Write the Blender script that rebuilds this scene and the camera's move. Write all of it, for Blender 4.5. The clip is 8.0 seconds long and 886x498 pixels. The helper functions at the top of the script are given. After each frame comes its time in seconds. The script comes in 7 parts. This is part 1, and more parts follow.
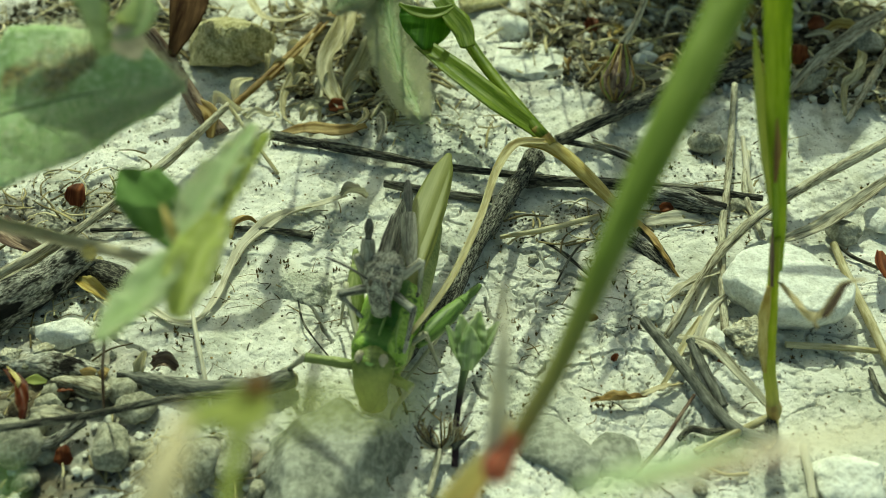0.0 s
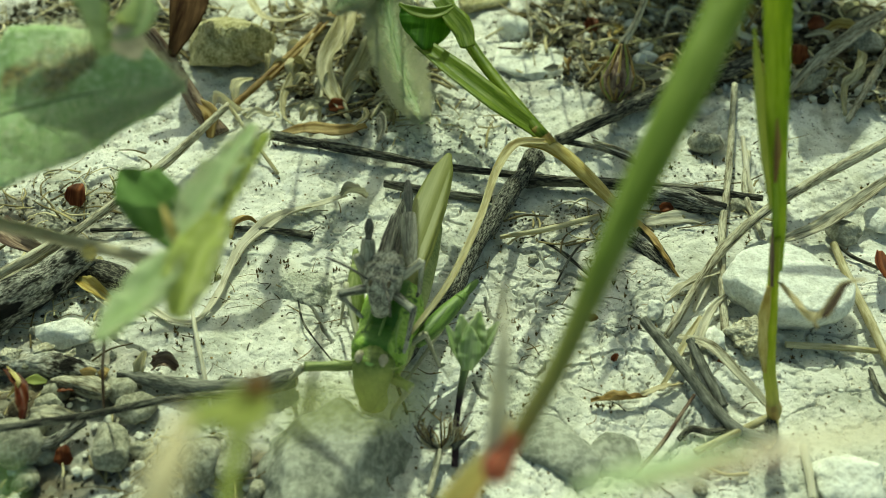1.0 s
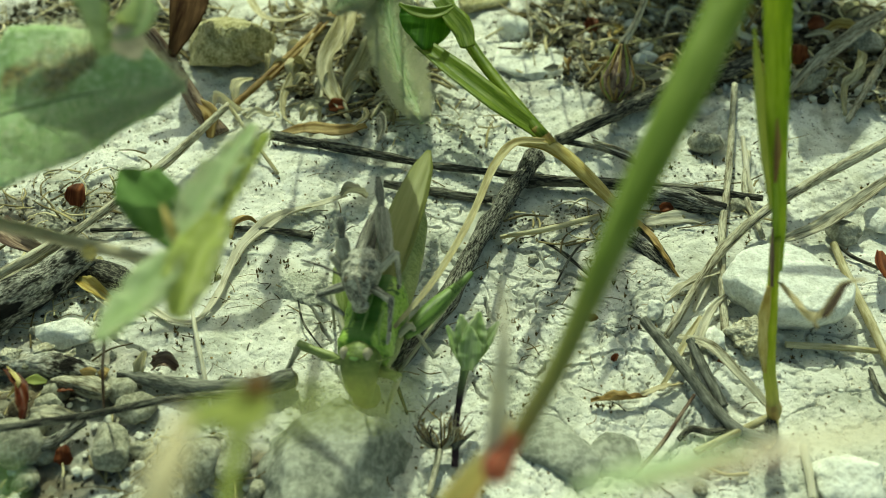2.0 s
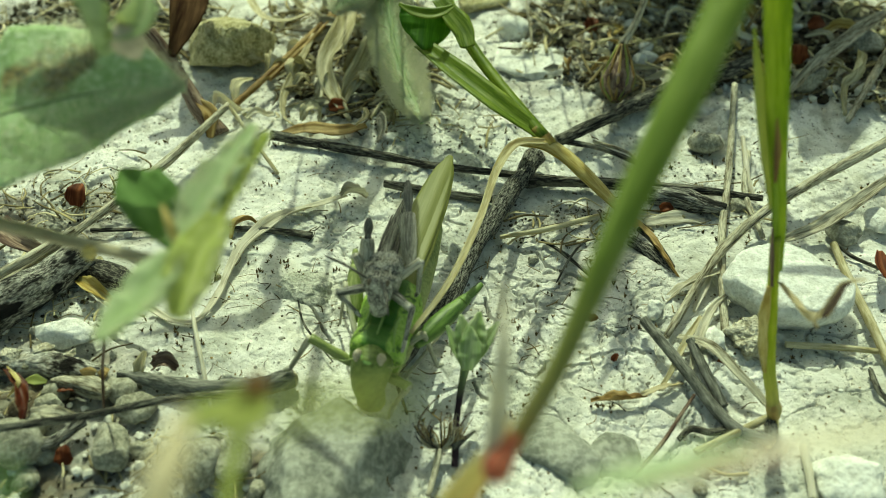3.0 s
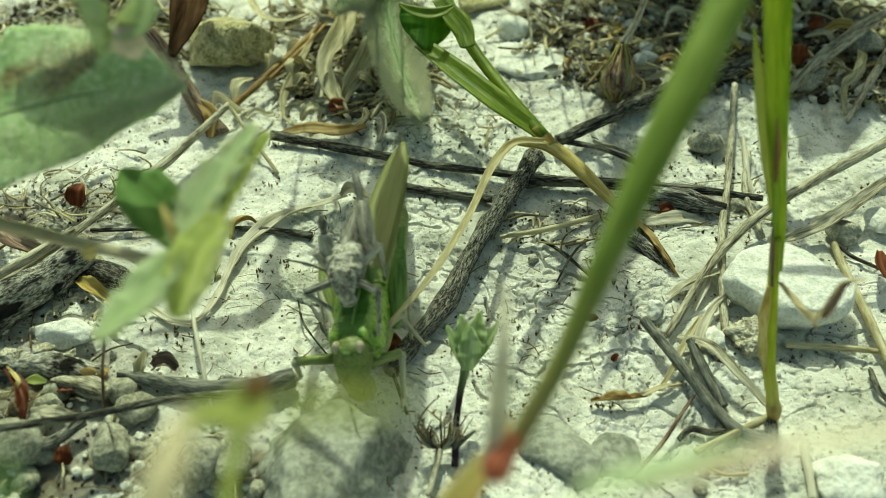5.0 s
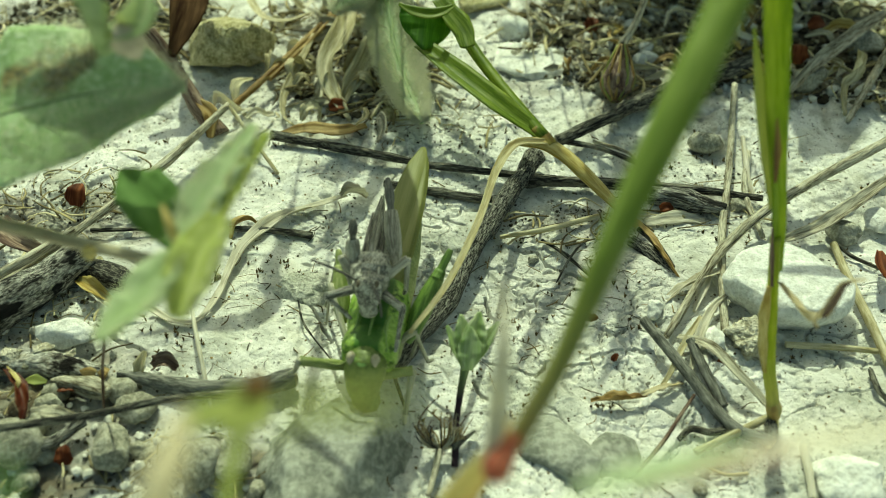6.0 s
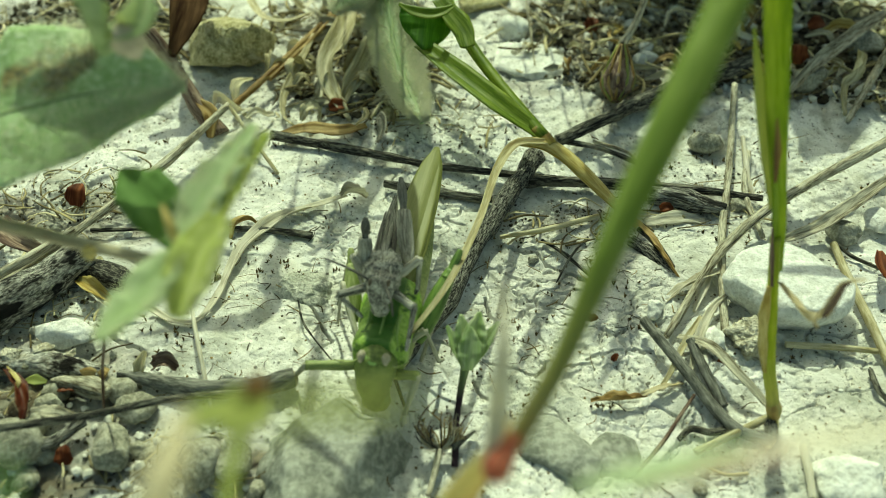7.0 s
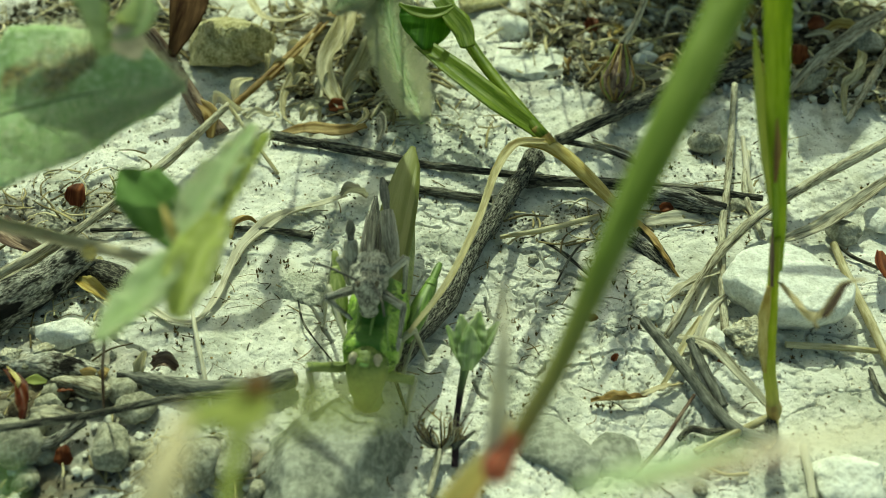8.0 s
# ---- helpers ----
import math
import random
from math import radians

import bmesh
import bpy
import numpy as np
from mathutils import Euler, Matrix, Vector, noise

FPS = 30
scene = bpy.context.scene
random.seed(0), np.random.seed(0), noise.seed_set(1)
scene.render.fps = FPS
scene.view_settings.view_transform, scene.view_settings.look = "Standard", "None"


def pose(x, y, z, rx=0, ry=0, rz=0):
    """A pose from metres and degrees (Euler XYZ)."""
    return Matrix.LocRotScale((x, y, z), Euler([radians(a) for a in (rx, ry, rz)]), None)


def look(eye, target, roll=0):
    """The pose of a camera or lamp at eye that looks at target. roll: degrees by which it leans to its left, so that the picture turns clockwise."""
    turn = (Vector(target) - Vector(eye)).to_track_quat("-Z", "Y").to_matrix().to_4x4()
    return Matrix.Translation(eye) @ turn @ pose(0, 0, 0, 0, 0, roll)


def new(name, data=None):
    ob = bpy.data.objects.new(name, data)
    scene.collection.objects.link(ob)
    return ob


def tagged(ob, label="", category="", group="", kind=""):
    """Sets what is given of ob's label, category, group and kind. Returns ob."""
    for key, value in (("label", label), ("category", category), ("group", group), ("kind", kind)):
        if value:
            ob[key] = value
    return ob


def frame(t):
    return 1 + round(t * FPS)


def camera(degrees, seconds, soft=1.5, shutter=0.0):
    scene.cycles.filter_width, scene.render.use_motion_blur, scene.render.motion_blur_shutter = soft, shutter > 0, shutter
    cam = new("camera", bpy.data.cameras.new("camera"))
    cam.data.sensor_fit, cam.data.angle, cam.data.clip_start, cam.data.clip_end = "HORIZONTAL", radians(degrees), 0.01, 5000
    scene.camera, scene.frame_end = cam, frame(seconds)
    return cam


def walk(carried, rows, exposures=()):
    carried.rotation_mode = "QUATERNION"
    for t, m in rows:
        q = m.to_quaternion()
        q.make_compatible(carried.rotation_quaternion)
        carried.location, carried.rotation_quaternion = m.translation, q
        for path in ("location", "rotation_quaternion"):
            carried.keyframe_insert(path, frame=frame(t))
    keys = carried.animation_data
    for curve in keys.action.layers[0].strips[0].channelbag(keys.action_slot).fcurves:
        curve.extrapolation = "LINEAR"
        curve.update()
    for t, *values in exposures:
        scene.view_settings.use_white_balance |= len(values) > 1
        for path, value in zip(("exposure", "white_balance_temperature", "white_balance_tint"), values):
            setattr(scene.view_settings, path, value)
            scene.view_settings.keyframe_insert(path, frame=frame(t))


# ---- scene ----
cam = camera(50, 8.0, soft=0.85, shutter=0.8)
STAND = look((0.0, 0.0, 0.0620), (0.0, 0.0689, 0.0))
walk(cam, [(0.0, STAND), (8.0, STAND)], exposures=[(0.0, -0.35, 7950, -32), (1.5, -0.33, 7950, -32), (3.0, -0.27, 7950, -32), (4.0, -0.25, 7900, -31), (7.0, -0.23, 7900, -31), (7.5, -0.28, 8000, -34), (8.0, -0.32, 8000, -34)])
cam.data.dof.use_dof = True
cam.data.dof.focus_distance = 0.090
cam.data.dof.aperture_fstop = 38.0

# ---- light: high sun behind the subject, open sky ----
SUN_HEIGHT, SUN_TURN = 51.0, -6.0   # degrees above the ground; clockwise from straight ahead (+y)
world = bpy.data.worlds.new("sky")
scene.world = world
world.use_nodes = True
wn = world.node_tree
sky = wn.nodes.new("ShaderNodeTexSky")
sky.sky_type, sky.sun_disc = "NISHITA", False
sky.sun_elevation, sky.sun_rotation = radians(SUN_HEIGHT), radians(SUN_TURN)
sky.dust_density, sky.ozone_density = 4.0, 0.3   # a hazy summer sky
wn.links.new(sky.outputs["Color"], wn.nodes["Background"].inputs["Color"])
wn.nodes["Background"].inputs["Strength"].default_value = 0.124
sun = new("sun", bpy.data.lights.new("sun", "SUN"))
sun.data.energy, sun.data.angle, sun.data.color = 3.8, radians(0.6), (1.0, 0.975, 0.93)
sh, st = radians(SUN_HEIGHT), radians(SUN_TURN)
sun.matrix_world = look((math.sin(st) * math.cos(sh), math.cos(st) * math.cos(sh), math.sin(sh)), (0, 0, 0))

# ---- the lie of the ground ----
def cell(i, j, seed):
    """A fixed pseudo-random value in 0..1 for each lattice cell."""
    n = (np.asarray(i, np.int64) * 374761393 + np.asarray(j, np.int64) * 668265263 + seed * 982451653) & 0xFFFFFFFF
    n = ((n ^ (n >> 13)) * 1274126177) & 0xFFFFFFFF
    return ((n ^ (n >> 16)) & 0xFFFF) / 65535.0


def lumps(x, y, size, seed):
    """Smooth value noise in -1..1 with lumps of that size."""
    x, y = np.asarray(x, float) / size, np.asarray(y, float) / size
    i, j = np.floor(x), np.floor(y)
    u, v = x - i, y - j
    u, v = u * u * u * (u * (u * 6 - 15) + 10), v * v * v * (v * (v * 6 - 15) + 10)
    a, b = cell(i, j, seed), cell(i + 1, j, seed)
    c, d = cell(i, j + 1, seed), cell(i + 1, j + 1, seed)
    return 2 * (a + (b - a) * u + (c - a) * v + (a - b - c + d) * u * v) - 1


def seams(x, y, size, seed):
    """Distance, in cells, to the nearest border between scattered clods, and the clod's own value."""
    x = np.asarray(x, float) + 0.22 * size * lumps(x, y, size * 0.45, seed + 7) + 0.07 * size * lumps(x, y, size * 0.12, seed + 17)
    y = np.asarray(y, float) + 0.22 * size * lumps(x, y, size * 0.45, seed + 8) + 0.07 * size * lumps(x, y, size * 0.12, seed + 18)
    x, y = x / size, y / size
    i, j = np.floor(x), np.floor(y)
    first, second, own = np.full(x.shape, 9.0), np.full(x.shape, 9.0), np.zeros(x.shape)
    for di in (-1, 0, 1):
        for dj in (-1, 0, 1):
            px, py = i + di + cell(i + di, j + dj, seed), j + dj + cell(i + di, j + dj, seed + 1)
            d = np.hypot(px - x, py - y)
            second = np.minimum(second, np.maximum(first, d))
            own = np.where(d < first, cell(i + di, j + dj, seed + 2), own)
            first = np.minimum(first, d)
    return second - first, own


def broad(x, y):
    """The gentle rise and fall of the ground, mm."""
    return 0.75 * lumps(x, y, 22, 1) + 0.45 * lumps(x, y, 9, 2)


def ground(x, y):
    """Height of the dried chalky mud at (x, y), all in mm."""
    h = broad(x, y)
    step = lumps(x, y, 6.0, 21) + 0.4 * lumps(x, y, 2.2, 22)
    h = h + 0.22 / (1 + np.exp(-np.clip(step * 22, -30, 30)))
    wx, wy = x + 1.1 * lumps(x, y, 3.0, 201) + 0.35 * lumps(x, y, 0.9, 202), y + 1.1 * lumps(x, y, 3.0, 203) + 0.35 * lumps(x, y, 0.9, 204)
    for size, rise, seed in ((8.0, 0.42, 211), (3.8, 0.15, 212), (1.8, 0.035, 213)):   # flaking crusts, each a low step
        h = h + rise * (1 / (1 + np.exp(-np.clip(34 * lumps(wx, wy, size, seed), -30, 30))) - 0.5)
    gap, clod = seams(x, y, 10.5, 31)
    mask = np.clip(1.8 * lumps(x, y, 12, 33) + 0.6, 0, 1)
    h = h + 0.20 * (clod - 0.5) * np.clip(gap / 0.06, 0, 1) * mask
    h = h - 0.6 * np.clip(1 - gap / 0.02, 0, 1) * mask
    gap, clod = seams(x, y, 3.4, 41)
    mask = np.clip(2.2 * lumps(x, y, 9, 43) + 0.1, 0, 1)
    h = h + 0.24 * (clod - 0.5) * np.clip(gap / 0.12, 0, 1) * mask - 0.40 * np.clip(1 - gap / 0.05, 0, 1) * mask
    gap, clod = seams(x, y, 1.3, 45)
    mask = np.clip(2.5 * lumps(x, y, 7, 47) - 0.2, 0, 1)
    h = h + 0.12 * (clod - 0.3) * np.clip(gap / 0.12, 0, 1) * mask
    h = h + 0.16 * lumps(x, y, 3.1, 3) + 0.065 * lumps(x, y, 1.3, 4) + 0.045 * lumps(x, y, 0.55, 5)
    pits = np.clip(lumps(wx * 1.0 + wy * 0.6, wy, 0.75, 51) - 0.62, 0, 1) * np.clip(1.6 * lumps(x, y, 6, 53) + 0.1, 0, 1)
    grit = np.clip(2.0 * lumps(x, y, 4.5, 57) + 0.2, 0, 1)   # crumbly stretches between the smooth crusts
    return h - 1.5 * pits + grit * (0.07 * lumps(wx, wy, 0.42, 58) + 0.05 * lumps(x, y, 0.22, 59))


# ---- materials ----
def nodes_of(name):
    m = bpy.data.materials.new(name)
    m.use_nodes = True
    t = m.node_tree
    return m, t, t.nodes, t.links, t.nodes["Principled BSDF"], t.nodes["Material Output"]


def noise_node(t, vec, size_mm, detail=4, rough=0.55, stretch=None):
    n, l = t.nodes, t.links
    tex = n.new("ShaderNodeTexNoise")
    tex.inputs["Scale"].default_value = 1000.0 / size_mm
    tex.inputs["Detail"].default_value, tex.inputs["Roughness"].default_value = detail, rough
    l.new(vec, tex.inputs["Vector"])
    return tex.outputs["Fac"]


def ramp(t, fac, stops):
    r = t.nodes.new("ShaderNodeValToRGB")
    e = r.color_ramp.elements
    while len(e) < len(stops):
        e.new(0.5)
    for k, (pos, col) in zip(e, stops):
        k.position, k.color = pos, (*col, 1)
    t.links.new(fac, r.inputs["Fac"])
    return r.outputs["Color"]


def mixed(t, fac, a, b, blend="MIX"):
    m = t.nodes.new("ShaderNodeMix")
    m.data_type, m.blend_type = "RGBA", blend
    for sock, v in ((m.inputs["Factor"], fac), (m.inputs["A"], a), (m.inputs["B"], b)):
        if isinstance(v, bpy.types.NodeSocket):
            t.links.new(v, sock)
        elif isinstance(v, tuple):
            sock.default_value = (*v, 1)
        else:
            sock.default_value = v
    return m.outputs["Result"]


def bumped(t, height, strength, dist_mm, after=None):
    b = t.nodes.new("ShaderNodeBump")
    b.inputs["Strength"].default_value, b.inputs["Distance"].default_value = strength, dist_mm / 1000
    t.links.new(height, b.inputs["Height"])
    if after is not None:
        t.links.new(after, b.inputs["Normal"])
    return b.outputs["Normal"]


def coords(t):
    """Places on the thing itself; on stalks and leaves they run with the fibre."""
    a = t.nodes.new("ShaderNodeAttribute")
    a.attribute_name = "grain"
    return a.outputs["Vector"]


def grainy(name, dark, mid, light, coarse, fine, rough=0.85, bump=0.6, relief=0.15, thin=0.0, spots=None, spot_mm=1.2, spot_cut=0.62, gloss=0.3, foot=None, blots=()):
    """A natural surface: two scales of colour, relief, optional stains; thin: share of light that passes through."""
    m, t, n, l, p, out = nodes_of(name)
    v = coords(t)
    big, small = noise_node(t, v, coarse, 3), noise_node(t, v, fine, 5, 0.65)
    col = ramp(t, big, [(0.41, dark), (0.50, mid), (0.59, light)])
    col = mixed(t, 0.55, col, ramp(t, small, [(0.42, dark), (0.5, mid), (0.58, light)]))
    if spots:
        k = ramp(t, noise_node(t, v, spot_mm, 3), [(spot_cut, (0, 0, 0)), (spot_cut + 0.08, (1, 1, 1))])
        col = mixed(t, k, col, spots)
    for x, y, z, r in blots:   # withered spots: middle and reach, mm
        d = n.new("ShaderNodeVectorMath")
        d.operation = "DISTANCE"
        l.new(n.new("ShaderNodeNewGeometry").outputs["Position"], d.inputs[0])
        d.inputs[1].default_value = (x / 1000, y / 1000, z / 1000)
        edge = n.new("ShaderNodeMath")
        edge.operation = "MULTIPLY_ADD"
        l.new(noise_node(t, v, 1.3, 4, 0.65), edge.inputs[0])
        edge.inputs[1].default_value = 2.4 * r / 1000
        l.new(d.outputs["Value"], edge.inputs[2])
        near = n.new("ShaderNodeMapRange")
        near.inputs["From Min"].default_value, near.inputs["From Max"].default_value = 2.3 * r / 1000, 1.6 * r / 1000
        near.inputs["To Max"].default_value = 0.95
        l.new(edge.outputs["Value"], near.inputs["Value"])
        col = mixed(t, near.outputs["Result"], col, mixed(t, ramp(t, small, [(0.42, (0, 0, 0)), (0.58, (1, 1, 1))]), (0.03, 0.025, 0.01), (0.34, 0.27, 0.085)))
    if foot:   # another colour towards the foot of the stem: (colour, from mm, to mm)
        z = n.new("ShaderNodeSeparateXYZ")
        l.new(n.new("ShaderNodeNewGeometry").outputs["Position"], z.inputs[0])
        rise = n.new("ShaderNodeMapRange")
        rise.inputs["From Min"].default_value, rise.inputs["From Max"].default_value = foot[1] / 1000, foot[2] / 1000
        l.new(z.outputs["Z"], rise.inputs["Value"])
        col = mixed(t, rise.outputs["Result"], mixed(t, 0.45, foot[0], mixed(t, small, (0.0, 0.0, 0.0), foot[0])), col)
    l.new(col, p.inputs["Base Color"])
    p.inputs["Roughness"].default_value = rough
    p.inputs["Specular IOR Level"].default_value = gloss
    nrm = bumped(t, small, bump, relief, bumped(t, big, bump, relief * 3))
    l.new(nrm, p.inputs["Normal"])
    if thin:
        tr = n.new("ShaderNodeBsdfTranslucent")
        pale = n.new("ShaderNodeGamma")   # light crosses both faces of a leaf, so each takes half of its tint
        pale.inputs["Gamma"].default_value = 0.55
        l.new(col, pale.inputs["Color"])
        l.new(mixed(t, 1.0, pale.outputs["Color"], (1.0, 0.97, 0.70), "MULTIPLY"), tr.inputs["Color"])
        l.new(nrm, tr.inputs["Normal"])
        mix = n.new("ShaderNodeMixShader")
        mix.inputs["Fac"].default_value = thin
        l.new(p.outputs["BSDF"], mix.inputs[1])
        l.new(tr.outputs["BSDF"], mix.inputs[2])
        l.new(mix.outputs["Shader"], out.inputs["Surface"])
    return m


def chalk_mud():
    m, t, n, l, p, out = nodes_of("chalk_mud")
    v = t.nodes.new("ShaderNodeTexCoord").outputs["Object"]
    big = noise_node(t, v, 14, 4)
    mid = noise_node(t, v, 3.0, 6, 0.65)
    fine = noise_node(t, v, 0.42, 5, 0.7)
    col = ramp(t, big, [(0.34, (0.50, 0.49, 0.40)), (0.42, (0.71, 0.71, 0.64)), (0.55, (0.81, 0.81, 0.77))])
    col = mixed(t, 0.5, col, ramp(t, mid, [(0.35, (0.44, 0.43, 0.35)), (0.43, (0.73, 0.73, 0.66)), (0.55, (0.82, 0.815, 0.78))]))
    stain = ramp(t, noise_node(t, v, 6.0, 6, 0.7), [(0.58, (0, 0, 0)), (0.66, (0.55, 0.55, 0.55))])
    col = mixed(t, stain, col, (0.30, 0.29, 0.22))
    # dark earth; at lower left and right of centre it also carries painted shade
    soil = n.new("ShaderNodeAttribute")
    soil.attribute_name = "soil"
    earth = ramp(t, mid, [(0.38, (0.028, 0.020, 0.009)), (0.50, (0.095, 0.070, 0.036)), (0.62, (0.25, 0.205, 0.125))])
    col = mixed(t, soil.outputs["Fac"], col, earth)
    veil = ramp(t, noise_node(t, v, 9.0, 5, 0.6), [(0.52, (0, 0, 0)), (0.60, (0.55, 0.55, 0.55))])
    col = mixed(t, veil, col, mixed(t, fine, (0.27, 0.285, 0.24), (0.52, 0.535, 0.465)))
    patches = ramp(t, noise_node(t, v, 2.2, 6, 0.7), [(0.54, (0, 0, 0)), (0.60, (0.45, 0.45, 0.45))])
    col = mixed(t, patches, col, mixed(t, fine, (0.20, 0.205, 0.16), (0.50, 0.505, 0.42)))
    specks = ramp(t, noise_node(t, v, 0.7, 3, 0.5), [(0.66, (0, 0, 0)), (0.71, (0.85, 0.85, 0.85))])
    grit = ramp(t, noise_node(t, v, 0.28, 2, 0.5), [(0.63, (0, 0, 0)), (0.70, (0.8, 0.8, 0.8))])
    col = mixed(t, grit, col, (0.20, 0.19, 0.14))
    col = mixed(t, specks, col, (0.08, 0.075, 0.05))
    l.new(col, p.inputs["Base Color"])
    p.inputs["Roughness"].default_value, p.inputs["Specular IOR Level"].default_value = 0.95, 0.15
    l.new(bumped(t, fine, 0.9, 0.22, bumped(t, mid, 0.6, 0.35)), p.inputs["Normal"])
    return m


MUD = chalk_mud()
CHALK = grainy("chalk_stone", (0.56, 0.56, 0.51), (0.77, 0.78, 0.73), (0.85, 0.86, 0.82), 1.6, 0.35, 0.9, 0.8, 0.16, spots=(0.26, 0.25, 0.21), spot_mm=0.4, spot_cut=0.70)
CRUST = grainy("mud_crusted_bark", (0.02, 0.018, 0.014), (0.40, 0.38, 0.30), (0.74, 0.73, 0.66), 1.0, 0.22, 0.95, 1.0, 0.3, spots=(0.012, 0.010, 0.008), spot_mm=0.9, spot_cut=0.56)
MUDSTONE = grainy("crusted_mud", (0.30, 0.31, 0.255), (0.50, 0.51, 0.44), (0.72, 0.72, 0.64), 1.2, 0.25, 0.95, 1.0, 0.25)
LIMESTONE = grainy("grey_limestone", (0.19, 0.185, 0.135), (0.32, 0.315, 0.245), (0.52, 0.51, 0.42), 1.5, 0.3, 0.9, 0.9, 0.2)
GREYSTONE = grainy("mossy_grey_stone", (0.165, 0.175, 0.145), (0.29, 0.30, 0.255), (0.43, 0.44, 0.385), 3.2, 0.6, 0.95, 0.8, 0.16)
SANDSTONE = grainy("sandy_stone", (0.34, 0.31, 0.21), (0.54, 0.51, 0.38), (0.72, 0.69, 0.57), 1.2, 0.3, 0.9, 1.0, 0.25)
YELLOWSTONE = grainy("ochre_stone", (0.27, 0.25, 0.11), (0.50, 0.46, 0.25), (0.70, 0.66, 0.43), 1.2, 0.35, 0.9, 1.0, 0.3)
BARK = grainy("weathered_grey_bark", (0.012, 0.012, 0.010), (0.20, 0.195, 0.165), (0.74, 0.73, 0.65), 0.8, 0.16, 0.95, 1.0, 0.3, spots=(0.010, 0.010, 0.009), spot_mm=1.5, spot_cut=0.53)
SPECKLED = grainy("dark_speckled_bark", (0.008, 0.008, 0.007), (0.045, 0.044, 0.036), (0.60, 0.59, 0.51), 0.17, 0.07, 0.95, 1.0, 0.2)
DARKTWIG = grainy("blackened_twig", (0.012, 0.012, 0.01), (0.045, 0.043, 0.036), (0.22, 0.215, 0.17), 0.8, 0.2, 0.9, 0.8, 0.15)
STRAW = grainy("bleached_straw", (0.30, 0.26, 0.13), (0.55, 0.50, 0.31), (0.75, 0.71, 0.53), 0.9, 0.22, 0.7, 0.5, 0.08, thin=0.25)
GREYSTRAW = grainy("grey_straw", (0.085, 0.07, 0.04), (0.40, 0.37, 0.27), (0.70, 0.675, 0.54), 0.6, 0.14, 0.8, 0.8, 0.1, thin=0.15)
BROWNSTRAW = grainy("brown_straw", (0.16, 0.09, 0.025), (0.36, 0.24, 0.08), (0.54, 0.42, 0.19), 0.9, 0.25, 0.6, 0.4, 0.08, thin=0.25)
RUST = grainy("rust_brown_scale", (0.07, 0.018, 0.008), (0.17, 0.045, 0.016), (0.30, 0.105, 0.04), 1.0, 0.3, 0.6, 0.5, 0.06, thin=0.35, gloss=0.2)
OXBLOOD = grainy("dark_red_dead_leaf", (0.03, 0.007, 0.004), (0.10, 0.018, 0.008), (0.22, 0.07, 0.025), 0.9, 0.25, 0.5, 0.5, 0.06, thin=0.3, gloss=0.3)
MAROON = grainy("maroon_stem", (0.07, 0.04, 0.03), (0.19, 0.13, 0.095), (0.36, 0.29, 0.22), 1.2, 0.3, 0.8, 0.6, 0.12)
DEADLEAF = grainy("dark_dead_leaf", (0.018, 0.009, 0.005), (0.04, 0.02, 0.01), (0.085, 0.05, 0.026), 2, 0.4, 0.95, 0.6, 0.1, gloss=0.05)
GRASS = grainy("grass_green", (0.15, 0.25, 0.012), (0.25, 0.36, 0.02), (0.38, 0.49, 0.05), 1.0, 0.22, 0.45, 0.3, 0.05, thin=0.5, gloss=0.4)
MIDGRASS = grainy("olive_green_blade", (0.10, 0.17, 0.012), (0.18, 0.27, 0.02), (0.30, 0.38, 0.06), 0.8, 0.18, 0.45, 0.4, 0.06, thin=0.4, gloss=0.4, spots=(0.62, 0.64, 0.40), spot_mm=0.25, spot_cut=0.72)
CULM = grainy("culm_green", (0.135, 0.20, 0.035), (0.185, 0.26, 0.05), (0.25, 0.32, 0.09), 2.0, 0.5, 0.7, 0.2, 0.05, thin=0.2, gloss=0.2, foot=((0.33, 0.27, 0.13), 29.5, 37.0))
SIDECULM = grainy("side_culm", (0.30, 0.40, 0.03), (0.42, 0.50, 0.05), (0.54, 0.58, 0.12), 1.2, 0.3, 0.5, 0.3, 0.05, thin=0.5, gloss=0.3, foot=((0.62, 0.60, 0.26), 1.0, 7.0))
HEARTLEAF = grainy("bright_young_leaf", (0.035, 0.11, 0.006), (0.07, 0.19, 0.010), (0.13, 0.29, 0.02), 3, 0.5, 0.5, 0.4, 0.06, thin=0.45, gloss=0.25)
PAPERY = grainy("papery_dry_leaf", (0.34, 0.26, 0.14), (0.53, 0.46, 0.29), (0.69, 0.64, 0.48), 0.9, 0.25, 0.7, 0.4, 0.06, thin=0.35)
WITHERED = grainy("withered_grass_leaf", (0.28, 0.22, 0.09), (0.45, 0.40, 0.21), (0.62, 0.58, 0.39), 1.6, 0.25, 0.7, 0.4, 0.06, thin=0.35)
BLEACHED = grainy("bleached_leaf", (0.34, 0.31, 0.22), (0.56, 0.53, 0.42), (0.74, 0.72, 0.62), 0.8, 0.2, 0.75, 0.6, 0.08, thin=0.3)
YELLOWGREEN = grainy("yellow_green_leaf", (0.26, 0.33, 0.08), (0.38, 0.44, 0.13), (0.50, 0.54, 0.22), 3, 0.6, 0.6, 0.4, 0.08, thin=0.5)
LEAF = grainy("downy_leaf", (0.20, 0.34, 0.11), (0.27, 0.42, 0.16), (0.36, 0.51, 0.24), 6, 0.5, 0.55, 0.9, 0.16, thin=0.3)
DARKLEAF = grainy("deep_green_leaf", (0.07, 0.15, 0.03), (0.12, 0.23, 0.055), (0.19, 0.31, 0.10), 3, 0.5, 0.7, 0.5, 0.08, thin=0.35, gloss=0.2)
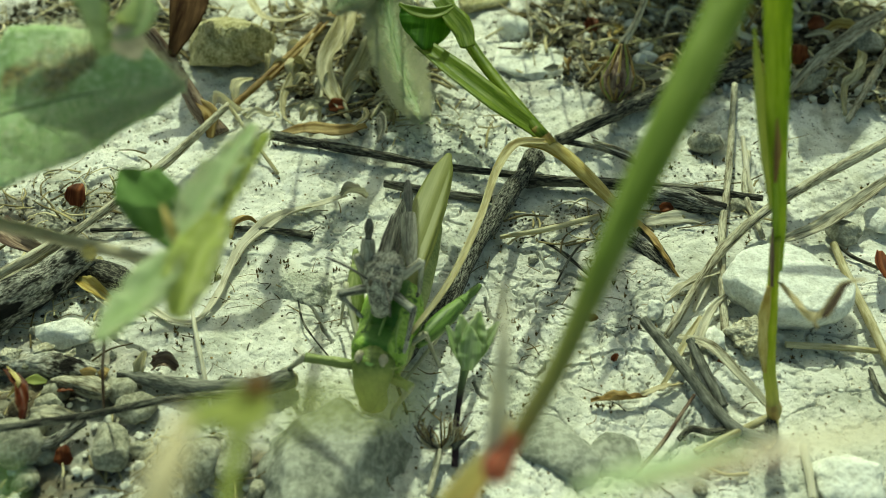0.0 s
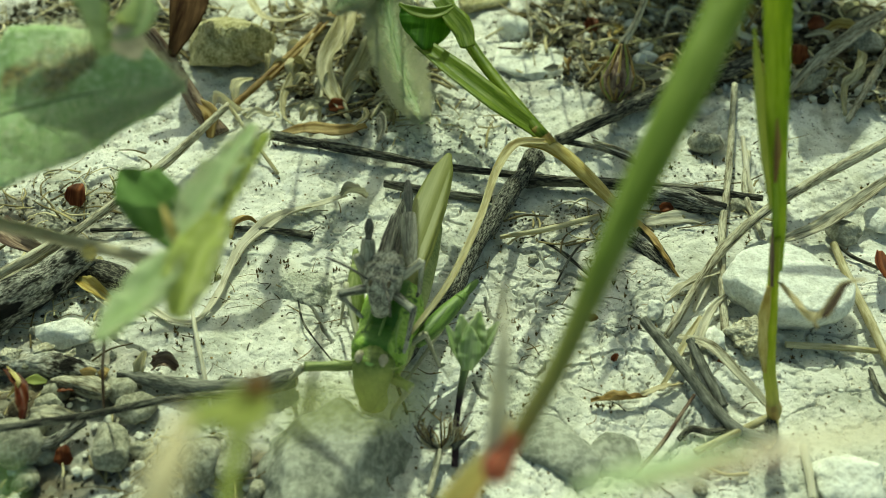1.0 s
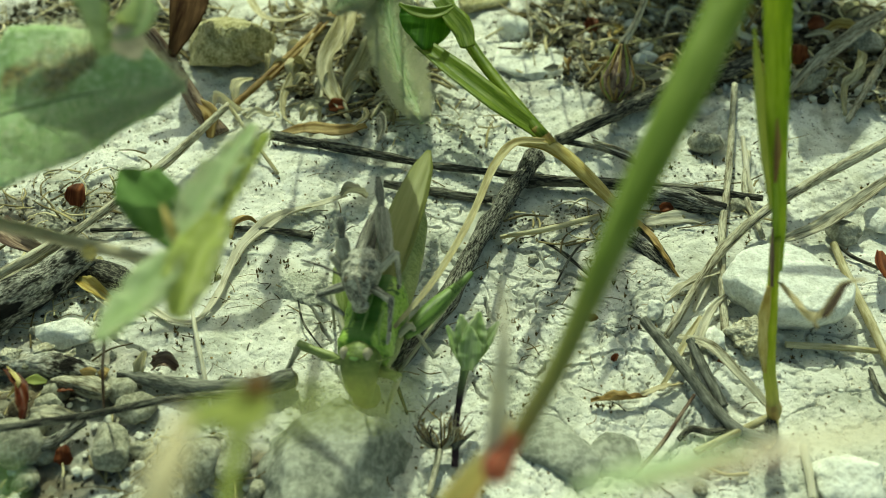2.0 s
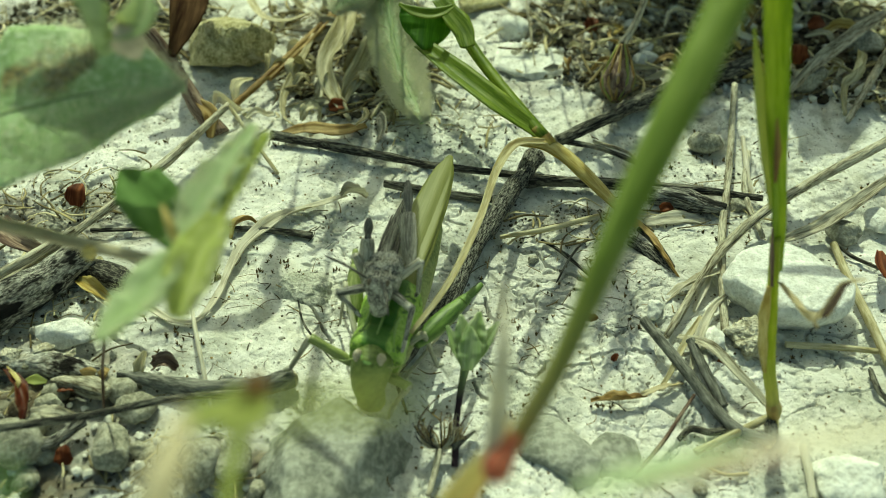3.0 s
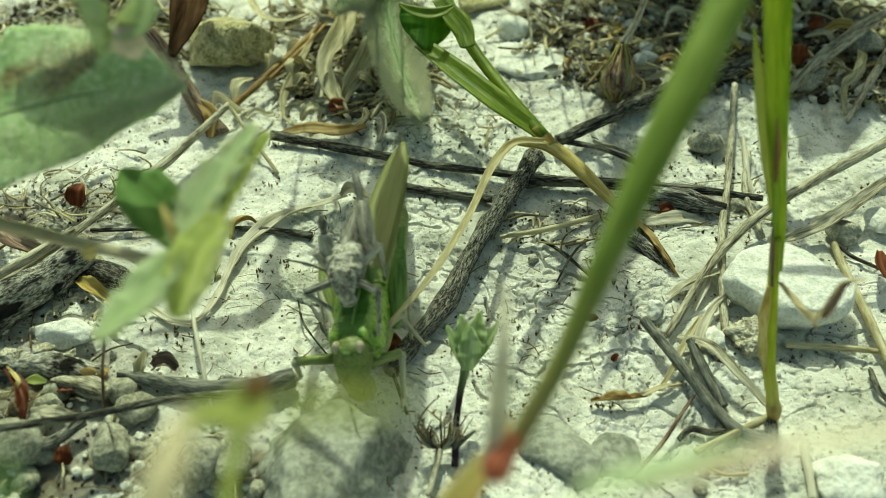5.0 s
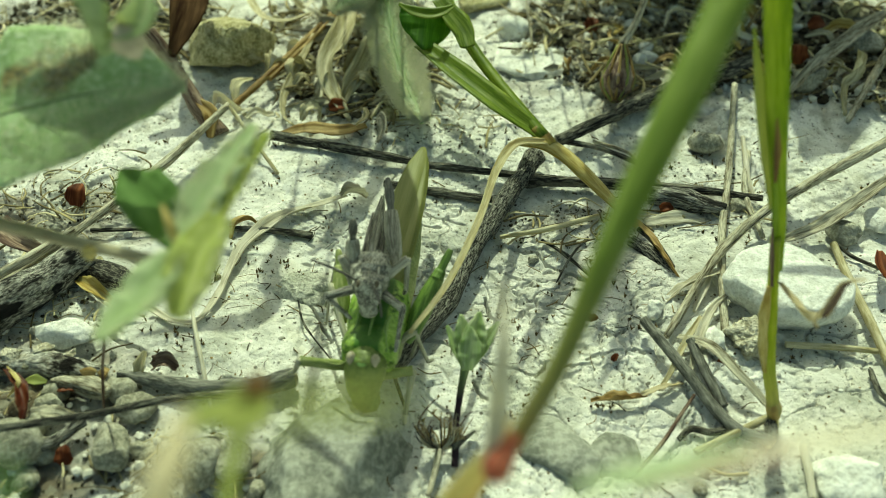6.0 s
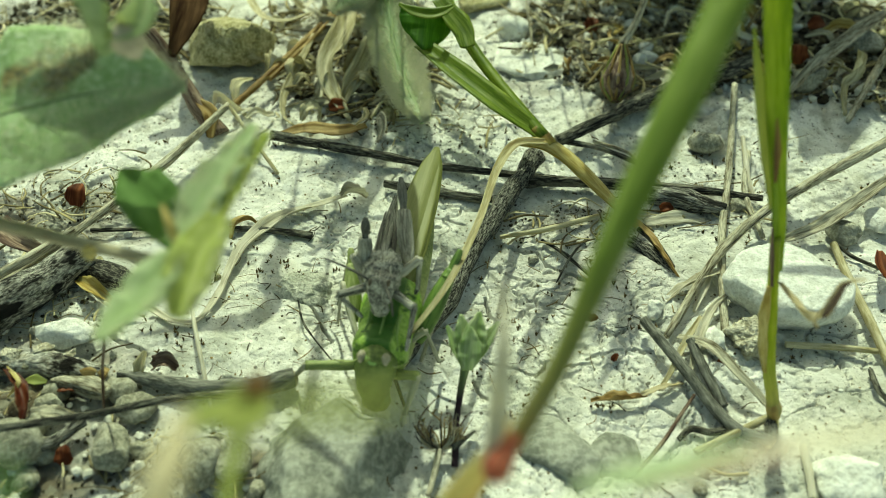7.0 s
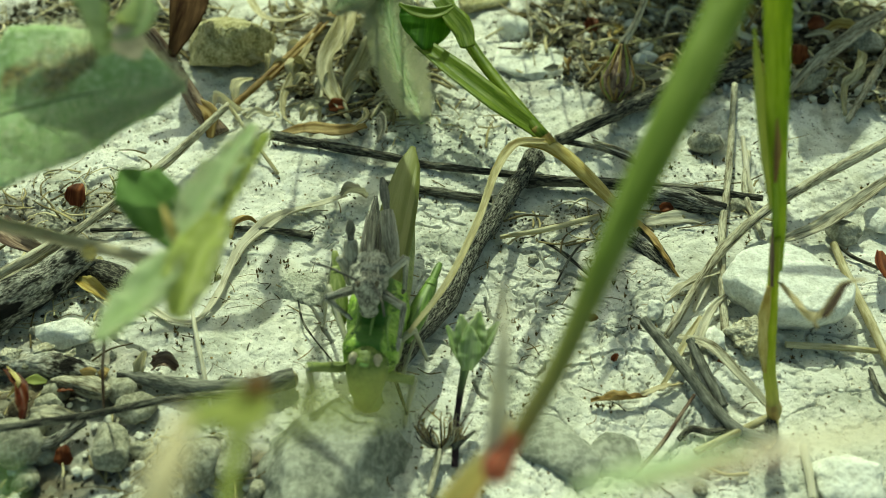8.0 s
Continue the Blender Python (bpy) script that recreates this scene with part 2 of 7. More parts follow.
WOOLLY = grainy("woolly_leaf", (0.34, 0.45, 0.24), (0.45, 0.56, 0.33), (0.57, 0.66, 0.45), 2, 0.4, 0.8, 0.5, 0.08, thin=0.45)
HAIR = grainy("leaf_hair", (0.70, 0.74, 0.62), (0.78, 0.81, 0.70), (0.85, 0.87, 0.78), 2, 0.4, 0.5, 0.0, 0.01, thin=0.5)
PALEBLADE = grainy("pale_green_blade", (0.42, 0.53, 0.33), (0.50, 0.60, 0.40), (0.58, 0.66, 0.48), 2.0, 1.0, 0.6, 0.2, 0.05, thin=0.4)
PINKBLADE = grainy("pinkish_blade", (0.48, 0.36, 0.27), (0.57, 0.44, 0.34), (0.66, 0.54, 0.43), 2.0, 1.0, 0.6, 0.2, 0.05, thin=0.4)
WOOLSTEM = grainy("downy_brown_stem", (0.24, 0.20, 0.12), (0.36, 0.32, 0.21), (0.48, 0.44, 0.31), 2, 0.4, 0.8, 0.4, 0.06, thin=0.15)
NODE = grainy("pinkish_woolly_node", (0.50, 0.44, 0.34), (0.62, 0.55, 0.45), (0.74, 0.68, 0.58), 1.0, 0.3, 0.9, 0.4, 0.06, thin=0.3)
REDYELLOW = grainy("yellow_red_sheath", (0.54, 0.38, 0.16), (0.62, 0.50, 0.20), (0.66, 0.62, 0.30), 2, 0.5, 0.5, 0.3, 0.05, thin=0.45)
SEEDLEAF = grainy("seedling_leaf", (0.34, 0.47, 0.22), (0.46, 0.58, 0.33), (0.62, 0.70, 0.50), 1.4, 0.35, 0.85, 0.5, 0.08, thin=0.5)
CREAM = grainy("cream_stem", (0.55, 0.49, 0.33), (0.66, 0.59, 0.42), (0.74, 0.69, 0.52), 3, 0.5, 0.6, 0.2, 0.05, thin=0.3)
RUSTNODE = grainy("reddish_joint", (0.20, 0.13, 0.03), (0.34, 0.24, 0.06), (0.44, 0.38, 0.10), 1.2, 0.3, 0.5, 0.4, 0.06, thin=0.2)
TIP = grainy("brown_leaf_tip", (0.12, 0.06, 0.02), (0.22, 0.12, 0.04), (0.34, 0.22, 0.08), 1.0, 0.3, 0.5, 0.5, 0.06, thin=0.35)
PURPLESTEM = grainy("purple_stem", (0.16, 0.22, 0.08), (0.24, 0.32, 0.12), (0.34, 0.42, 0.20), 1.2, 0.3, 0.7, 0.4, 0.08, thin=0.1, foot=((0.035, 0.018, 0.028), 2.6, 4.6))
PALELEAF = grainy("pale_downy_leaf", (0.36, 0.48, 0.24), (0.46, 0.58, 0.34), (0.60, 0.69, 0.49), 1.4, 0.3, 0.85, 0.7, 0.12, thin=0.4)
OCHRE = grainy("ochre_sheath", (0.32, 0.22, 0.05), (0.54, 0.43, 0.13), (0.68, 0.60, 0.28), 0.9, 0.25, 0.5, 0.5, 0.08, thin=0.25)
SPRIGLEAF = grainy("soft_yellow_green_leaf", (0.29, 0.37, 0.05), (0.44, 0.52, 0.12), (0.58, 0.64, 0.29), 2.2, 0.4, 0.75, 0.7, 0.12, thin=0.4)
FELT = grainy("felted_leaf", (0.40, 0.52, 0.29), (0.55, 0.66, 0.44), (0.70, 0.79, 0.60), 1.6, 0.35, 0.85, 0.5, 0.08, thin=0.35)
PALESTRAW = grainy("pale_thin_straw", (0.62, 0.59, 0.49), (0.74, 0.71, 0.62), (0.84, 0.82, 0.74), 1.2, 0.3, 0.7, 0.4, 0.06, thin=0.35)
DRIFT = grainy("silvered_twig", (0.045, 0.047, 0.04), (0.12, 0.122, 0.105), (0.28, 0.28, 0.245), 0.7, 0.2, 0.9, 0.6, 0.1)
BLOTCHED = grainy("blotched_downy_leaf", (0.29, 0.46, 0.16), (0.38, 0.56, 0.23), (0.52, 0.68, 0.38), 5, 0.3, 0.45, 1.0, 0.2, thin=0.15, gloss=0.5, spots=(0.68, 0.80, 0.56), spot_mm=0.45, spot_cut=0.55, blots=((-23.8, 51.0, 30.6, 2.7), (-22.4, 51.4, 30.8, 1.8), (-26.0, 50.3, 30.2, 1.4)))
RED = grainy("red_grass_base", (0.38, 0.08, 0.06), (0.48, 0.15, 0.10), (0.56, 0.26, 0.15), 3, 0.6, 0.5, 0.3, 0.05, thin=0.4)

def mottled(name, stops, rough=0.9, bump=0.4):
    """Loose bits, each of its own shade."""
    m, t, n, l, p, out = nodes_of(name)
    own = n.new("ShaderNodeNewGeometry").outputs["Random Per Island"]
    v = coords(t)
    small = noise_node(t, v, 0.4, 4, 0.65)
    col = ramp(t, own, stops)
    col = mixed(t, 0.5, col, mixed(t, 1.0, col, ramp(t, small, [(0.3, (0.35, 0.35, 0.35)), (0.7, (1.3, 1.3, 1.3))]), "MULTIPLY"))
    l.new(col, p.inputs["Base Color"])
    p.inputs["Roughness"].default_value, p.inputs["Specular IOR Level"].default_value = rough, 0.2
    l.new(bumped(t, small, bump, 0.1), p.inputs["Normal"])
    return m


CRUMBS_PALE = mottled("pale_crumbs", [(0.0, (0.36, 0.355, 0.30)), (0.3, (0.64, 0.635, 0.56)), (1.0, (0.84, 0.835, 0.78))])
CRUMBS_DARK = mottled("dark_crumbs", [(0.0, (0.02, 0.017, 0.01)), (0.4, (0.075, 0.065, 0.04)), (0.7, (0.20, 0.18, 0.115)), (1.0, (0.50, 0.47, 0.35))])
FIBRES = mottled("dry_fibres", [(0.0, (0.06, 0.045, 0.02)), (0.35, (0.22, 0.18, 0.085)), (0.7, (0.44, 0.38, 0.20)), (1.0, (0.70, 0.64, 0.42))], 0.75)
MOSS = mottled("dry_moss", [(0.0, (0.045, 0.035, 0.016)), (0.5, (0.13, 0.10, 0.042)), (1.0, (0.30, 0.22, 0.09))])

# ---- shaping tools; lengths in mm ----
def along(points, n):
    """n places on a smooth line through the points, and their share of its length."""
    pts = np.array(points, float)
    if len(pts) == 2:
        pts = np.array([pts[0], (pts[0] * 2 + pts[1]) / 3, (pts[0] + pts[1] * 2) / 3, pts[1]])
    ext = np.vstack([2 * pts[0] - pts[1], pts, 2 * pts[-1] - pts[-2]])
    d = np.concatenate([[0], np.cumsum(np.linalg.norm(np.diff(pts, axis=0), axis=1))])
    s = np.linspace(0, d[-1], n)
    k = np.clip(np.searchsorted(d, s, side="right") - 1, 0, len(pts) - 2)
    u = ((s - d[k]) / (d[k + 1] - d[k]))[:, None]
    a, b, c, e = ext[k], ext[k + 1], ext[k + 2], ext[k + 3]
    out = 0.5 * (2 * b + (c - a) * u + (2 * a - 5 * b + 4 * c - e) * u * u + (3 * b - a - 3 * c + e) * u ** 3)
    return out, s / d[-1]


def axes(path, hint):
    t = np.gradient(path, axis=0)
    t /= np.linalg.norm(t, axis=1)[:, None] + 1e-9
    h = np.array(hint, float)
    up = h - t * (t @ h)[:, None]
    up /= np.linalg.norm(up, axis=1)[:, None] + 1e-9
    return t, np.cross(t, up), up


def profile(values, u):
    """Widths at even steps, read at the shares u."""
    v = np.atleast_1d(np.array(values, float))
    return np.interp(u, np.linspace(0, 1, len(v)), v) if len(v) > 1 else np.full(len(u), v[0])


def skin(rings, grain=None, close=True):
    """Vertices, faces and grain of a tube through rings of equal count, closed at both ends."""
    n, k = rings.shape[:2]
    verts = [tuple(v) for v in rings.reshape(-1, 3)]
    faces = [(i * k + j, i * k + (j + 1) % k, (i + 1) * k + (j + 1) % k, (i + 1) * k + j) for i in range(n - 1) for j in range(k)]
    if close:
        faces += [tuple(range(k - 1, -1, -1)), tuple((n - 1) * k + j for j in range(k))]
    return verts, faces, rings.reshape(-1, 3) if grain is None else grain.reshape(-1, 3)


def tube(points, radii, sides=10, steps=24, rough=0.0, seed=0, flat=1.0, hint=(0.1, -0.3, 1.0), fine=0.5, streak=0.12):
    path, u = along(points, steps)
    t, side, up = axes(path, hint)
    a = np.linspace(0, 2 * np.pi, sides, endpoint=False)
    r = profile(radii, u)[:, None] * np.ones(sides)
    if rough:
        arc = np.linspace(0, 1, sides, endpoint=False) * 9.0
        s = (u * np.linalg.norm(np.diff(path, axis=0), axis=1).sum())[:, None]
        wrap = np.abs(arc - 4.5)
        r = r * (1 + rough * lumps(s + 0 * arc, wrap + 0 * s, fine * 4, 60 + seed) + rough * 0.7 * lumps(s * 0.35 + 0 * arc, wrap * 2 + 0 * s, fine * 2, 61 + seed))
    rings = path[:, None, :] + side[:, None, :] * (r * np.cos(a))[..., None] + up[:, None, :] * (r * flat * np.sin(a))[..., None]
    far = u[:, None] * np.linalg.norm(np.diff(path, axis=0), axis=1).sum() * streak + 0 * a
    return skin(rings, np.stack([r * np.cos(a), r * np.sin(a), far], -1))


def blade(points, widths, thick=0.12, fold=0.15, hint=(0.0, -0.3, 0.95), twist=(0,), steps=28, wave=0.0, seed=0, cross=7, curl=0.0, streak=0.08):
    """A leaf: a strip of that width, folded along its midrib, with real thickness. curl rolls its edges up."""
    path, u = along(points, steps)
    t, side, up = axes(path, hint)
    w = profile(widths, u) / 2
    tw = np.radians(profile(twist, u))
    s2 = side * np.cos(tw)[:, None] + up * np.sin(tw)[:, None]
    u2 = up * np.cos(tw)[:, None] - side * np.sin(tw)[:, None]
    c = np.linspace(-1, 1, cross)
    lift = fold * np.abs(c) * w[:, None] * 2 + curl * (c ** 4) * w[:, None] + wave * w[:, None] * lumps(u[:, None] * 10 + 3 * np.sign(c), c * 1.5 + 0 * u[:, None], 1.0, 70 + seed) * np.abs(c)
    th = thick * (0.35 + 0.65 * (1 - c ** 2)) / 2
    top = path[:, None, :] + s2[:, None, :] * (w[:, None] * c)[..., None] + u2[:, None, :] * (lift + th)[..., None]
    low = path[:, None, :] + s2[:, None, :] * (w[:, None] * c)[..., None] + u2[:, None, :] * (lift - th)[..., None]
    flat = np.stack([w[:, None] * c, 0 * lift, 0 * c + u[:, None] * np.linalg.norm(np.diff(path, axis=0), axis=1).sum() * streak], -1)
    return skin(np.concatenate([top, low[:, ::-1]], axis=1), np.concatenate([flat, flat[:, ::-1]], axis=1))


def joined(*pieces):
    verts, faces, grain = [], [], []
    for n, (v, f, *g) in enumerate(pieces):
        k = len(verts)
        verts += [tuple(p) for p in v]
        faces += [tuple(i + k for i in q) for q in f]
        grain.append((np.array(g[0]) if g else np.array(v, float)) + (n * 7.3 % 50, n * 3.1 % 50, 0))
    return verts, faces, np.concatenate(grain)


def hairs(count, spot, length, thick, seed):
    """Fine tapering hairs; spot(rng) gives a root and a direction."""
    rng = random.Random(seed)
    verts, faces = [], []
    for _ in range(count):
        root, way = spot(rng)
        way = Vector(way).normalized()
        a = way.orthogonal().normalized()
        b = way.cross(a)
        size = length * rng.uniform(0.5, 1.2)
        k = len(verts)
        for q in range(3):
            verts.append(tuple(Vector(root) + (a * math.cos(q * 2.094) + b * math.sin(q * 2.094)) * thick))
        verts.append(tuple(Vector(root) + way * size + Vector((rng.uniform(-.15, .15), rng.uniform(-.15, .15), rng.uniform(-.15, .1))) * size))
        faces += [(k, k + 1, k + 3), (k + 1, k + 2, k + 3), (k + 2, k, k + 3)]
    return verts, faces


def mesh_of(name, geo, material, base=(0, 0, 0), smooth=True):
    verts, faces, *grain = geo
    me = bpy.data.meshes.new(name)
    co = (np.array(verts, float) - np.array(base[:], float)) * 0.001
    me.from_pydata(co.tolist(), [], faces)
    shade = np.array(grain[0], float) * 0.001 if grain else co
    shade = shade + np.array([len(bpy.data.meshes) * k % 1.0 for k in (0.173, 0.311, 0.417)])
    me.attributes.new("grain", "FLOAT_VECTOR", "POINT").data.foreach_set("vector", shade.astype(np.float32).ravel())
    me.materials.append(material)
    if smooth:
        me.polygons.foreach_set("use_smooth", [True] * len(me.polygons))
    me.update()
    return me


def thing(name, base, label, category, group="", kind=""):
    """An empty at the base of a thing with parts."""
    ob = new(name)
    ob.empty_display_size = 0.002
    ob.location = Vector(base) * 0.001
    return tagged(ob, label, category, group, kind)


def origin_of(ob):
    o = Vector()
    while ob is not None:
        o += ob.location * 1000
        ob = ob.parent
    return o


def part(name, geo, material, parent, label="", smooth=True):
    """One mesh under a thing or under a part; geo in the thing's world."""
    ob = new(name, mesh_of(name, geo, material, origin_of(parent), smooth))
    ob.parent = parent
    return tagged(ob, label)


def solo(name, geo, material, label, category, group="", kind="", smooth=True):
    """A thing of one mesh, its origin at its foot."""
    v = np.array(geo[0])
    base = (float(v[:, 0].mean()), float(v[:, 1].mean()), float(v[:, 2].min()))
    ob = new(name, mesh_of(name, geo, material, base, smooth))
    ob.location = Vector(base) * 0.001
    return tagged(ob, label, category, group, kind)


def stone_geo(centre, size, seed, turn=0.0, cuts=14, rough=0.05, level=3, tilt=0.0, top=9.0, under=0.0, worn=0.62, flats=()):
    """A worn, flat-faced stone of the given half sizes; top cuts it level, under narrows its foot, flats are faces of its own."""
    rng = np.random.RandomState(seed)
    bm = bmesh.new()
    bmesh.ops.create_icosphere(bm, subdivisions=level, radius=1)
    v = np.array([q.co[:] for q in bm.verts])
    faces = [tuple(q.index for q in f.verts) for f in bm.faces]
    bm.free()
    n = rng.normal(size=(cuts, 3))
    n /= np.linalg.norm(n, axis=1)[:, None]
    d = rng.uniform(worn, 1.0, cuts)
    if flats:
        own = np.array(flats, float)
        n = np.concatenate([n, own[:, :3] / np.linalg.norm(own[:, :3], axis=1)[:, None]])
        d = np.concatenate([d, own[:, 3]])
    with np.errstate(divide="ignore"):
        r = d / np.maximum(v @ n.T, 1e-3)
    r = -np.log(np.exp(-30 * np.minimum(r, 1.15)).sum(1) + np.exp(-30 * 1.1)) / 30
    r *= 1 + rough * (lumps(v[:, 0] * 3 + seed, v[:, 1] * 3 + v[:, 2] * 2, 1, seed) + 0.5 * lumps(v[:, 0] * 8 + v[:, 2] * 5, v[:, 1] * 8 + seed, 1, seed + 1))
    v = v * r[:, None]
    v[:, 2] = np.where(v[:, 2] > top, top + 0.12 * (v[:, 2] - top), v[:, 2])
    v[:, :2] *= (1 - under * np.clip(0.2 - v[:, 2], 0, 1))[:, None]
    v = v * np.array(size)
    ct, s_ = math.cos(radians(tilt)), math.sin(radians(tilt))
    v = np.stack([v[:, 0] * ct + v[:, 2] * s_, v[:, 1], v[:, 2] * ct - v[:, 0] * s_], 1)
    c, s = math.cos(radians(turn)), math.sin(radians(turn))
    v = np.stack([v[:, 0] * c - v[:, 1] * s, v[:, 0] * s + v[:, 1] * c, v[:, 2]], 1) + np.array(centre)
    return [tuple(q) for q in v], faces


def in_patch(rng, patch):
    """A random place in an elliptical patch (x, y, half width, half depth), denser in the middle."""
    a, r = rng.uniform(0, 6.283), math.sqrt(rng.uniform(0, 1))
    return patch[0] + patch[2] * r * math.cos(a), patch[1] + patch[3] * r * math.sin(a)


# patches of dark earth and rotted litter on the mud, some darkened further to paint in shade: x, y, half width, half
# depth, share
SOIL_SHADE = [(15.2, 65.1, 9, 7, 0.3), (9.7, 69.6, 5, 4, 0.25), (25.2, 109.6, 19, 17, 0.9), (49.9, 109.5, 24, 20, 0.95), (-8.5, 100.0, 9, 10, 0.25), (-31.5, 49.6, 13, 6, 0.95), (-36.7, 56.5, 6, 3, 0.7), (-29.9, 43.8, 13, 5, 0.9), (-20.3, 43.6, 9, 4.5, 0.85), (-40.4, 72.7, 15, 6, 0.75), (-45.0, 112.0, 18, 14, 0.8), (12.7, 72.0, 7, 3, 0.5), (26.3, 75.2, 9, 4, 0.4)]

# ---- the ground: one sheet, fine in the middle, out to the horizon ----
CRACKS = [
    [(6.7, 69.4), (7.9, 68.9), (9.0, 68.4), (10.0, 66.8), (11.6, 66.0), (12.8, 65.3), (14.5, 63.3)],
    [(12.5, 54.9), (13.2, 55.2), (14.7, 55.7), (16.6, 55.7), (17.4, 55.3)],
    [(3.1, 55.4), (4.4, 54.9), (6.2, 54.3), (7.3, 53.6), (8.3, 53.5), (8.9, 54.8), (9.9, 55.0)],
    [(-2.2, 74.7), (-1.4, 73.9), (0.9, 73.0), (2.2, 72.6)],
    [(10.3, 54.8), (11.1, 54.2), (12.7, 54.4)],
    [(-2.5, 58.4), (-1.8, 58.0), (-0.6, 57.6), (1.2, 56.7), (2.4, 54.9)],
    [(2.6, 53.1), (3.0, 51.6), (3.6, 51.0)],
    [(14.0, 58.2), (15.0, 57.5), (16.3, 57.9)],
    [(4.0, 63.5), (4.4, 61.3), (5.2, 60.1)],
    [(10.2, 62.0), (11.7, 61.0), (12.8, 59.7)],
]


SIDE_CRACKS = [
    [(20.6, 55.1), (22.9, 55.3), (25.1, 54.4)],
    [(-11.0, 55.7), (-9.7, 57.0), (-11.4, 59.8), (-12.7, 61.6)],
    [(32.5, 58.0), (35.4, 57.6), (37.6, 58.4)],
    [(-29.6, 57.0), (-27.2, 55.4), (-25.5, 54.4)],
    [(-5.3, 72.8), (-2.5, 72.4), (-0.2, 71.9)],
]


def cracked(gx, gy):
    """Depth of the drying cracks, mm."""
    depth = np.zeros(gx.shape)
    wx, wy = gx + 0.16 * lumps(gx, gy, 1.3, 95) + 0.04 * lumps(gx, gy, 0.4, 97), gy + 0.16 * lumps(gx, gy, 1.3, 96) + 0.04 * lumps(gx, gy, 0.4, 98)
    for line in CRACKS + SIDE_CRACKS:
        for n, (a, b) in enumerate(zip(line, line[1:])):
            near = (gx > min(a[0], b[0]) - 1) & (gx < max(a[0], b[0]) + 1) & (gy > min(a[1], b[1]) - 1) & (gy < max(a[1], b[1]) + 1)
            px, py, dx, dy = wx[near] - a[0], wy[near] - a[1], b[0] - a[0], b[1] - a[1]
            k = np.clip((px * dx + py * dy) / (dx * dx + dy * dy), 0, 1)
            off = np.hypot(px - k * dx, py - k * dy)
            wide = 0.085 + 0.03 * lumps(wx[near], wy[near], 1.7, 99)
            depth[near] = np.maximum(depth[near], 4.5 * np.clip(1.6 - off / wide, 0, 1))
    return depth


def ground_sheet():
    core_x = np.concatenate([np.arange(-62, -14, 0.15), np.arange(-14, 24, 0.08), np.arange(24, 62.01, 0.15)])
    core_y = np.concatenate([np.arange(38, 45, 0.15), np.arange(45, 73, 0.08), np.arange(73, 124.01, 0.15)])
    far = np.geomspace(1, 6000000 / 150, 26)[1:] * 3
    xs = np.concatenate([-62 - far[::-1], core_x, 62 + far])
    ys = np.concatenate([38 - far[::-1], core_y, 124 + far])
    gx, gy = np.meshgrid(xs, ys)
    gz = ground(gx, gy) - cracked(gx, gy)
    fade = np.clip(1 - (np.hypot(gx, gy - 80) - 200) / 300, 0, 1)
    gz = gz * fade
    nx, ny = len(xs), len(ys)
    co = np.stack([gx, gy, gz], -1).reshape(-1, 3) * 0.001
    idx = np.arange(nx * ny).reshape(ny, nx)
    quads = np.stack([idx[:-1, :-1], idx[:-1, 1:], idx[1:, 1:], idx[1:, :-1]], -1).reshape(-1, 4)
    me = bpy.data.meshes.new("ground")
    me.vertices.add(len(co))
    me.vertices.foreach_set("co", co.ravel())
    me.loops.add(quads.size)
    me.loops.foreach_set("vertex_index", quads.ravel().astype(np.int32))
    me.polygons.add(len(quads))
    me.polygons.foreach_set("loop_start", np.arange(0, quads.size, 4, dtype=np.int32))
    me.polygons.foreach_set("use_smooth", np.ones(len(quads), bool))
    me.materials.append(MUD)
    # share of dark earth, with the shade painted into some patches
    soil = np.zeros(gx.shape)
    for cx, cy, rx, ry, much in SOIL_SHADE:
        soil = np.maximum(soil, much * np.clip(1.5 - 1.5 * np.hypot((gx - cx) / rx, (gy - cy) / ry) + 0.55 * lumps(gx, gy, 5, 91) + 0.4 * lumps(gx, gy, 1.6, 92), 0, 1))
    me.attributes.new("soil", "FLOAT", "POINT").data.foreach_set("value", soil.astype(np.float32).ravel())
    me.update(calc_edges=True)
    tagged(new("ground", me), "pale dried chalky mud, cracked and crumbly", "ground", kind="structure")


ground_sheet()

# ---- stones ----
def stone(px, size, seed, material, label, turn=0.0, rough=0.05, level=3, tilt=0.0, cuts=14, group="", **k):
    return solo("stone", stone_geo(px, size, seed, turn, cuts, rough, level, tilt, **k), material, label, "stone", group)


stone((31.0, 61.2, 2.0), (5.75, 4.6, 4.3), 43, CHALK, "white chalk stone propped on the mud", -6, 0.05, 5, 3, 18, top=0.42, under=0.34, worn=0.86)
stone((26.6, 56.1, 0.9), (2.1, 1.9, 1.7), 5, SANDSTONE, "small crumbly ochre stone beside the white stone", 30, 0.16, 5)
stone((-7.9, 43.0, 0.4), (6.6, 7.0, 4.6), 7, GREYSTONE, "large grey stone half sunk in the mud", 0, 0.05, 5, 0, 8, worn=0.85, flats=((0.86, -0.42, 0.30, 0.50), (-0.12, 0.06, 1.0, 0.72), (-0.5, 0.75, 0.35, 0.78), (0.5, 0.8, 0.3, 0.72), (-0.85, -0.1, 0.4, 0.8)))
stone((-26.6, 103.5, 2.9), (6.0, 4.5, 4.2), 9, YELLOWSTONE, "ochre stone among the dry litter", 0, 0.06, 4)
stone((-26.0, 44.5, 1.2), (1.7, 2.2, 1.5), 11, LIMESTONE, "rounded pale grey pebble on soil", 20)
stone((-18.4, 43.5, 0.9), (1.9, 2.6, 1.5), 12, LIMESTONE, "angular grey pebble on dark soil", -15)
stone((-16.3, 43.9, 0.7), (1.5, 2.4, 1.4), 13, LIMESTONE, "angular grey pebble on dark soil", 10)
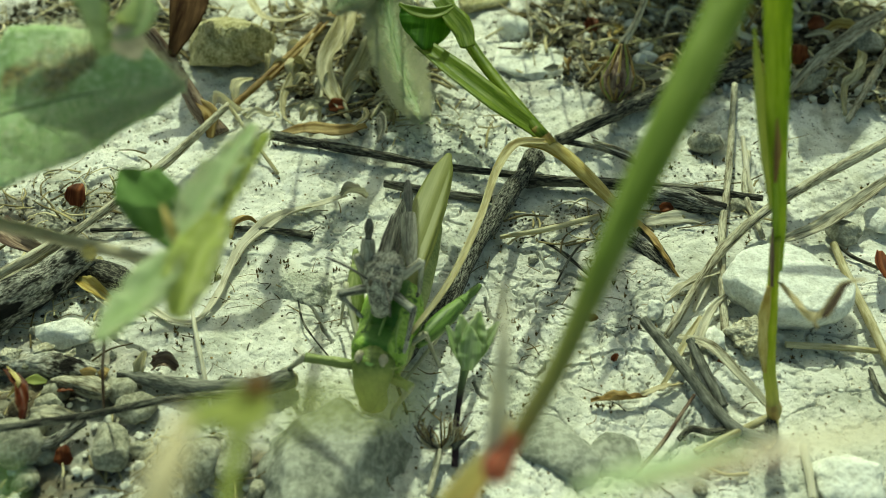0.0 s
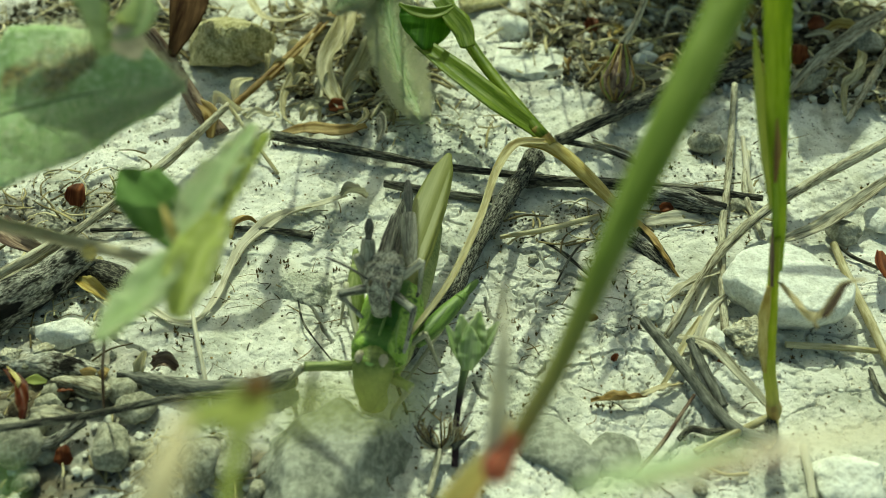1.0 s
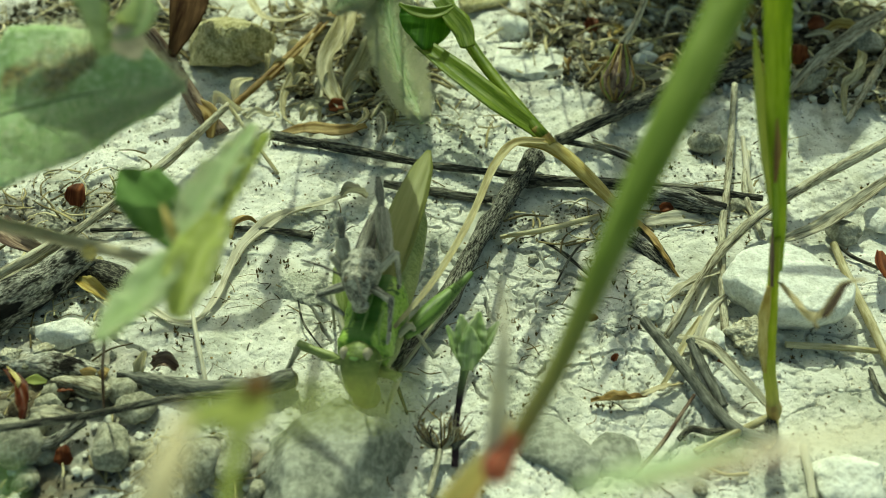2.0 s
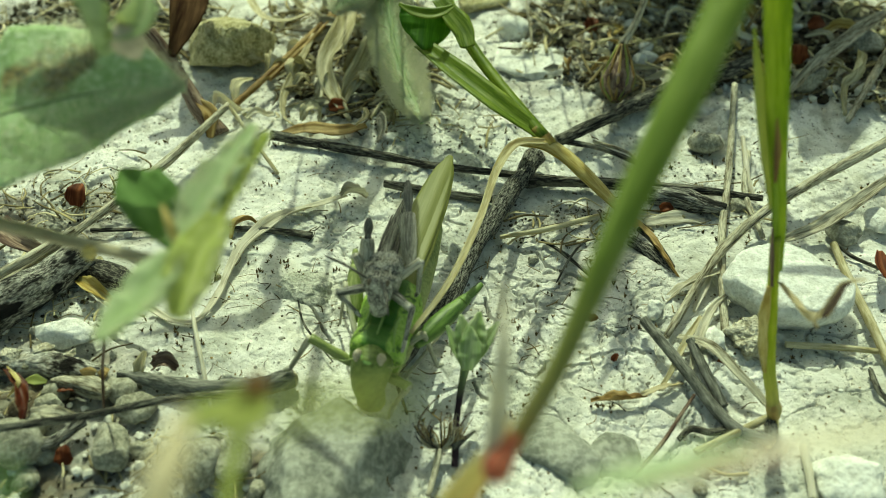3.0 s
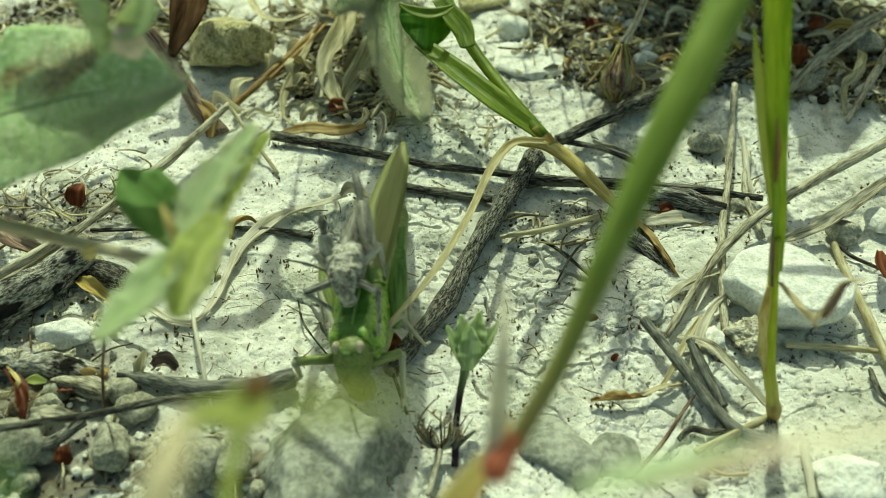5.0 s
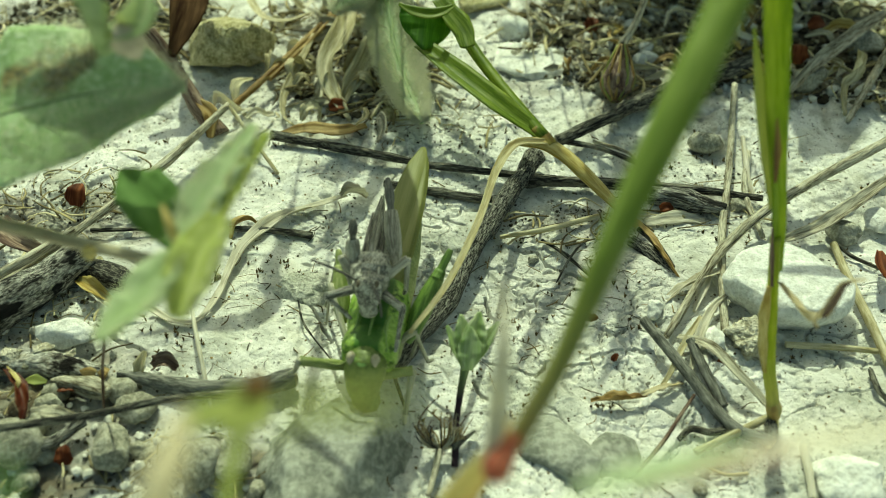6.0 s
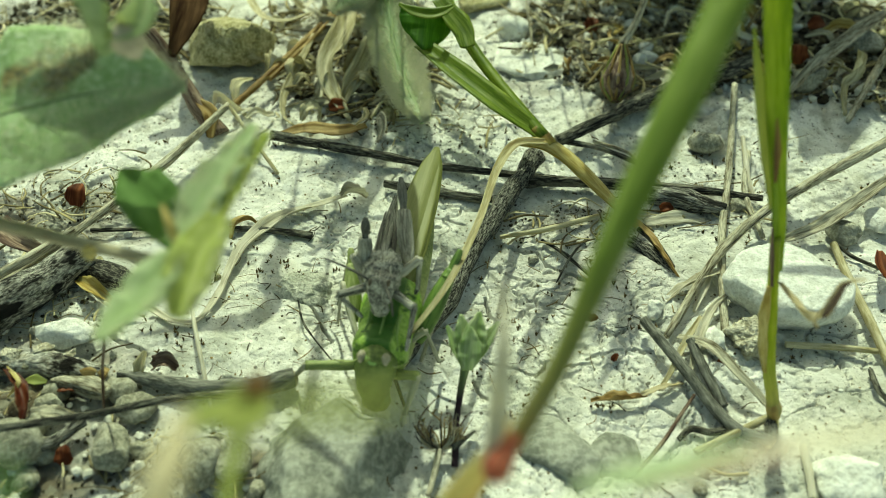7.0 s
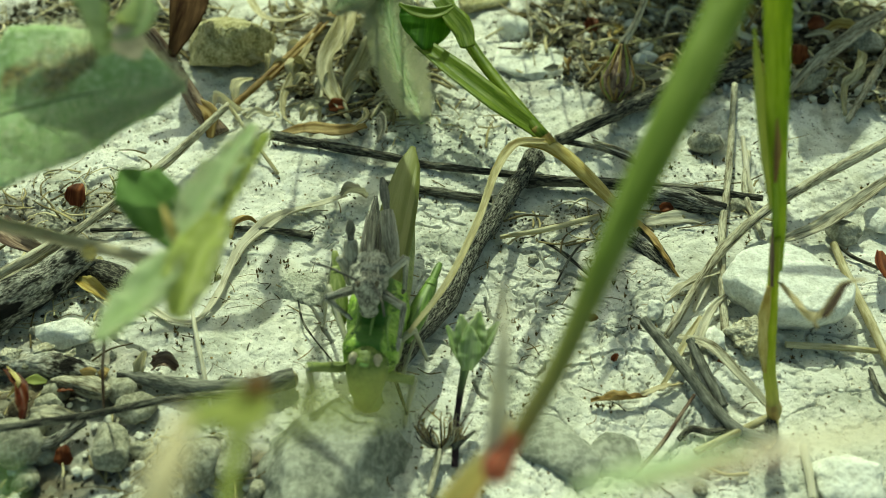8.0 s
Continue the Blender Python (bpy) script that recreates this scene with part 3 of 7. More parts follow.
stone((-33.1, 44.4, 1.6), (2.6, 2.6, 1.9), 14, LIMESTONE, "rounded pale grey pebble on soil", 40)
stone((-24.9, 48.6, 1.0), (1.8, 1.6, 1.2), 15, LIMESTONE, "small grey pebble on dark soil", 60)
stone((-31.7, 48.4, 1.2), (1.3, 1.1, 1.2), 16, LIMESTONE, "small pale pebble on dark soil", 0)
stone((-13.3, 63.3, -0.5), (4.2, 3.6, 2.6), 17, MUDSTONE, "low grey mound of crusted mud", 0, 0.09, 5, 0, 40)
stone((28.8, 85.1, 1.2), (1.9, 1.8, 1.5), 18, LIMESTONE, "small blue-grey stone on the mud", 0)
stone((9.2, 45.2, -0.4), (3.4, 3.6, 1.2), 19, GREYSTONE, "flat grey stone sunk in the mud", 10, 0.05, 4)
stone((13.7, 44.9, -0.7), (2.6, 2.2, 0.9), 20, GREYSTONE, "flat grey stone sunk in the mud", 60)
stone((31.4, 42.2, 0.2), (3.4, 2.6, 1.6), 21, CHALK, "pale stone at the edge of the mud", 15, 0.06, 4)
stone((9.6, 110.0, 1.0), (2.4, 2.9, 1.9), 22, CHALK, "flat pale stone on the mud", 30, 0.05, 4)

# ---- twigs ----
def twig(points, radii, material, label, seed=0, rough=0.22, sides=14, steps=60, flat=1.0, name="twig", category="twig"):
    ob = solo(name, tube(points, radii, sides, steps, rough, seed, flat, streak=0.4 if radii[0] > 1.05 else 0.2), material, label, category)
    if radii[-1] >= 0.6:
        a, b = Vector(points[-2]), Vector(points[-1])
        on = (b - a).normalized()
        part("broken_end", tube([b - on * 0.1, b + on * 0.12, b + on * 0.3], [radii[-1] * 0.94, radii[-1] * 0.8, radii[-1] * 0.3], 12, 8, 0.25, seed), GREYSTRAW, ob, "frayed broken end")
    return ob


twig([(9.9, 81.8, 1.8), (6.7, 75.4, 1.5), (3.3, 68.8, 0.9), (0.3, 61.6, 0.4), (-4.5, 52.9, 0.6)], [1.0, 0.95, 0.92, 0.88, 0.75], SPECKLED, "thick weathered grey twig lying on the mud", 1)
twig([(36.9, 99.3, 2.7), (25.0, 93.9, 1.7), (17.3, 87.6, 2.2), (12.3, 84.6, 1.7)], [1.0, 0.9, 0.8, 0.6], DARKTWIG, "dark woody twig among dry litter", 2)
twig([(-18.9, 86.2, 1.3), (-10.0, 83.5, 1.3), (-1.4, 80.8, 1.3), (6.9, 79.2, 1.3), (15.6, 78.1, 1.1)], [0.55, 0.5, 0.4, 0.35, 0.3], DARKTWIG, "long thin dark twig lying on the mud", 3)
twig([(-6.1, 78.1, 0.9), (0.9, 76.3, 0.8), (5.0, 75.6, 0.8)], [0.4, 0.5, 0.4], DARKTWIG, "short dark twig lying on mud", 4)
twig([(8.6, 78.0, 1.3), (17.4, 77.8, 1.1), (25.2, 76.4, 1.5), (32.4, 75.0, 1.4)], [0.6, 0.6, 0.45, 0.3], DARKTWIG, "long dark twig lying on mud", 5)
twig([(21.1, 75.9, 1.1), (24.3, 74.5, 1.5), (28.2, 73.0, 1.5)], [0.8, 1.3, 0.6], BARK, "split pale dead stem on the mud", 6)
twig([(-39.9, 57.3, 2.6), (-36.6, 60.8, 2.6), (-33.3, 65.3, 2.5)], [2.1, 2.0, 1.7], BARK, "thick cracked grey branch piece", 7, 0.15, 18)
twig([(-33.4, 64.7, 1.7), (-30.3, 63.1, 1.7), (-26.8, 61.6, 1.6)], [1.1, 1.1, 0.7], DARKTWIG, "charred branch piece beside a cracked branch", 8)
twig([(-27.0, 51.8, 1.4), (-21.1, 50.5, 1.2), (-16.4, 50.3, 1.3), (-12.3, 51.4, 1.4)], [0.4, 0.65, 0.85, 0.85], DRIFT, "broken grey twig with a cut end", 9)
twig([(-33.3, 42.9, 5.6), (-26.9, 44.6, 5.0), (-21.1, 46.7, 4.4), (-14.0, 48.2, 3.8)], [0.32, 0.3, 0.28, 0.2], DARKTWIG, "thin bare dark twig above pebbles", 10, 0.1)
twig([(-34.5, 70.4, 1.1), (-25.0, 70.3, 1.5), (-18.5, 70.6, 1.1), (-12.8, 70.0, 0.8)], [0.2, 0.22, 0.3, 0.35], DARKTWIG, "thin black twig on the mud", 11)
crusted = twig([(-37.7, 53.0, 1.4), (-33.4, 52.9, 1.5), (-28.3, 51.5, 1.5)], [1.1, 1.25, 0.9], CRUST, "crumbling mud-crusted branch piece on the mud", 12, 0.42)
for n, (p, size) in enumerate((((-36.4, 53.2, 2.2), (1.2, 0.7, 0.35)), ((-33.6, 53.6, 2.4), (1.0, 0.6, 0.3)), ((-31.4, 53.0, 2.2), (0.9, 0.5, 0.25)), ((-34.6, 52.2, 2.0), (0.5, 0.35, 0.3)))):
    part("mud_lump", stone_geo(p, size, 80 + n, 30 * n, 12, 0.2, 3), SANDSTONE, crusted, "dried white mud crust")
twig([(17.5, 57.6, 1.9), (20.2, 52.7, 1.2), (23.1, 47.6, 0.2), (26.3, 45.8, 0.2)], [0.42, 0.5, 0.52, 0.45], DRIFT, "grey bare twig by a grass shoot", 13, 0.05)
twig([(21.2, 55.4, 1.7), (22.1, 52.3, 0.9), (23.1, 49.4, 0.1)], [0.4, 0.45, 0.4], DRIFT, "grey bare twig by a grass shoot", 14, 0.05)
twig([(18.9, 46.5, -0.4), (20.1, 47.4, -0.2), (21.7, 47.0, -0.2), (23.5, 47.3, -0.2)], [0.2, 0.3, 0.3, 0.3], DARKTWIG, "short curled black twig on mud", 15)

# ---- dry stalks and straws ----
def straw(points, widths, material, label, seed=0, **k):
    return solo("straw", tube(points, [w / 2 for w in widths], 10, 48, 0.08, seed, **k), material, label, "straw")


straw([(-40.8, 60.8, 1.9), (-34.8, 68.9, 2.6), (-28.7, 78.4, 3.2), (-23.7, 88.6, 3.7)], [0.8, 0.8, 1.0, 0.7], GREYSTRAW, "long grey dead stalk with a broken joint", 20)
straw([(-23.7, 88.6, 3.7), (-21.1, 84.9, 2.5), (-17.4, 79.7, 1.0)], [0.5, 0.45, 0.4], STRAW, "pale straw end broken off downwards", 21)
straw([(-24.0, 91.6, 1.5), (-19.3, 99.8, 2.4), (-14.0, 110.7, 3.1)], [0.8, 0.8, 0.7], BROWNSTRAW, "brown dry stalk leaning on litter", 22)
straw([(33.9, 94.9, 2.3), (29.9, 79.4, 1.7), (26.7, 68.1, 1.5), (24.7, 56.9, 0.8)], [0.7, 0.75, 0.8, 0.7], GREYSTRAW, "bleached stalk lying on the mud", 23)
def hairy_stalk():
    path = [(47.4, 82.3, 3.6), (34.4, 73.5, 3.1), (26.3, 66.3, 2.3), (19.5, 56.5, 0.9)]
    ob = straw(path, [1.1, 1.05, 0.95, 0.6], GREYSTRAW, "hairy dry stalk with dark grooves", 24)
    line, u = along(path, 90)

    def spot(rng):
        i, a = rng.randrange(5, 60), rng.uniform(-0.6, 3.7)
        way = Vector((-0.64 * math.cos(a), 0.77 * math.cos(a), math.sin(a)))
        return Vector(line[i]) + way * 0.45, way
    part("hair", hairs(170, spot, 1.1, 0.02, 15), HAIR, ob, "fine white hairs")
    for lift in (-0.28, 0.05, 0.3):
        part("groove", tube([(x - lift * 0.6, y + lift * 0.7, z + 0.45 - abs(lift) * 0.5) for x, y, z in path[:3]], [0.05, 0.07, 0.04], 6, 40, 0.3, 2), DARKTWIG, ob, "dark groove along the stalk")


hairy_stalk()
straw([(20.0, 45.2, -0.3), (23.3, 46.6, 0.2), (26.7, 48.2, 0.5)], [0.6, 0.65, 0.6], STRAW, "pale straw piece lying on mud", 25)
straw([(29.8, 55.9, 0.5), (34.1, 55.6, 0.5), (37.6, 55.1, 0.5)], [0.6, 0.6, 0.5], STRAW, "pale straw piece lying on mud", 26)
straw([(-22.3, 59.4, 3.2), (-20.7, 54.4, 2.8), (-19.3, 50.1, 1.3), (-18.7, 48.3, 0.7)], [0.25, 0.35, 0.4, 0.35], PALESTRAW, "pale forked straw above the mud", 27)
straw([(5.6, 70.1, 0.5), (10.3, 70.4, 1.3), (15.5, 72.6, 1.1)], [0.4, 0.6, 0.5], STRAW, "pale straw piece lying on mud", 28)

# ---- dry leaves ----
def dry_leaf(points, widths, material, label, **k):
    return solo("dry_leaf", blade(points, widths, 0.14, **k), material, label, "dry leaf")


dry_leaf([(-26.1, 59.5, 1.3), (-23.7, 57.8, 1.4), (-21.6, 58.0, 1.3), (-20.3, 61.6, 1.1), (-19.8, 65.5, 1.0), (-18.9, 68.8, 1.1), (-16.3, 72.1, 1.2), (-12.3, 74.6, 1.0), (-9.9, 76.2, 0.8)], [0.6, 0.7, 0.7, 0.8, 1.2, 1.6, 1.3, 0.8, 0.7], BLEACHED, "twisted pale dry grass leaf on mud", fold=0.25, twist=(0, 20, 35, 10, 0, 40, 20), wave=0.5, seed=1, steps=60)
dry_leaf([(20.5, 56.5, 0.9), (22.5, 54.1, 2.3), (24.5, 51.3, 1.8), (26.8, 49.2, 0.2)], [0.5, 0.95, 0.85, 0.6], GREYSTRAW, "arched grey dry grass leaf", fold=0.2, wave=0.2, seed=2)
dry_leaf([(33.1, 68.9, 1.2), (36.6, 70.1, 1.9), (40.8, 73.2, 2.2), (47.0, 78.1, 2.3)], [0.8, 1.5, 1.3, 0.9], GREYSTRAW, "crumpled grey dry grass leaf", fold=0.3, wave=0.4, seed=3)
dry_leaf([(12.2, 49.9, 0.2), (13.6, 49.8, 0.5), (15.2, 49.9, 0.5), (16.9, 50.4, 0.2)], [0.3, 0.6, 0.8, 0.6, 0.3], BROWNSTRAW, "small curled brown leaf on mud", fold=0.45, curl=0.4, twist=(0, 60, 20), wave=0.8, seed=4)
dry_leaf([(16.2, 50.3, 0.3), (18.0, 50.9, 0.6), (20.2, 51.7, 0.3)], [0.4, 0.7, 0.2], PAPERY, "torn cream leaf scrap on mud", fold=0.3, twist=(0, 50), wave=0.8, seed=5)

dry_leaf([(-10.4, 75.9, 0.9), (-9.6, 76.0, 1.4), (-8.6, 76.1, 1.2), (-7.9, 76.2, 0.5)], [0.5, 1.2, 1.1, 0.4], BLEACHED, "small straw-coloured leaf curl on mud", fold=0.4, curl=0.5, twist=(0, 70), wave=0.4, seed=6)
dry_leaf([(-20.6, 69.4, 0.9), (-20.3, 70.6, 1.6), (-19.2, 71.5, 1.6), (-18.4, 71.4, 1.2)], [0.3, 0.8, 0.7, 0.2], BROWNSTRAW, "small ochre leaf curl on mud", fold=0.4, curl=0.5, twist=(0, 70), seed=7)

# ---- large downy leaf and its stem ----
def downy_leaf():
    t = thing("leafy_plant", (-59.4, 103.0, -0.4), "broad downy green leaf with brown blotches", "plant")
    path = [(-30.3, 48.1, 28.3), (-25.4, 48.3, 29.8), (-20.6, 49.0, 30.6), (-15.5, 49.1, 31.0)]
    widths = [9.35, 11.56, 11.90, 10.20, 6.46, 0.51]
    leaf = part("leaf", blade(path, widths, 0.3, 0.07, (0.0, -0.25, 0.97), (0, -8), 44, 0.12, 1, 21, 0.0, 0.8), BLOTCHED, t)
    line, u = along(path, 60)
    _, side, up = axes(line, (0.0, -0.25, 0.97))
    half = profile(widths, u) / 2

    def spot(rng):
        i = rng.randrange(60)
        c = rng.choice((-1, 1)) * rng.uniform(0, 1) ** 0.6
        return line[i] + side[i] * half[i] * c + up[i] * (0.14 * abs(c) * half[i] + 0.1), side[i] * c + up[i] * 0.7
    part("leaf_hairs", hairs(7000, spot, 0.36, 0.05, 6), HAIR, leaf, "fine white hairs")

    def rim(rng):
        i, c = rng.randrange(18, 60), rng.choice((-1, 1))
        return line[i] + side[i] * half[i] * c + up[i] * 0.14 * half[i], side[i] * c + up[i] * rng.uniform(-0.2, 0.9) + Vector((rng.gauss(0.3, 0.2), 0, 0))
    part("leaf_hairs", hairs(420, rim, 1.0, 0.022, 16), HAIR, leaf, "longer white hairs along the edge")
    # two added leaves above the view, placed to shade the middle of the downy leaf
    for line_of, wide in (([(-26.8, 57.4, 40.6), (-24.4, 56.9, 40.5), (-21.2, 56.6, 40.3), (-17.8, 56.2, 40.2), (-15.8, 56.2, 40.1)], [0.6, 2.4, 4.0, 5.6, 5.0, 4.2, 0.6]), ([(-21.0, 60.5, 41.5), (-19.6, 56.0, 40.9), (-18.3, 51.6, 40.2)], [0.8, 2.8, 2.6, 0.4])):
        part("unseen_shade_leaf", blade(line_of, wide, 0.3, 0.12, (0.0, 0.1, 1.0), (0,), 28, 0.3), LEAF, t)
    part("midrib", tube([tuple(q + w * 0.12) for q, w in zip(line[::12], up[::12])], [0.24, 0.21, 0.17, 0.09], 8, 30), WOOLLY, leaf, "pale raised midrib")
    part("stem", tube([(-19.9, 48.2, 39.8), (-18.1, 44.6, 38.7), (-18.5, 46.0, 35.4)], [0.68, 0.64, 0.51], 12), WOOLLY, t, "pale woolly stem")
    part("node", tube([(-17.6, 45.2, 35.9), (-16.8, 45.2, 36.3), (-16.1, 45.4, 36.6)], [0.4, 1.15, 0.5], 12, 14, 0.1, 3), NODE, t, "pinkish woolly node")
    part("bud_leaf", blade([(-18.5, 45.4, 35.4), (-17.2, 45.9, 35.8), (-15.5, 47.3, 37.2)], [0.68, 2.55, 2.04, 0.34], 0.3, 0.3, (0.1, 0.1, 1.0)), WOOLLY, t)
    part("bud_leaf", blade([(-18.3, 45.7, 35.4), (-16.3, 45.4, 37.1), (-15.6, 46.9, 38.8)], [0.51, 2.04, 1.70, 0.26], 0.3, 0.4, (0.4, -0.2, 1.0)), WOOLLY, t)
    part("bud_leaf", blade([(-18.5, 46.1, 36.2), (-19.2, 45.3, 39.6), (-21.1, 47.3, 41.4)], [0.51, 2.89, 3.06, 0.34], 0.3, 0.2, (0.0, 0.0, 1.0)), WOOLLY, t)


downy_leaf()


def sprig():
    t = thing("sprig", (-46.3, 71.7, 0.5), "soft green sprig with folded leaves", "plant")
    stem = part("stem", tube([(-30.2, 46.2, 23.3), (-22.3, 42.4, 24.5), (-15.3, 38.2, 26.6)], [0.44, 0.41, 0.34], 10), WOOLSTEM, t, "brownish downy stem")
    part("bud", tube([(-20.9, 41.0, 24.6), (-20.5, 40.8, 25.0), (-20.0, 40.6, 25.3)], [0.2, 0.5, 0.2], 10, 10), OCHRE, stem, "withered ochre bud")
    part("leaf", blade([(-14.4, 38.3, 27.6), (-15.9, 40.6, 28.5), (-18.5, 43.6, 28.8)], [0.86, 3.24, 3.13, 0.54], 0.3, 0.15, wave=0.2, seed=9), DARKLEAF, t, "deep green young leaf")
    pieces = (
        ([(-13.5, 36.7, 29.2), (-12.6, 39.0, 30.0), (-11.4, 41.4, 31.0), (-10.4, 43.6, 31.9)], [1.3, 2.5, 2.9, 2.8, 2.1, 0.7], 0.16, PALELEAF, "pale downy folded leaf", 1100),
        ([(-12.6, 35.8, 29.4), (-11.3, 38.4, 30.4), (-10.3, 40.7, 31.3), (-9.5, 42.7, 32.0)], [1.2, 1.5, 1.35, 1.2, 0.6], 0.34, SPRIGLEAF, "yellow-green fold of the leaf", 700),
        ([(-11.2, 36.8, 30.8), (-12.1, 34.4, 30.0), (-12.7, 31.7, 29.0)], [1.5, 2.7, 2.6, 0.9], 0.28, SPRIGLEAF, "yellow-green folded leaf", 500),
        ([(-13.3, 34.8, 30.2), (-14.5, 31.9, 29.9), (-15.6, 29.2, 30.1)], [1.2, 2.2, 2.3, 1.8, 0.4], 0.16, PALELEAF, "pale downy leaf", 600))
    for n, (path, wide, fold, skin_of, label, count) in enumerate(pieces):
        leaf = part("leaf", blade(path, wide, 0.3, fold, (-0.2, -0.15, 1.0), (8, 14), 34, 0.28, 4 + n, 11), skin_of, t, label)
        line, u = along(path, 60)
        _, side, up = axes(line, (-0.2, -0.15, 1.0))
        half = profile(wide, u) / 2

        def spot(rng):
            i = rng.randrange(60)
            c = rng.choice((-1, 1)) * rng.uniform(0, 1) ** 0.4
            return line[i] + side[i] * half[i] * c + up[i] * fold * abs(c) * half[i] * 2, side[i] * c + up[i] * 0.6 + Vector((rng.gauss(0, 0.3), rng.gauss(0, 0.3), 0))
        part("leaf_hairs", hairs(count, spot, 0.55, 0.016, 9 + n), HAIR, leaf, "fine white hairs")
    part("leaf", blade([(-13.3, 35.5, 30.2), (-13.7, 36.2, 31.1), (-14.2, 37.1, 31.65)], [0.3, 0.52, 0.42, 0.12], 0.2, 0.2), OCHRE, t, "small withered ochre leaflet")


sprig()


def woolly_plant():
    t = thing("woolly_plant", (-7.8, 131.3, -0.4), "hairy pale green leaf beside a glossy green leaf", "plant")
    for path, wide, count in (([(-7.1, 106.3, 9.0), (-5.6, 97.9, 5.8), (-3.9, 91.0, 4.0), (-2.3, 85.8, 3.2)], [4.4, 5.0, 5.2, 5.0, 4.2, 3.2, 0.5], 7600), ([(-7.4, 106.8, 10.8), (-10.0, 103.1, 9.9), (-12.8, 100.0, 8.8)], [2.6, 3.9, 3.2, 0.4], 1500)):
        leaf = part("leaf", blade(path, wide, 0.35, -0.10, (0.1, -0.55, 0.8), (0,), 36, 0.12, 3, 11), FELT, t)
        line, u = along(path, 80)
        _, side, up = axes(line, (0.1, -0.55, 0.8))
        half = profile(wide, u) / 2

        def spot(rng):
            i = rng.randrange(80)
            c = rng.choice((-1, 1)) * rng.uniform(0, 1) ** 0.45
            return line[i] + side[i] * half[i] * c + up[i] * (0.15 - 0.2 * abs(c) * half[i]), side[i] * c * 1.5 + up[i] * 0.7 + Vector((rng.gauss(0, 0.3), rng.gauss(0, 0.3), -0.1))
        part("leaf_hairs", hairs(count, spot, 1.2, 0.032, 5), HAIR, leaf, "fine white hairs")
        part("midrib", tube([tuple(q + w * 0.16) for q, w in zip(line[::16], up[::16])], [0.34, 0.26, 0.18, 0.08], 8, 30), PALELEAF, leaf, "pale midrib")
    leaf = part("leaf", blade([(-1.64, 93.37, 12.91), (-1.7, 92.2, 11.8), (-1.88, 90.84, 10.79), (-2.05, 89.53, 10.12)], [5.6, 6.0, 5.6, 4.3, 2.6, 0.5], 0.3, -0.12, (0.15, -0.9, 0.35), (0,), 28, 0.1, 3), HEARTLEAF, t, "glossy bright green leaf")
    # rolled rim in a lighter green, standing in for light on the leaf's edge
    part("leaf_rim", blade([(-4.69, 92.65, 13.68), (-3.24, 92.02, 13.23), (-1.44, 91.72, 12.99), (0.06, 92.04, 13.15), (1.33, 92.71, 13.59)], [0.3, 1.1, 1.3, 1.1, 0.3], 0.2, 0.2, (0.0, -0.6, 0.8)), MIDGRASS, leaf, "rolled leaf edge, its light painted as a paler green")


woolly_plant()

# ---- grasses ----
def middle_grass():
    t = thing("grass_plant", (22.0, 64.3, 0.7), "green grass shoot with a withered brown sheath", "grass")
    node = (10.3, 79.6, 5.5)
    part("culm", tube([(-0.9, 101.1, 12.6), (2.8, 92.4, 9.3), (6.9, 84.8, 7.3), node], [0.75, 0.7, 0.6, 0.8], 12), MIDGRASS, t)
    part("leaf", blade([(-2.4, 91.0, 9.7), (1.0, 87.4, 8.8), (5.6, 82.8, 7.5), node], [1.8, 2.6, 2.6, 1.2], 0.2, 0.25), MIDGRASS, t)
    part("leaf", blade([(-0.6, 95.1, 12.9), (1.9, 91.9, 11.2), (2.6, 89.5, 10.2)], [1.4, 2.8, 1.6], 0.2, 0.2), MIDGRASS, t)
    part("sheath", tube([(7.5, 79.0, 5.6), (11.5, 78.3, 5.1), (17.0, 73.5, 2.1), (19.3, 71.4, 0.8)], [0.45, 0.85, 0.8, 0.6, 0.45], 12, 40, 0.1, 3, 0.6), OCHRE, t, "withered brown leaf sheath")
    part("node", tube([(9.3, 80.6, 6.1), (10.2, 79.8, 5.5), (11.1, 78.6, 5.2)], [0.55, 0.85, 0.7], 12, 12), RUSTNODE, t, "reddish brown joint")
    return t


def dry_grass_blade():
    return solo("dry_grass_leaf", blade([(10.4, 78.7, 5.7), (7.3, 77.0, 6.7), (5.1, 71.5, 7.7), (3.2, 63.8, 8.0), (0.5, 55.2, 8.7), (-2.5, 50.6, 7.6)], [0.8, 1.0, 0.8, 0.68, 0.62, 0.56, 0.35], 0.1, 0.25), WITHERED, "long drooping bleached grass leaf", "dry leaf")


middle_grass()
DRY_BLADE = dry_grass_blade()


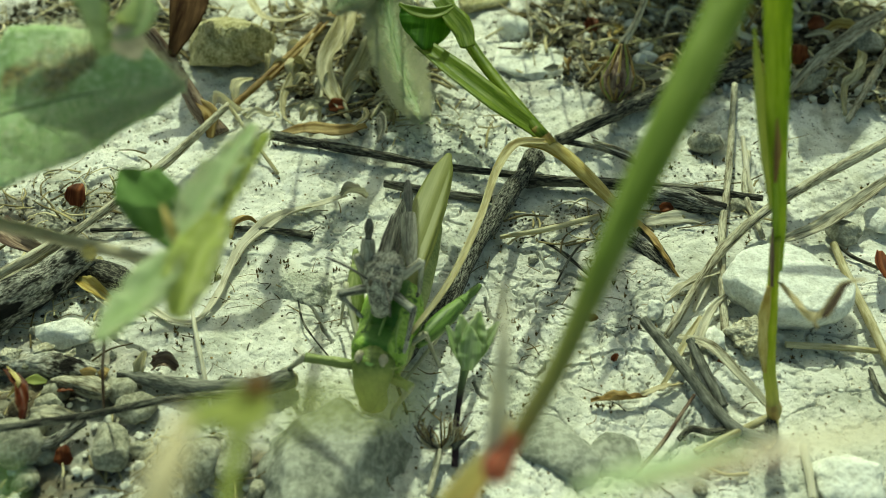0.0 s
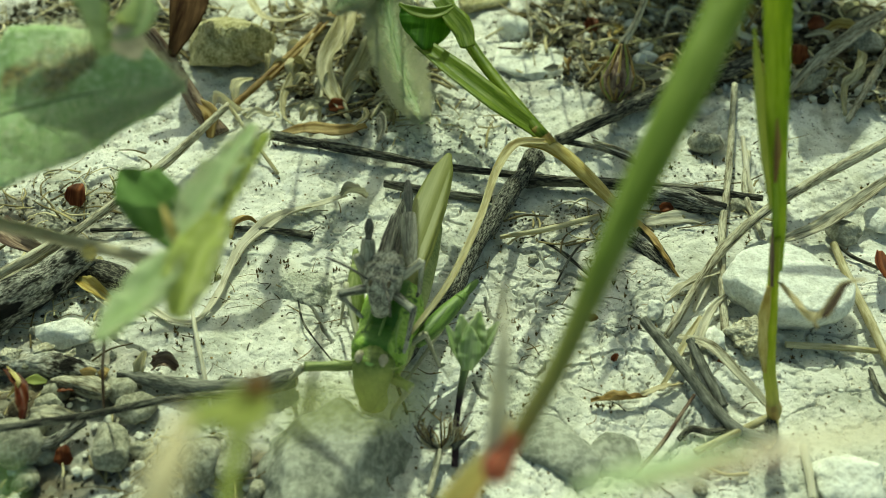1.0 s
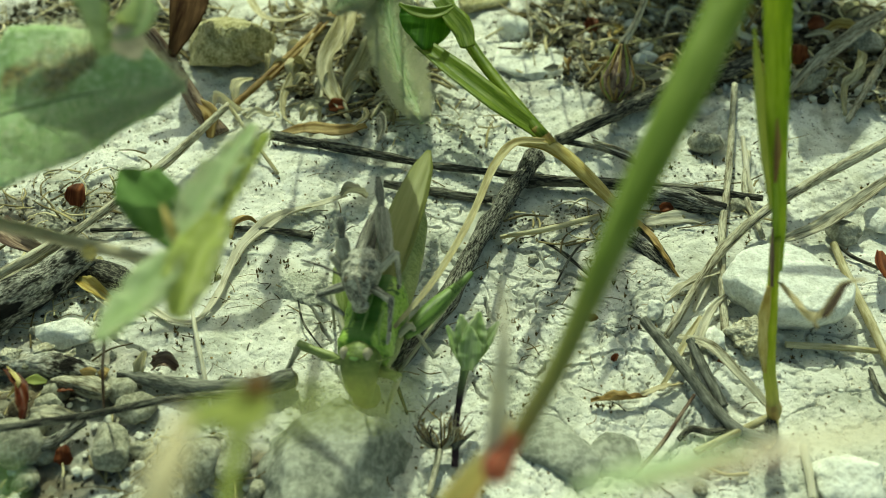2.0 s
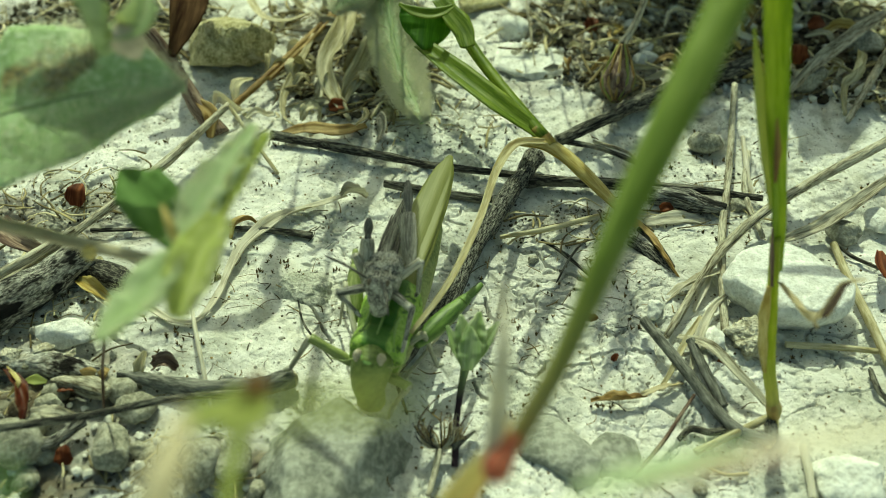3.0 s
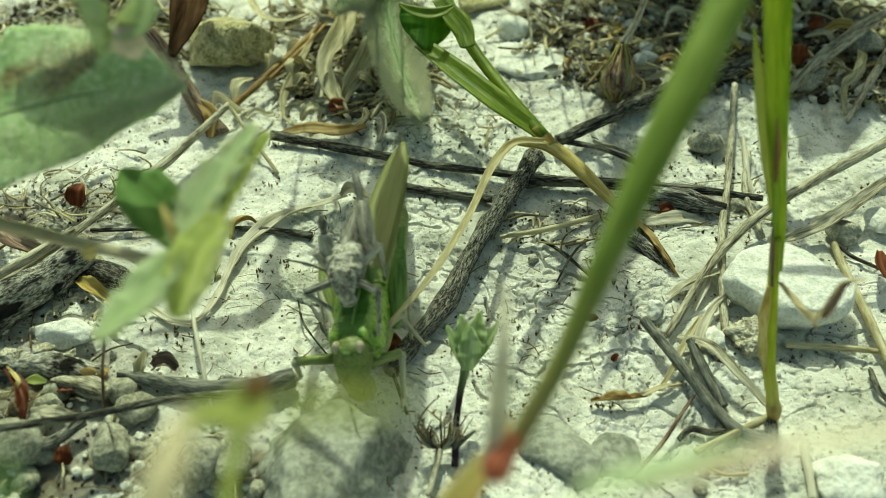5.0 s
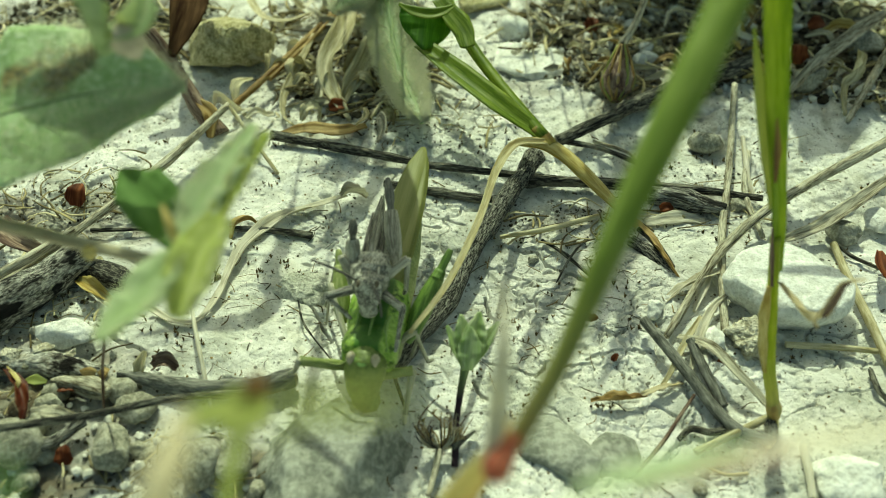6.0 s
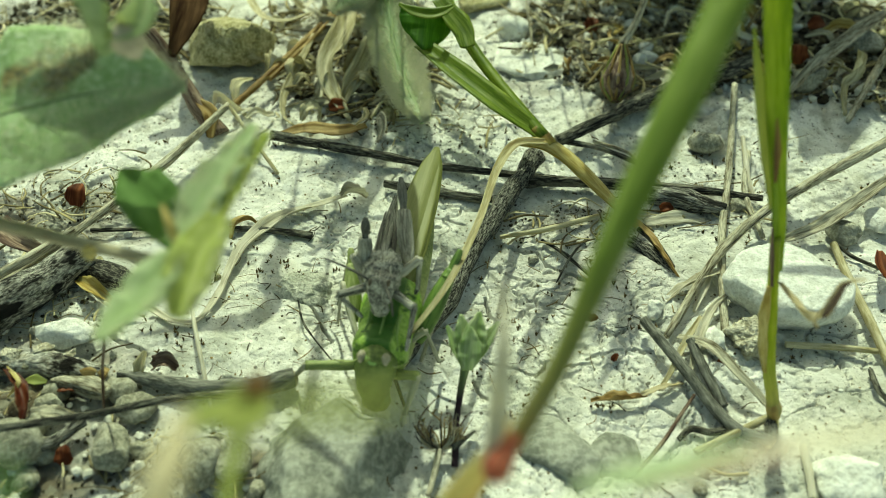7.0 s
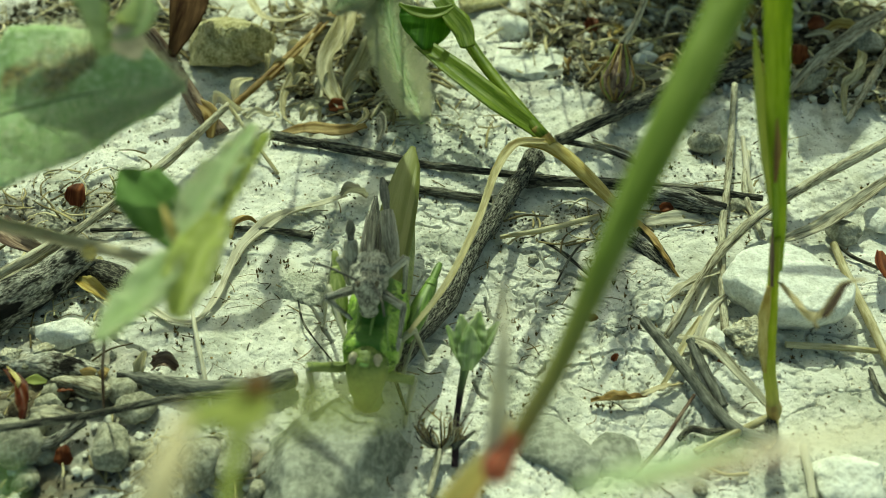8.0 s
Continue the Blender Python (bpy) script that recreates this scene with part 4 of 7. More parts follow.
def front_grass():
    t = thing("tall_grass", (2.2, 37.0, 5.8), "tall green grass stem with a red base", "grass")
    part("culm", tube([(13.6, 39.3, 44.9), (12.7, 38.4, 42.7), (10.3, 34.0, 40.9), (7.4, 29.4, 37.7), (4.9, 25.5, 33.6), (2.8, 23.1, 30.5)], [0.92, 0.92, 0.88, 0.74, 0.57, 0.44, 0.39], 16, 44), CULM, t)
    part("base", tube([(2.85, 22.57, 32.06), (2.47, 22.07, 31.66), (2.11, 21.6, 31.29), (1.82, 21.19, 30.99)], [0.26, 0.34, 0.46, 0.58, 0.36], 14), RED, t, "crimson swollen stem base")
    part("sheath", blade([(2.7, 23.4, 32.1), (1.7, 22.1, 30.7), (0.6, 21.3, 29.1), (-0.3, 20.3, 27.1)], [0.15, 1.1, 1.7, 1.9], 0.15, 0.1, (-0.3, -0.2, 1.0)), REDYELLOW, t, "yellow and red papery sheath")
    part("leaf", blade([(2.4, 26.8, 36.1), (2.3, 24.3, 34.9), (2.1, 23.0, 32.4), (1.7, 21.8, 30.9)], [0.15, 0.62, 0.80, 0.5], 0.05, 0.2, (0.0, -0.2, 1.0)), PALESTRAW, t, "bleached thin leaf")


front_grass()


def side_grass():
    t = thing("upright_grass", (26.9, 47.9, -0.5), "upright green grass shoot with a curled dry leaf", "grass")
    part("culm", tube([(26.9, 47.9, -0.6), (26.2, 48.2, 2.6), (25.3, 49.0, 6.2), (24.6, 50.5, 12.1), (24.0, 51.5, 16.8)], [0.45, 0.52, 0.50, 0.42, 0.40], 12), SIDECULM, t)
    part("leaf", blade([(24.7, 51.0, 13.9), (23.9, 52.0, 18.5), (22.7, 53.0, 24.2), (21.8, 54.5, 29.5), (21.0, 56.0, 34.7)], [0.6, 1.1, 1.3, 1.55, 1.8, 2.0, 2.1], 0.16, 0.12), GRASS, t)
    part("leaf", blade([(23.4, 52.3, 18.8), (22.0, 53.0, 23.7), (20.9, 54.0, 28.0), (20.0, 55.0, 31.7)], [0.4, 1.0, 0.95, 0.15], 0.12, 0.12), YELLOWGREEN, t, "narrow yellow-green leaf")
    part("sheath", tube([(25.1, 48.6, 5.4), (24.5, 49.2, 7.8), (24.15, 49.6, 10.2), (24.0, 50.1, 13.2)], [0.18, 0.40, 0.42, 0.2], 10, 30, 0.2, 4), OCHRE, t, "brown papery sheath")
    part("sheath", blade([(24.2, 50.2, 13.1), (23.7, 50.7, 15.7), (23.4, 51.2, 18.0)], [0.25, 0.42, 0.15], 0.1, 0.3), MAROON, t, "purple-brown sheath strip")
    part("sheath", blade([(23.0, 52.0, 21.4), (22.7, 52.5, 23.8), (22.3, 53.0, 26.0)], [0.2, 0.6, 0.15], 0.08, 0.2), TIP, t, "withered reddish-brown streak")
    part("node", tube([(26.7, 47.8, 0.8), (26.5, 48.0, 1.6), (26.3, 48.2, 2.4)], [0.42, 0.66, 0.45], 12, 12), REDYELLOW, t, "yellow swollen joint")
    curl = [(24.7, 50.2, 13.5), (24.74, 47.43, 14.29), (24.77, 44.29, 15.65), (24.82, 43.16, 18.01), (24.95, 42.53, 20.69), (25.91, 41.87, 21.79)]
    part("dry_leaf", blade(curl, [0.4, 1.2, 1.35, 1.0, 0.72, 0.16], 0.08, 0.2, (0.2, -0.5, 0.8), (0, 15, 35, 20)), PAPERY, t, "curled brown dry leaf")
    part("dry_leaf", blade([(24.57, 42.74, 17.6), (24.68, 42.56, 18.95), (24.77, 42.21, 20.76), (25.12, 42.0, 21.36)], [0.25, 0.65, 0.57, 0.16], 0.08, 0.2, (0.2, -0.5, 0.8), (35, 20)), MAROON, t, "purple-brown withered leaf edge")


side_grass()


def foreground_leaves():
    t = thing("low_plant", (-13.6, 25.3, 19.6), "yellow-green young leaves close to the ground", "plant")
    part("stem", tube([(-6.2, 10.8, 43.9), (-6.1, 11.8, 44.5), (-6.0, 12.8, 44.5), (-6.0, 13.7, 44.5)], [0.52, 0.46, 0.37, 0.22], 12), CREAM, t, "pale cream stem")
    part("leaf", blade([(-7.6, 16.5, 40.2), (-6.7, 17.1, 40.2), (-6.0, 17.6, 39.8)], [0.34, 0.94, 0.77, 0.26], 0.2, 0.2), YELLOWGREEN, t)
    b = thing("bent_grass", (2.5, 19.5, 29.3), "pale green grass leaf bent low", "grass")
    leaf = part("leaf", blade([(3.0, 12.6, 43.0), (4.2, 12.75, 43.32), (5.51, 12.83, 43.72), (6.96, 12.84, 44.23)], [0.3, 0.85, 0.9, 0.55], 0.05, 0.15, (0, 0.3, 1)), PALEBLADE, b)
    part("leaf_band", blade([(4.44, 12.33, 43.47), (6.27, 12.53, 44.14), (7.88, 12.50, 44.77)], [0.22, 0.59, 0.22], 0.05, 0.15, (0, 0.3, 1)), PINKBLADE, leaf, "pinkish withered edge")
    part("leaf_tip", blade([(6.72, 12.84, 44.14), (8.10, 12.74, 44.65), (9.49, 12.59, 45.26), (10.77, 12.36, 45.86)], [0.49, 0.77, 0.71, 0.55], 0.05, 0.15, (0, 0.3, 1)), PALESTRAW, leaf, "bleached leaf tip")
    part("leaf", blade([(-6.6, 7.5, 49.5), (-6.6, 8.0, 49.8), (-6.8, 8.8, 49.8)], [0.38, 0.30, 0.08], 0.05, 0.15, (0, 0.3, 1)), DARKLEAF, t)


foreground_leaves()


def seedling():
    t = thing("seedling", (0.7, 45.2, -0.3), "tiny green seedling with a purple stem", "seedling")
    part("stem", tube([(0.9, 43.8, -0.3), (1.0, 45.2, 0.4), (1.1, 47.2, 1.5), (1.6, 49.4, 3.6), (2.0, 50.7, 5.5)], [0.3, 0.3, 0.26, 0.3, 0.42], 10, 30, 0.15, 3), PURPLESTEM, t, "purple wiry stem")
    for (a, b, w) in (((2.1, 49.4, 5.0), (2.9, 52.5, 8.1), 1.7), ((1.9, 49.4, 5.0), (1.4, 52.3, 8.0), 1.5), ((2.3, 49.5, 5.2), (4.4, 51.7, 7.8), 0.9), ((1.8, 49.3, 4.8), (0.3, 52.4, 6.6), 0.8), ((2.0, 48.9, 5.2), (2.2, 51.4, 7.5), 1.6)):
        part("leaf", blade([a, [(p + q) / 2 for p, q in zip(a, b)], b], [0.6, w * 0.85, w * 1.15, w * 1.15, w * 0.7, 0.25], 0.3, 0.35, wave=0.3, seed=int(w * 10)), SEEDLEAF, t)


seedling()


# ---- more of the dry litter: named pieces ----
dry_leaf([(-11.5, 112.6, 5.4), (-12.1, 102.3, 5.2), (-13.6, 97.2, 3.6), (-12.8, 93.5, 2.1), (-10.6, 89.8, 0.7)], [1.6, 2.2, 2.6, 2.0, 0.5], STRAW, "broad pale dry leaf hanging in folds", fold=0.25, twist=(0, 25, -20, 15), wave=0.4, seed=11)
dry_leaf([(-8.3, 105.7, 3.3), (-9.3, 98.5, 3.5), (-11.3, 94.4, 1.8), (-11.9, 91.2, 0.8)], [1.0, 2.6, 2.2, 0.5], STRAW, "tan dry leaf behind pale strips", fold=0.3, twist=(10, 40), wave=0.4, seed=12)
dry_leaf([(-16.0, 105.4, 3.0), (-17.2, 98.8, 2.6), (-18.5, 94.2, 1.6), (-18.2, 90.4, 1.0), (-16.9, 89.2, 0.5)], [0.5, 0.8, 1.0, 0.9, 0.4], STRAW, "thin curled pale dry leaf", fold=0.2, twist=(0, 50), seed=13)
dry_leaf([(-26.4, 116.9, 3.3), (-23.0, 108.9, 3.6), (-19.7, 107.5, 3.6), (-16.6, 109.4, 3.8)], [0.8, 1.1, 0.9, 0.5], STRAW, "pale dry leaf bent in a hook", fold=0.25, twist=(0, 30), seed=14)
dry_leaf([(-18.1, 86.6, 1.1), (-15.0, 87.3, 1.4), (-11.5, 86.9, 1.4), (-8.6, 88.4, 1.0)], [0.6, 1.6, 1.6, 0.7], BROWNSTRAW, "flat tan dry leaf on the mud", fold=0.15, wave=0.3, seed=15)
dry_leaf([(56.1, 109.2, 4.1), (49.7, 103.0, 4.4), (43.0, 96.3, 4.1), (39.0, 92.3, 2.2)], [0.7, 1.7, 1.7, 0.6], GREYSTRAW, "creased grey dry leaf over dark litter", fold=0.3, wave=0.3, twist=(0, 30, 10), seed=16)
dry_leaf([(19.1, 71.2, 1.6), (19.9, 68.5, 1.8), (20.8, 65.8, 1.7), (21.9, 63.8, 1.0)], [0.4, 0.9, 0.9, 0.3], BROWNSTRAW, "withered brown leaf at a grass base", fold=0.3, wave=0.5, twist=(0, 60), seed=17)
dry_leaf([(22.9, 58.8, 1.0), (20.6, 55.0, 1.4), (19.1, 52.4, 0.8), (18.0, 51.1, 0.1)], [0.3, 0.6, 0.55, 0.3], STRAW, "crumpled pale leaf on mud", fold=0.35, wave=0.5, seed=18)
dry_leaf([(25.9, 61.3, 1.4), (24.1, 59.6, 1.3), (22.1, 56.0, 1.1), (20.9, 52.7, 0.4)], [0.3, 0.8, 0.9, 0.3], BLEACHED, "torn grey leaf beside a white stone", fold=0.3, wave=0.5, seed=19)
dry_leaf([(41.0, 66.3, 2.0), (40.4, 63.8, 2.2), (41.1, 61.7, 1.7)], [0.5, 1.6, 0.8], RUST, "orange-brown curled dry leaf", fold=0.4, seed=20)
straw([(-20.2, 95.6, 2.6), (-16.8, 102.9, 2.9), (-13.2, 110.8, 3.4)], [0.5, 0.5, 0.5], BROWNSTRAW, "brown dry stalk leaning on litter", 31)
straw([(-14.2, 99.1, 3.2), (-14.0, 93.5, 2.0), (-14.0, 88.7, 0.6)], [0.35, 0.4, 0.4], STRAW, "thin white straw standing on mud", 32)
straw([(54.5, 102.3, 3.6), (49.5, 94.8, 2.7), (45.3, 88.6, 1.5)], [0.9, 1.0, 0.6], GREYSTRAW, "grey straw with a pale tip", 33)
straw([(37.9, 68.9, 0.7), (37.9, 62.8, 0.6), (37.9, 58.3, 0.8), (38.0, 53.4, 0.7)], [0.7, 0.8, 0.9, 0.8], STRAW, "pale straw beside a white stone", 34)
straw([(10.7, 115.9, 3.8), (11.1, 107.1, 2.1), (11.2, 100.0, 1.1)], [0.3, 0.35, 0.25], GREYSTRAW, "thin grey stalk on pale stones", 35)
straw([(33.0, 83.3, 1.1), (30.9, 76.1, 1.3), (31.1, 69.4, 1.1)], [0.6, 0.7, 0.5], GREYSTRAW, "short bleached stalk lying on mud", 36)
straw([(-40.7, 61.5, 3.0), (-37.4, 64.2, 3.5), (-34.9, 67.9, 3.4)], [0.9, 0.9, 0.7], GREYSTRAW, "grey dead stalk on a branch piece", 37)
straw([(-32.8, 62.5, 1.3), (-29.3, 59.2, 1.7), (-26.4, 58.5, 1.4)], [0.3, 0.35, 0.3], STRAW, "thin pale straw on mud", 38)
straw([(16.5, 85.5, 1.0), (19.9, 83.5, 1.0), (21.0, 81.9, 0.6)], [0.35, 0.4, 0.3], GREYSTRAW, "thin grey straw on mud", 39)
dry_leaf([(-32.9, 47.6, 1.5), (-31.2, 47.5, 1.8), (-29.2, 47.2, 1.4)], [0.8, 1.3, 0.7], GREYSTRAW, "flat tan bark chip under a dark twig", fold=0.15, wave=0.4, seed=40)
twig([(12.5, 85.5, 1.1), (17.0, 84.1, 1.1), (20.8, 81.4, 1.0)], [0.3, 0.3, 0.25], DARKTWIG, "thin dark twig crossing pale mud", 41)
twig([(38.2, 69.2, 0.6), (39.3, 67.1, 0.6), (41.7, 65.1, 0.6)], [0.16, 0.18, 0.16], DARKTWIG, "thin black rootlet on the mud", 42)
twig([(36.3, 53.1, 0.4), (36.1, 50.7, 0.7), (36.7, 49.2, 0.7)], [0.2, 0.25, 0.2], DARKTWIG, "thin black rootlet on the mud", 43)
twig([(-13.2, 61.2, 0.7), (-12.2, 57.9, 0.8), (-9.4, 53.9, 0.5)], [0.06, 0.1, 0.05], DARKTWIG, "thin black rootlet on the mud", 44)
# no root here: a dark strip in place of the shade at the stone's edge
twig([(-4.5, 54.0, 0.4), (-3.7, 50.9, 0.6), (-2.9, 48.3, 0.5)], [0.14, 0.2, 0.16, 0.1], DARKTWIG, "thin dark strip standing in for shade beside a grey stone", 45)
twig([(-36.2, 47.9, 1.9), (-31.5, 44.2, 1.8), (-28.5, 47.0, 1.3)], [0.4, 0.5, 0.4], BARK, "grey bent twig among pebbles", 46)

stone((5.0, 117.4, 1.3), (4.2, 2.6, 1.6), 51, YELLOWSTONE, "flat olive-edged stone on the mud", 20, 0.05, 4, top=0.3)
stone((10.6, 102.9, 0.6), (4.8, 4.3, 1.5), 52, CHALK, "flat pale slab in the mud", -10, 0.05, 4, top=0.4)
stone((52.7, 105.0, 2.1), (2.6, 2.4, 2.0), 53, LIMESTONE, "rounded olive-grey stone in litter", 30, 0.04, 4)
stone((43.1, 96.1, 2.3), (2.4, 2.0, 1.6), 54, LIMESTONE, "rounded grey stone in litter", 50, 0.04, 4)
stone((39.4, 70.5, 0.9), (1.8, 1.6, 1.3), 55, LIMESTONE, "small angular pale stone", 10, 0.04, 4)
stone((43.6, 72.6, 0.5), (1.6, 1.5, 1.2), 56, CHALK, "small angular pale stone", 60, 0.04, 4)
stone((23.4, 56.0, 0.9), (1.0, 1.5, 1.1), 57, CHALK, "small white chalk pebble", 0, 0.12, 4)
stone((-32.5, 56.3, 1.5), (2.9, 1.6, 1.2), 58, CHALK, "pale lump of chalky mud", -10, 0.08, 4)
stone((19.0, 59.7, 0.9), (0.9, 1.0, 0.8), 59, CHALK, "small white chalk pebble", 0, 0.14, 4)

dry_leaf([(-33.8, 50.0, 2.6), (-33.1, 50.0, 2.7), (-32.1, 50.0, 2.5)], [0.3, 1.0, 0.3], YELLOWGREEN, "small yellow-green leaf fallen on litter", fold=0.2, seed=61)
dry_leaf([(-25.3, 51.7, 1.1), (-25.1, 52.3, 2.0), (-24.8, 53.2, 2.7)], [0.6, 1.1, 0.3], STRAW, "upright tan husk on the mud", fold=0.4, seed=62)
dry_leaf([(-24.3, 52.7, 1.1), (-23.2, 52.7, 1.9), (-22.4, 52.6, 1.1)], [0.7, 1.3, 0.5], MAROON, "dark crumpled leaf scrap on the mud", fold=0.4, curl=0.5, wave=0.5, seed=63)


def curled_straps():
    """Pale dry grass strips, curled up over the litter."""
    rng = random.Random(17)
    home = Vector((-11.0, 100.2, 0.2))
    for i in range(60):
        x, y = home.x + rng.uniform(-11, 7), home.y + rng.uniform(-11, 14)
        z, a, n = float(broad(x, y)) + 0.6, rng.uniform(0, 6.283), rng.uniform(2.5, 7.5)
        dx, dy, bend = math.cos(a), math.sin(a), rng.uniform(-0.5, 0.5)
        pts = [(x + n * (k * dx - bend * math.sin(3.14 * k) * dy), y + n * (k * dy + bend * math.sin(3.14 * k) * dx), z + h) for k, h in ((0.0, rng.uniform(0, 0.4)), (0.3, rng.uniform(0.5, 2.2)), (0.65, rng.uniform(0.8, 3.0)), (1.0, rng.uniform(0.0, 1.6)))]
        dry_leaf(pts, [0.4, rng.uniform(0.7, 1.5), rng.uniform(0.7, 1.7), 0.4], (STRAW, PALESTRAW, GREYSTRAW, STRAW)[i % 4], ("curled straw-coloured dry grass strip", "curled bleached dry grass strip", "curled greyish dry grass strip", "curled straw-coloured dry grass strip")[i % 4], fold=0.3, wave=0.3, twist=(rng.uniform(-60, 60), rng.uniform(-60, 60), rng.uniform(-80, 80)), seed=100 + i)


curled_straps()


def litter_curls():
    """Short pale curls and chips of dry grass on the dark litter."""
    rng = random.Random(29)
    for i in range(70):
        x, y = in_patch(rng, ((24.0, 107.0, 15, 12), (48.0, 106.0, 16, 14), (-40.0, 109.0, 13, 9))[i % 7 // 3])
        z, a, n = float(broad(x, y)) + 0.9, rng.uniform(0, 6.283), rng.uniform(1.5, 5.0)
        dx, dy, bend = math.cos(a), math.sin(a), rng.uniform(-0.6, 0.6)
        pts = [(x + n * (k * dx - bend * math.sin(3.14 * k) * dy), y + n * (k * dy + bend * math.sin(3.14 * k) * dx), z + h) for k, h in ((0.0, rng.uniform(0, 0.4)), (0.4, rng.uniform(0.4, 1.6)), (1.0, rng.uniform(0.0, 1.6)))]
        dry_leaf(pts, [0.3, rng.uniform(0.5, 1.2), rng.uniform(0.4, 1.0), 0.3], (STRAW, OCHRE, PALESTRAW, GREYSTRAW, BROWNSTRAW)[i % 5], ("short straw-coloured curl of dry grass", "short ochre curl of dry grass", "short bleached curl of dry grass", "short greyish curl of dry grass", "short brown curl of dry grass")[i % 5], fold=0.35, curl=0.3, wave=0.4, twist=(rng.uniform(-60, 60), rng.uniform(-80, 80)), seed=200 + i)


litter_curls()


def rust_scales():
    """Fallen rust-brown bud scales and leaf bits."""
    for i, (p, turn, size) in enumerate((((-36.8, 75.1, 1.8), 80, 1.5), ((-29.2, 44.0, 1.0), 95, 1.0), ((-4.8, 55.7, 0.5), 30, 1.5), ((42.7, 100.8, 2.9), 80, 1.6), ((46.8, 107.1, 3.2), 20, 1.2), ((19.1, 109.6, 1.9), 70, 1.3), ((-11.9, 91.6, 1.3), 10, 1.1), ((14.8, 54.5, 0.4), 50, 0.4), ((13.4, 59.0, 0.5), 20, 0.5), ((24.0, 54.1, 0.3), 20, 0.5), ((11.4, 84.1, 1.1), 20, 0.5), ((22.5, 73.8, 1.0), 0, 0.7))):
        c, d = math.cos(radians(turn)) * size, math.sin(radians(turn)) * size
        pts = [(p[0] - c, p[1] - d * 0.6, p[2] - 0.5 * size * (turn > 45)), (p[0], p[1], p[2] + 0.3 * size), (p[0] + c, p[1] + d * 0.6, p[2] + 0.45 * size * (turn > 45))]
        solo("bud_scale", blade(pts, [0.7 * size, 1.5 * size, 1.2 * size, 0.2], 0.14, 0.25, (0.1, -0.6, 0.8), (0, 15), 14, 0.3, i), RUST, "fallen rust-brown bud scale", "bud scale", "bud scales")


rust_scales()
twig([(18.3, 69.1, 1.0), (20.2, 66.7, 1.0), (22.3, 63.6, 0.6)], [0.55, 0.6, 0.35], SPECKLED, "dark bark scrap beside a withered leaf", 47)
twig([(19.2, 70.5, 1.2), (20.4, 68.2, 1.4), (21.8, 64.9, 0.8)], [0.25, 0.35, 0.2], DARKTWIG, "dark bark scrap beside a withered leaf", 48)
twig([(9.7, 69.7, 0.5), (11.7, 67.5, 0.6), (13.8, 64.5, 0.5)], [0.14, 0.2, 0.1], DARKTWIG, "thin black rootlet on the mud", 49)
twig([(14.2, 70.0, 0.6), (12.2, 67.0, 0.7), (10.6, 63.8, 0.4)], [0.1, 0.14, 0.08], DARKTWIG, "thin black rootlet on the mud", 50)
twig([(26.4, 47.6, 0.3), (26.2, 46.4, 0.3), (25.6, 45.4, -0.1)], [0.55, 0.5, 0.2], SPECKLED, "dark root stub at a grass base", 51)
straw([(20.7, 50.1, 0.8), (19.2, 48.1, 0.6), (17.5, 45.8, 0.4), (15.0, 43.0, 0.2)], [0.25, 0.32, 0.36, 0.3], MAROON, "thin pinkish brown dry stalk", 52)
straw([(28.3, 45.1, 0.5), (28.1, 42.9, 0.5), (27.8, 40.5, 0.3)], [0.6, 0.7, 0.6], PALESTRAW, "pale straw piece lying on mud", 53)
straw([(32.9, 85.7, 1.4), (31.8, 78.4, 1.2), (31.9, 76.0, 0.8)], [0.5, 0.7, 0.5], PALESTRAW, "short bleached stalk lying on mud", 54)
dry_leaf([(20.1, 72.1, 0.6), (23.7, 72.5, 0.9), (26.2, 72.3, 0.6)], [0.8, 1.7, 0.6], BLEACHED, "flat pale leaf scrap on the mud", fold=0.15, wave=0.3, seed=68)
dry_leaf([(19.0, 59.8, 0.6), (21.7, 62.0, 1.3), (24.7, 63.5, 1.6), (26.1, 64.7, 1.2)], [0.3, 0.9, 1.2, 0.4], BLEACHED, "torn pale leaf wisp beside a white stone", fold=0.3, wave=0.6, twist=(0, 40, 10), seed=69)
dry_leaf([(22.6, 59.8, 0.6), (23.9, 62.1, 1.2), (25.5, 65.6, 1.5)], [0.3, 0.8, 0.3], PALESTRAW, "torn pale leaf wisp beside a white stone", fold=0.3, wave=0.6, twist=(0, 50), seed=70)
dry_leaf([(49.0, 98.6, 4.5), (47.0, 94.6, 4.2), (45.5, 92.9, 3.6), (45.2, 91.5, 2.6), (45.2, 89.6, 1.6)], [0.7, 1.9, 1.3, 0.8, 0.4], STRAW, "curled yellowish dry leaf over dark litter", fold=0.35, curl=0.4, wave=0.7, twist=(0, 70, 20, 60), seed=71)
dry_leaf([(46.7, 105.5, 3.0), (49.2, 105.4, 4.0), (52.3, 105.5, 3.0)], [0.5, 1.6, 0.5], OCHRE, "ochre dry leaf over dark litter", fold=0.35, curl=0.4, wave=0.5, seed=72)
dry_leaf([(-33.6, 62.9, 1.6), (-31.5, 61.2, 2.2), (-29.4, 60.1, 1.2)], [0.5, 1.5, 0.4], OCHRE, "yellow-ochre dry leaf under a branch piece", fold=0.3, curl=0.3, wave=0.3, seed=66)
dry_leaf([(-43.8, 70.5, 1.5), (-40.2, 66.8, 3.0), (-38.5, 66.1, 2.6), (-37.7, 66.7, 1.2)], [0.8, 2.6, 2.2, 0.5], MAROON, "brown shrivelled leaf behind a grey stalk", fold=0.3, curl=0.3, wave=0.5, seed=67)
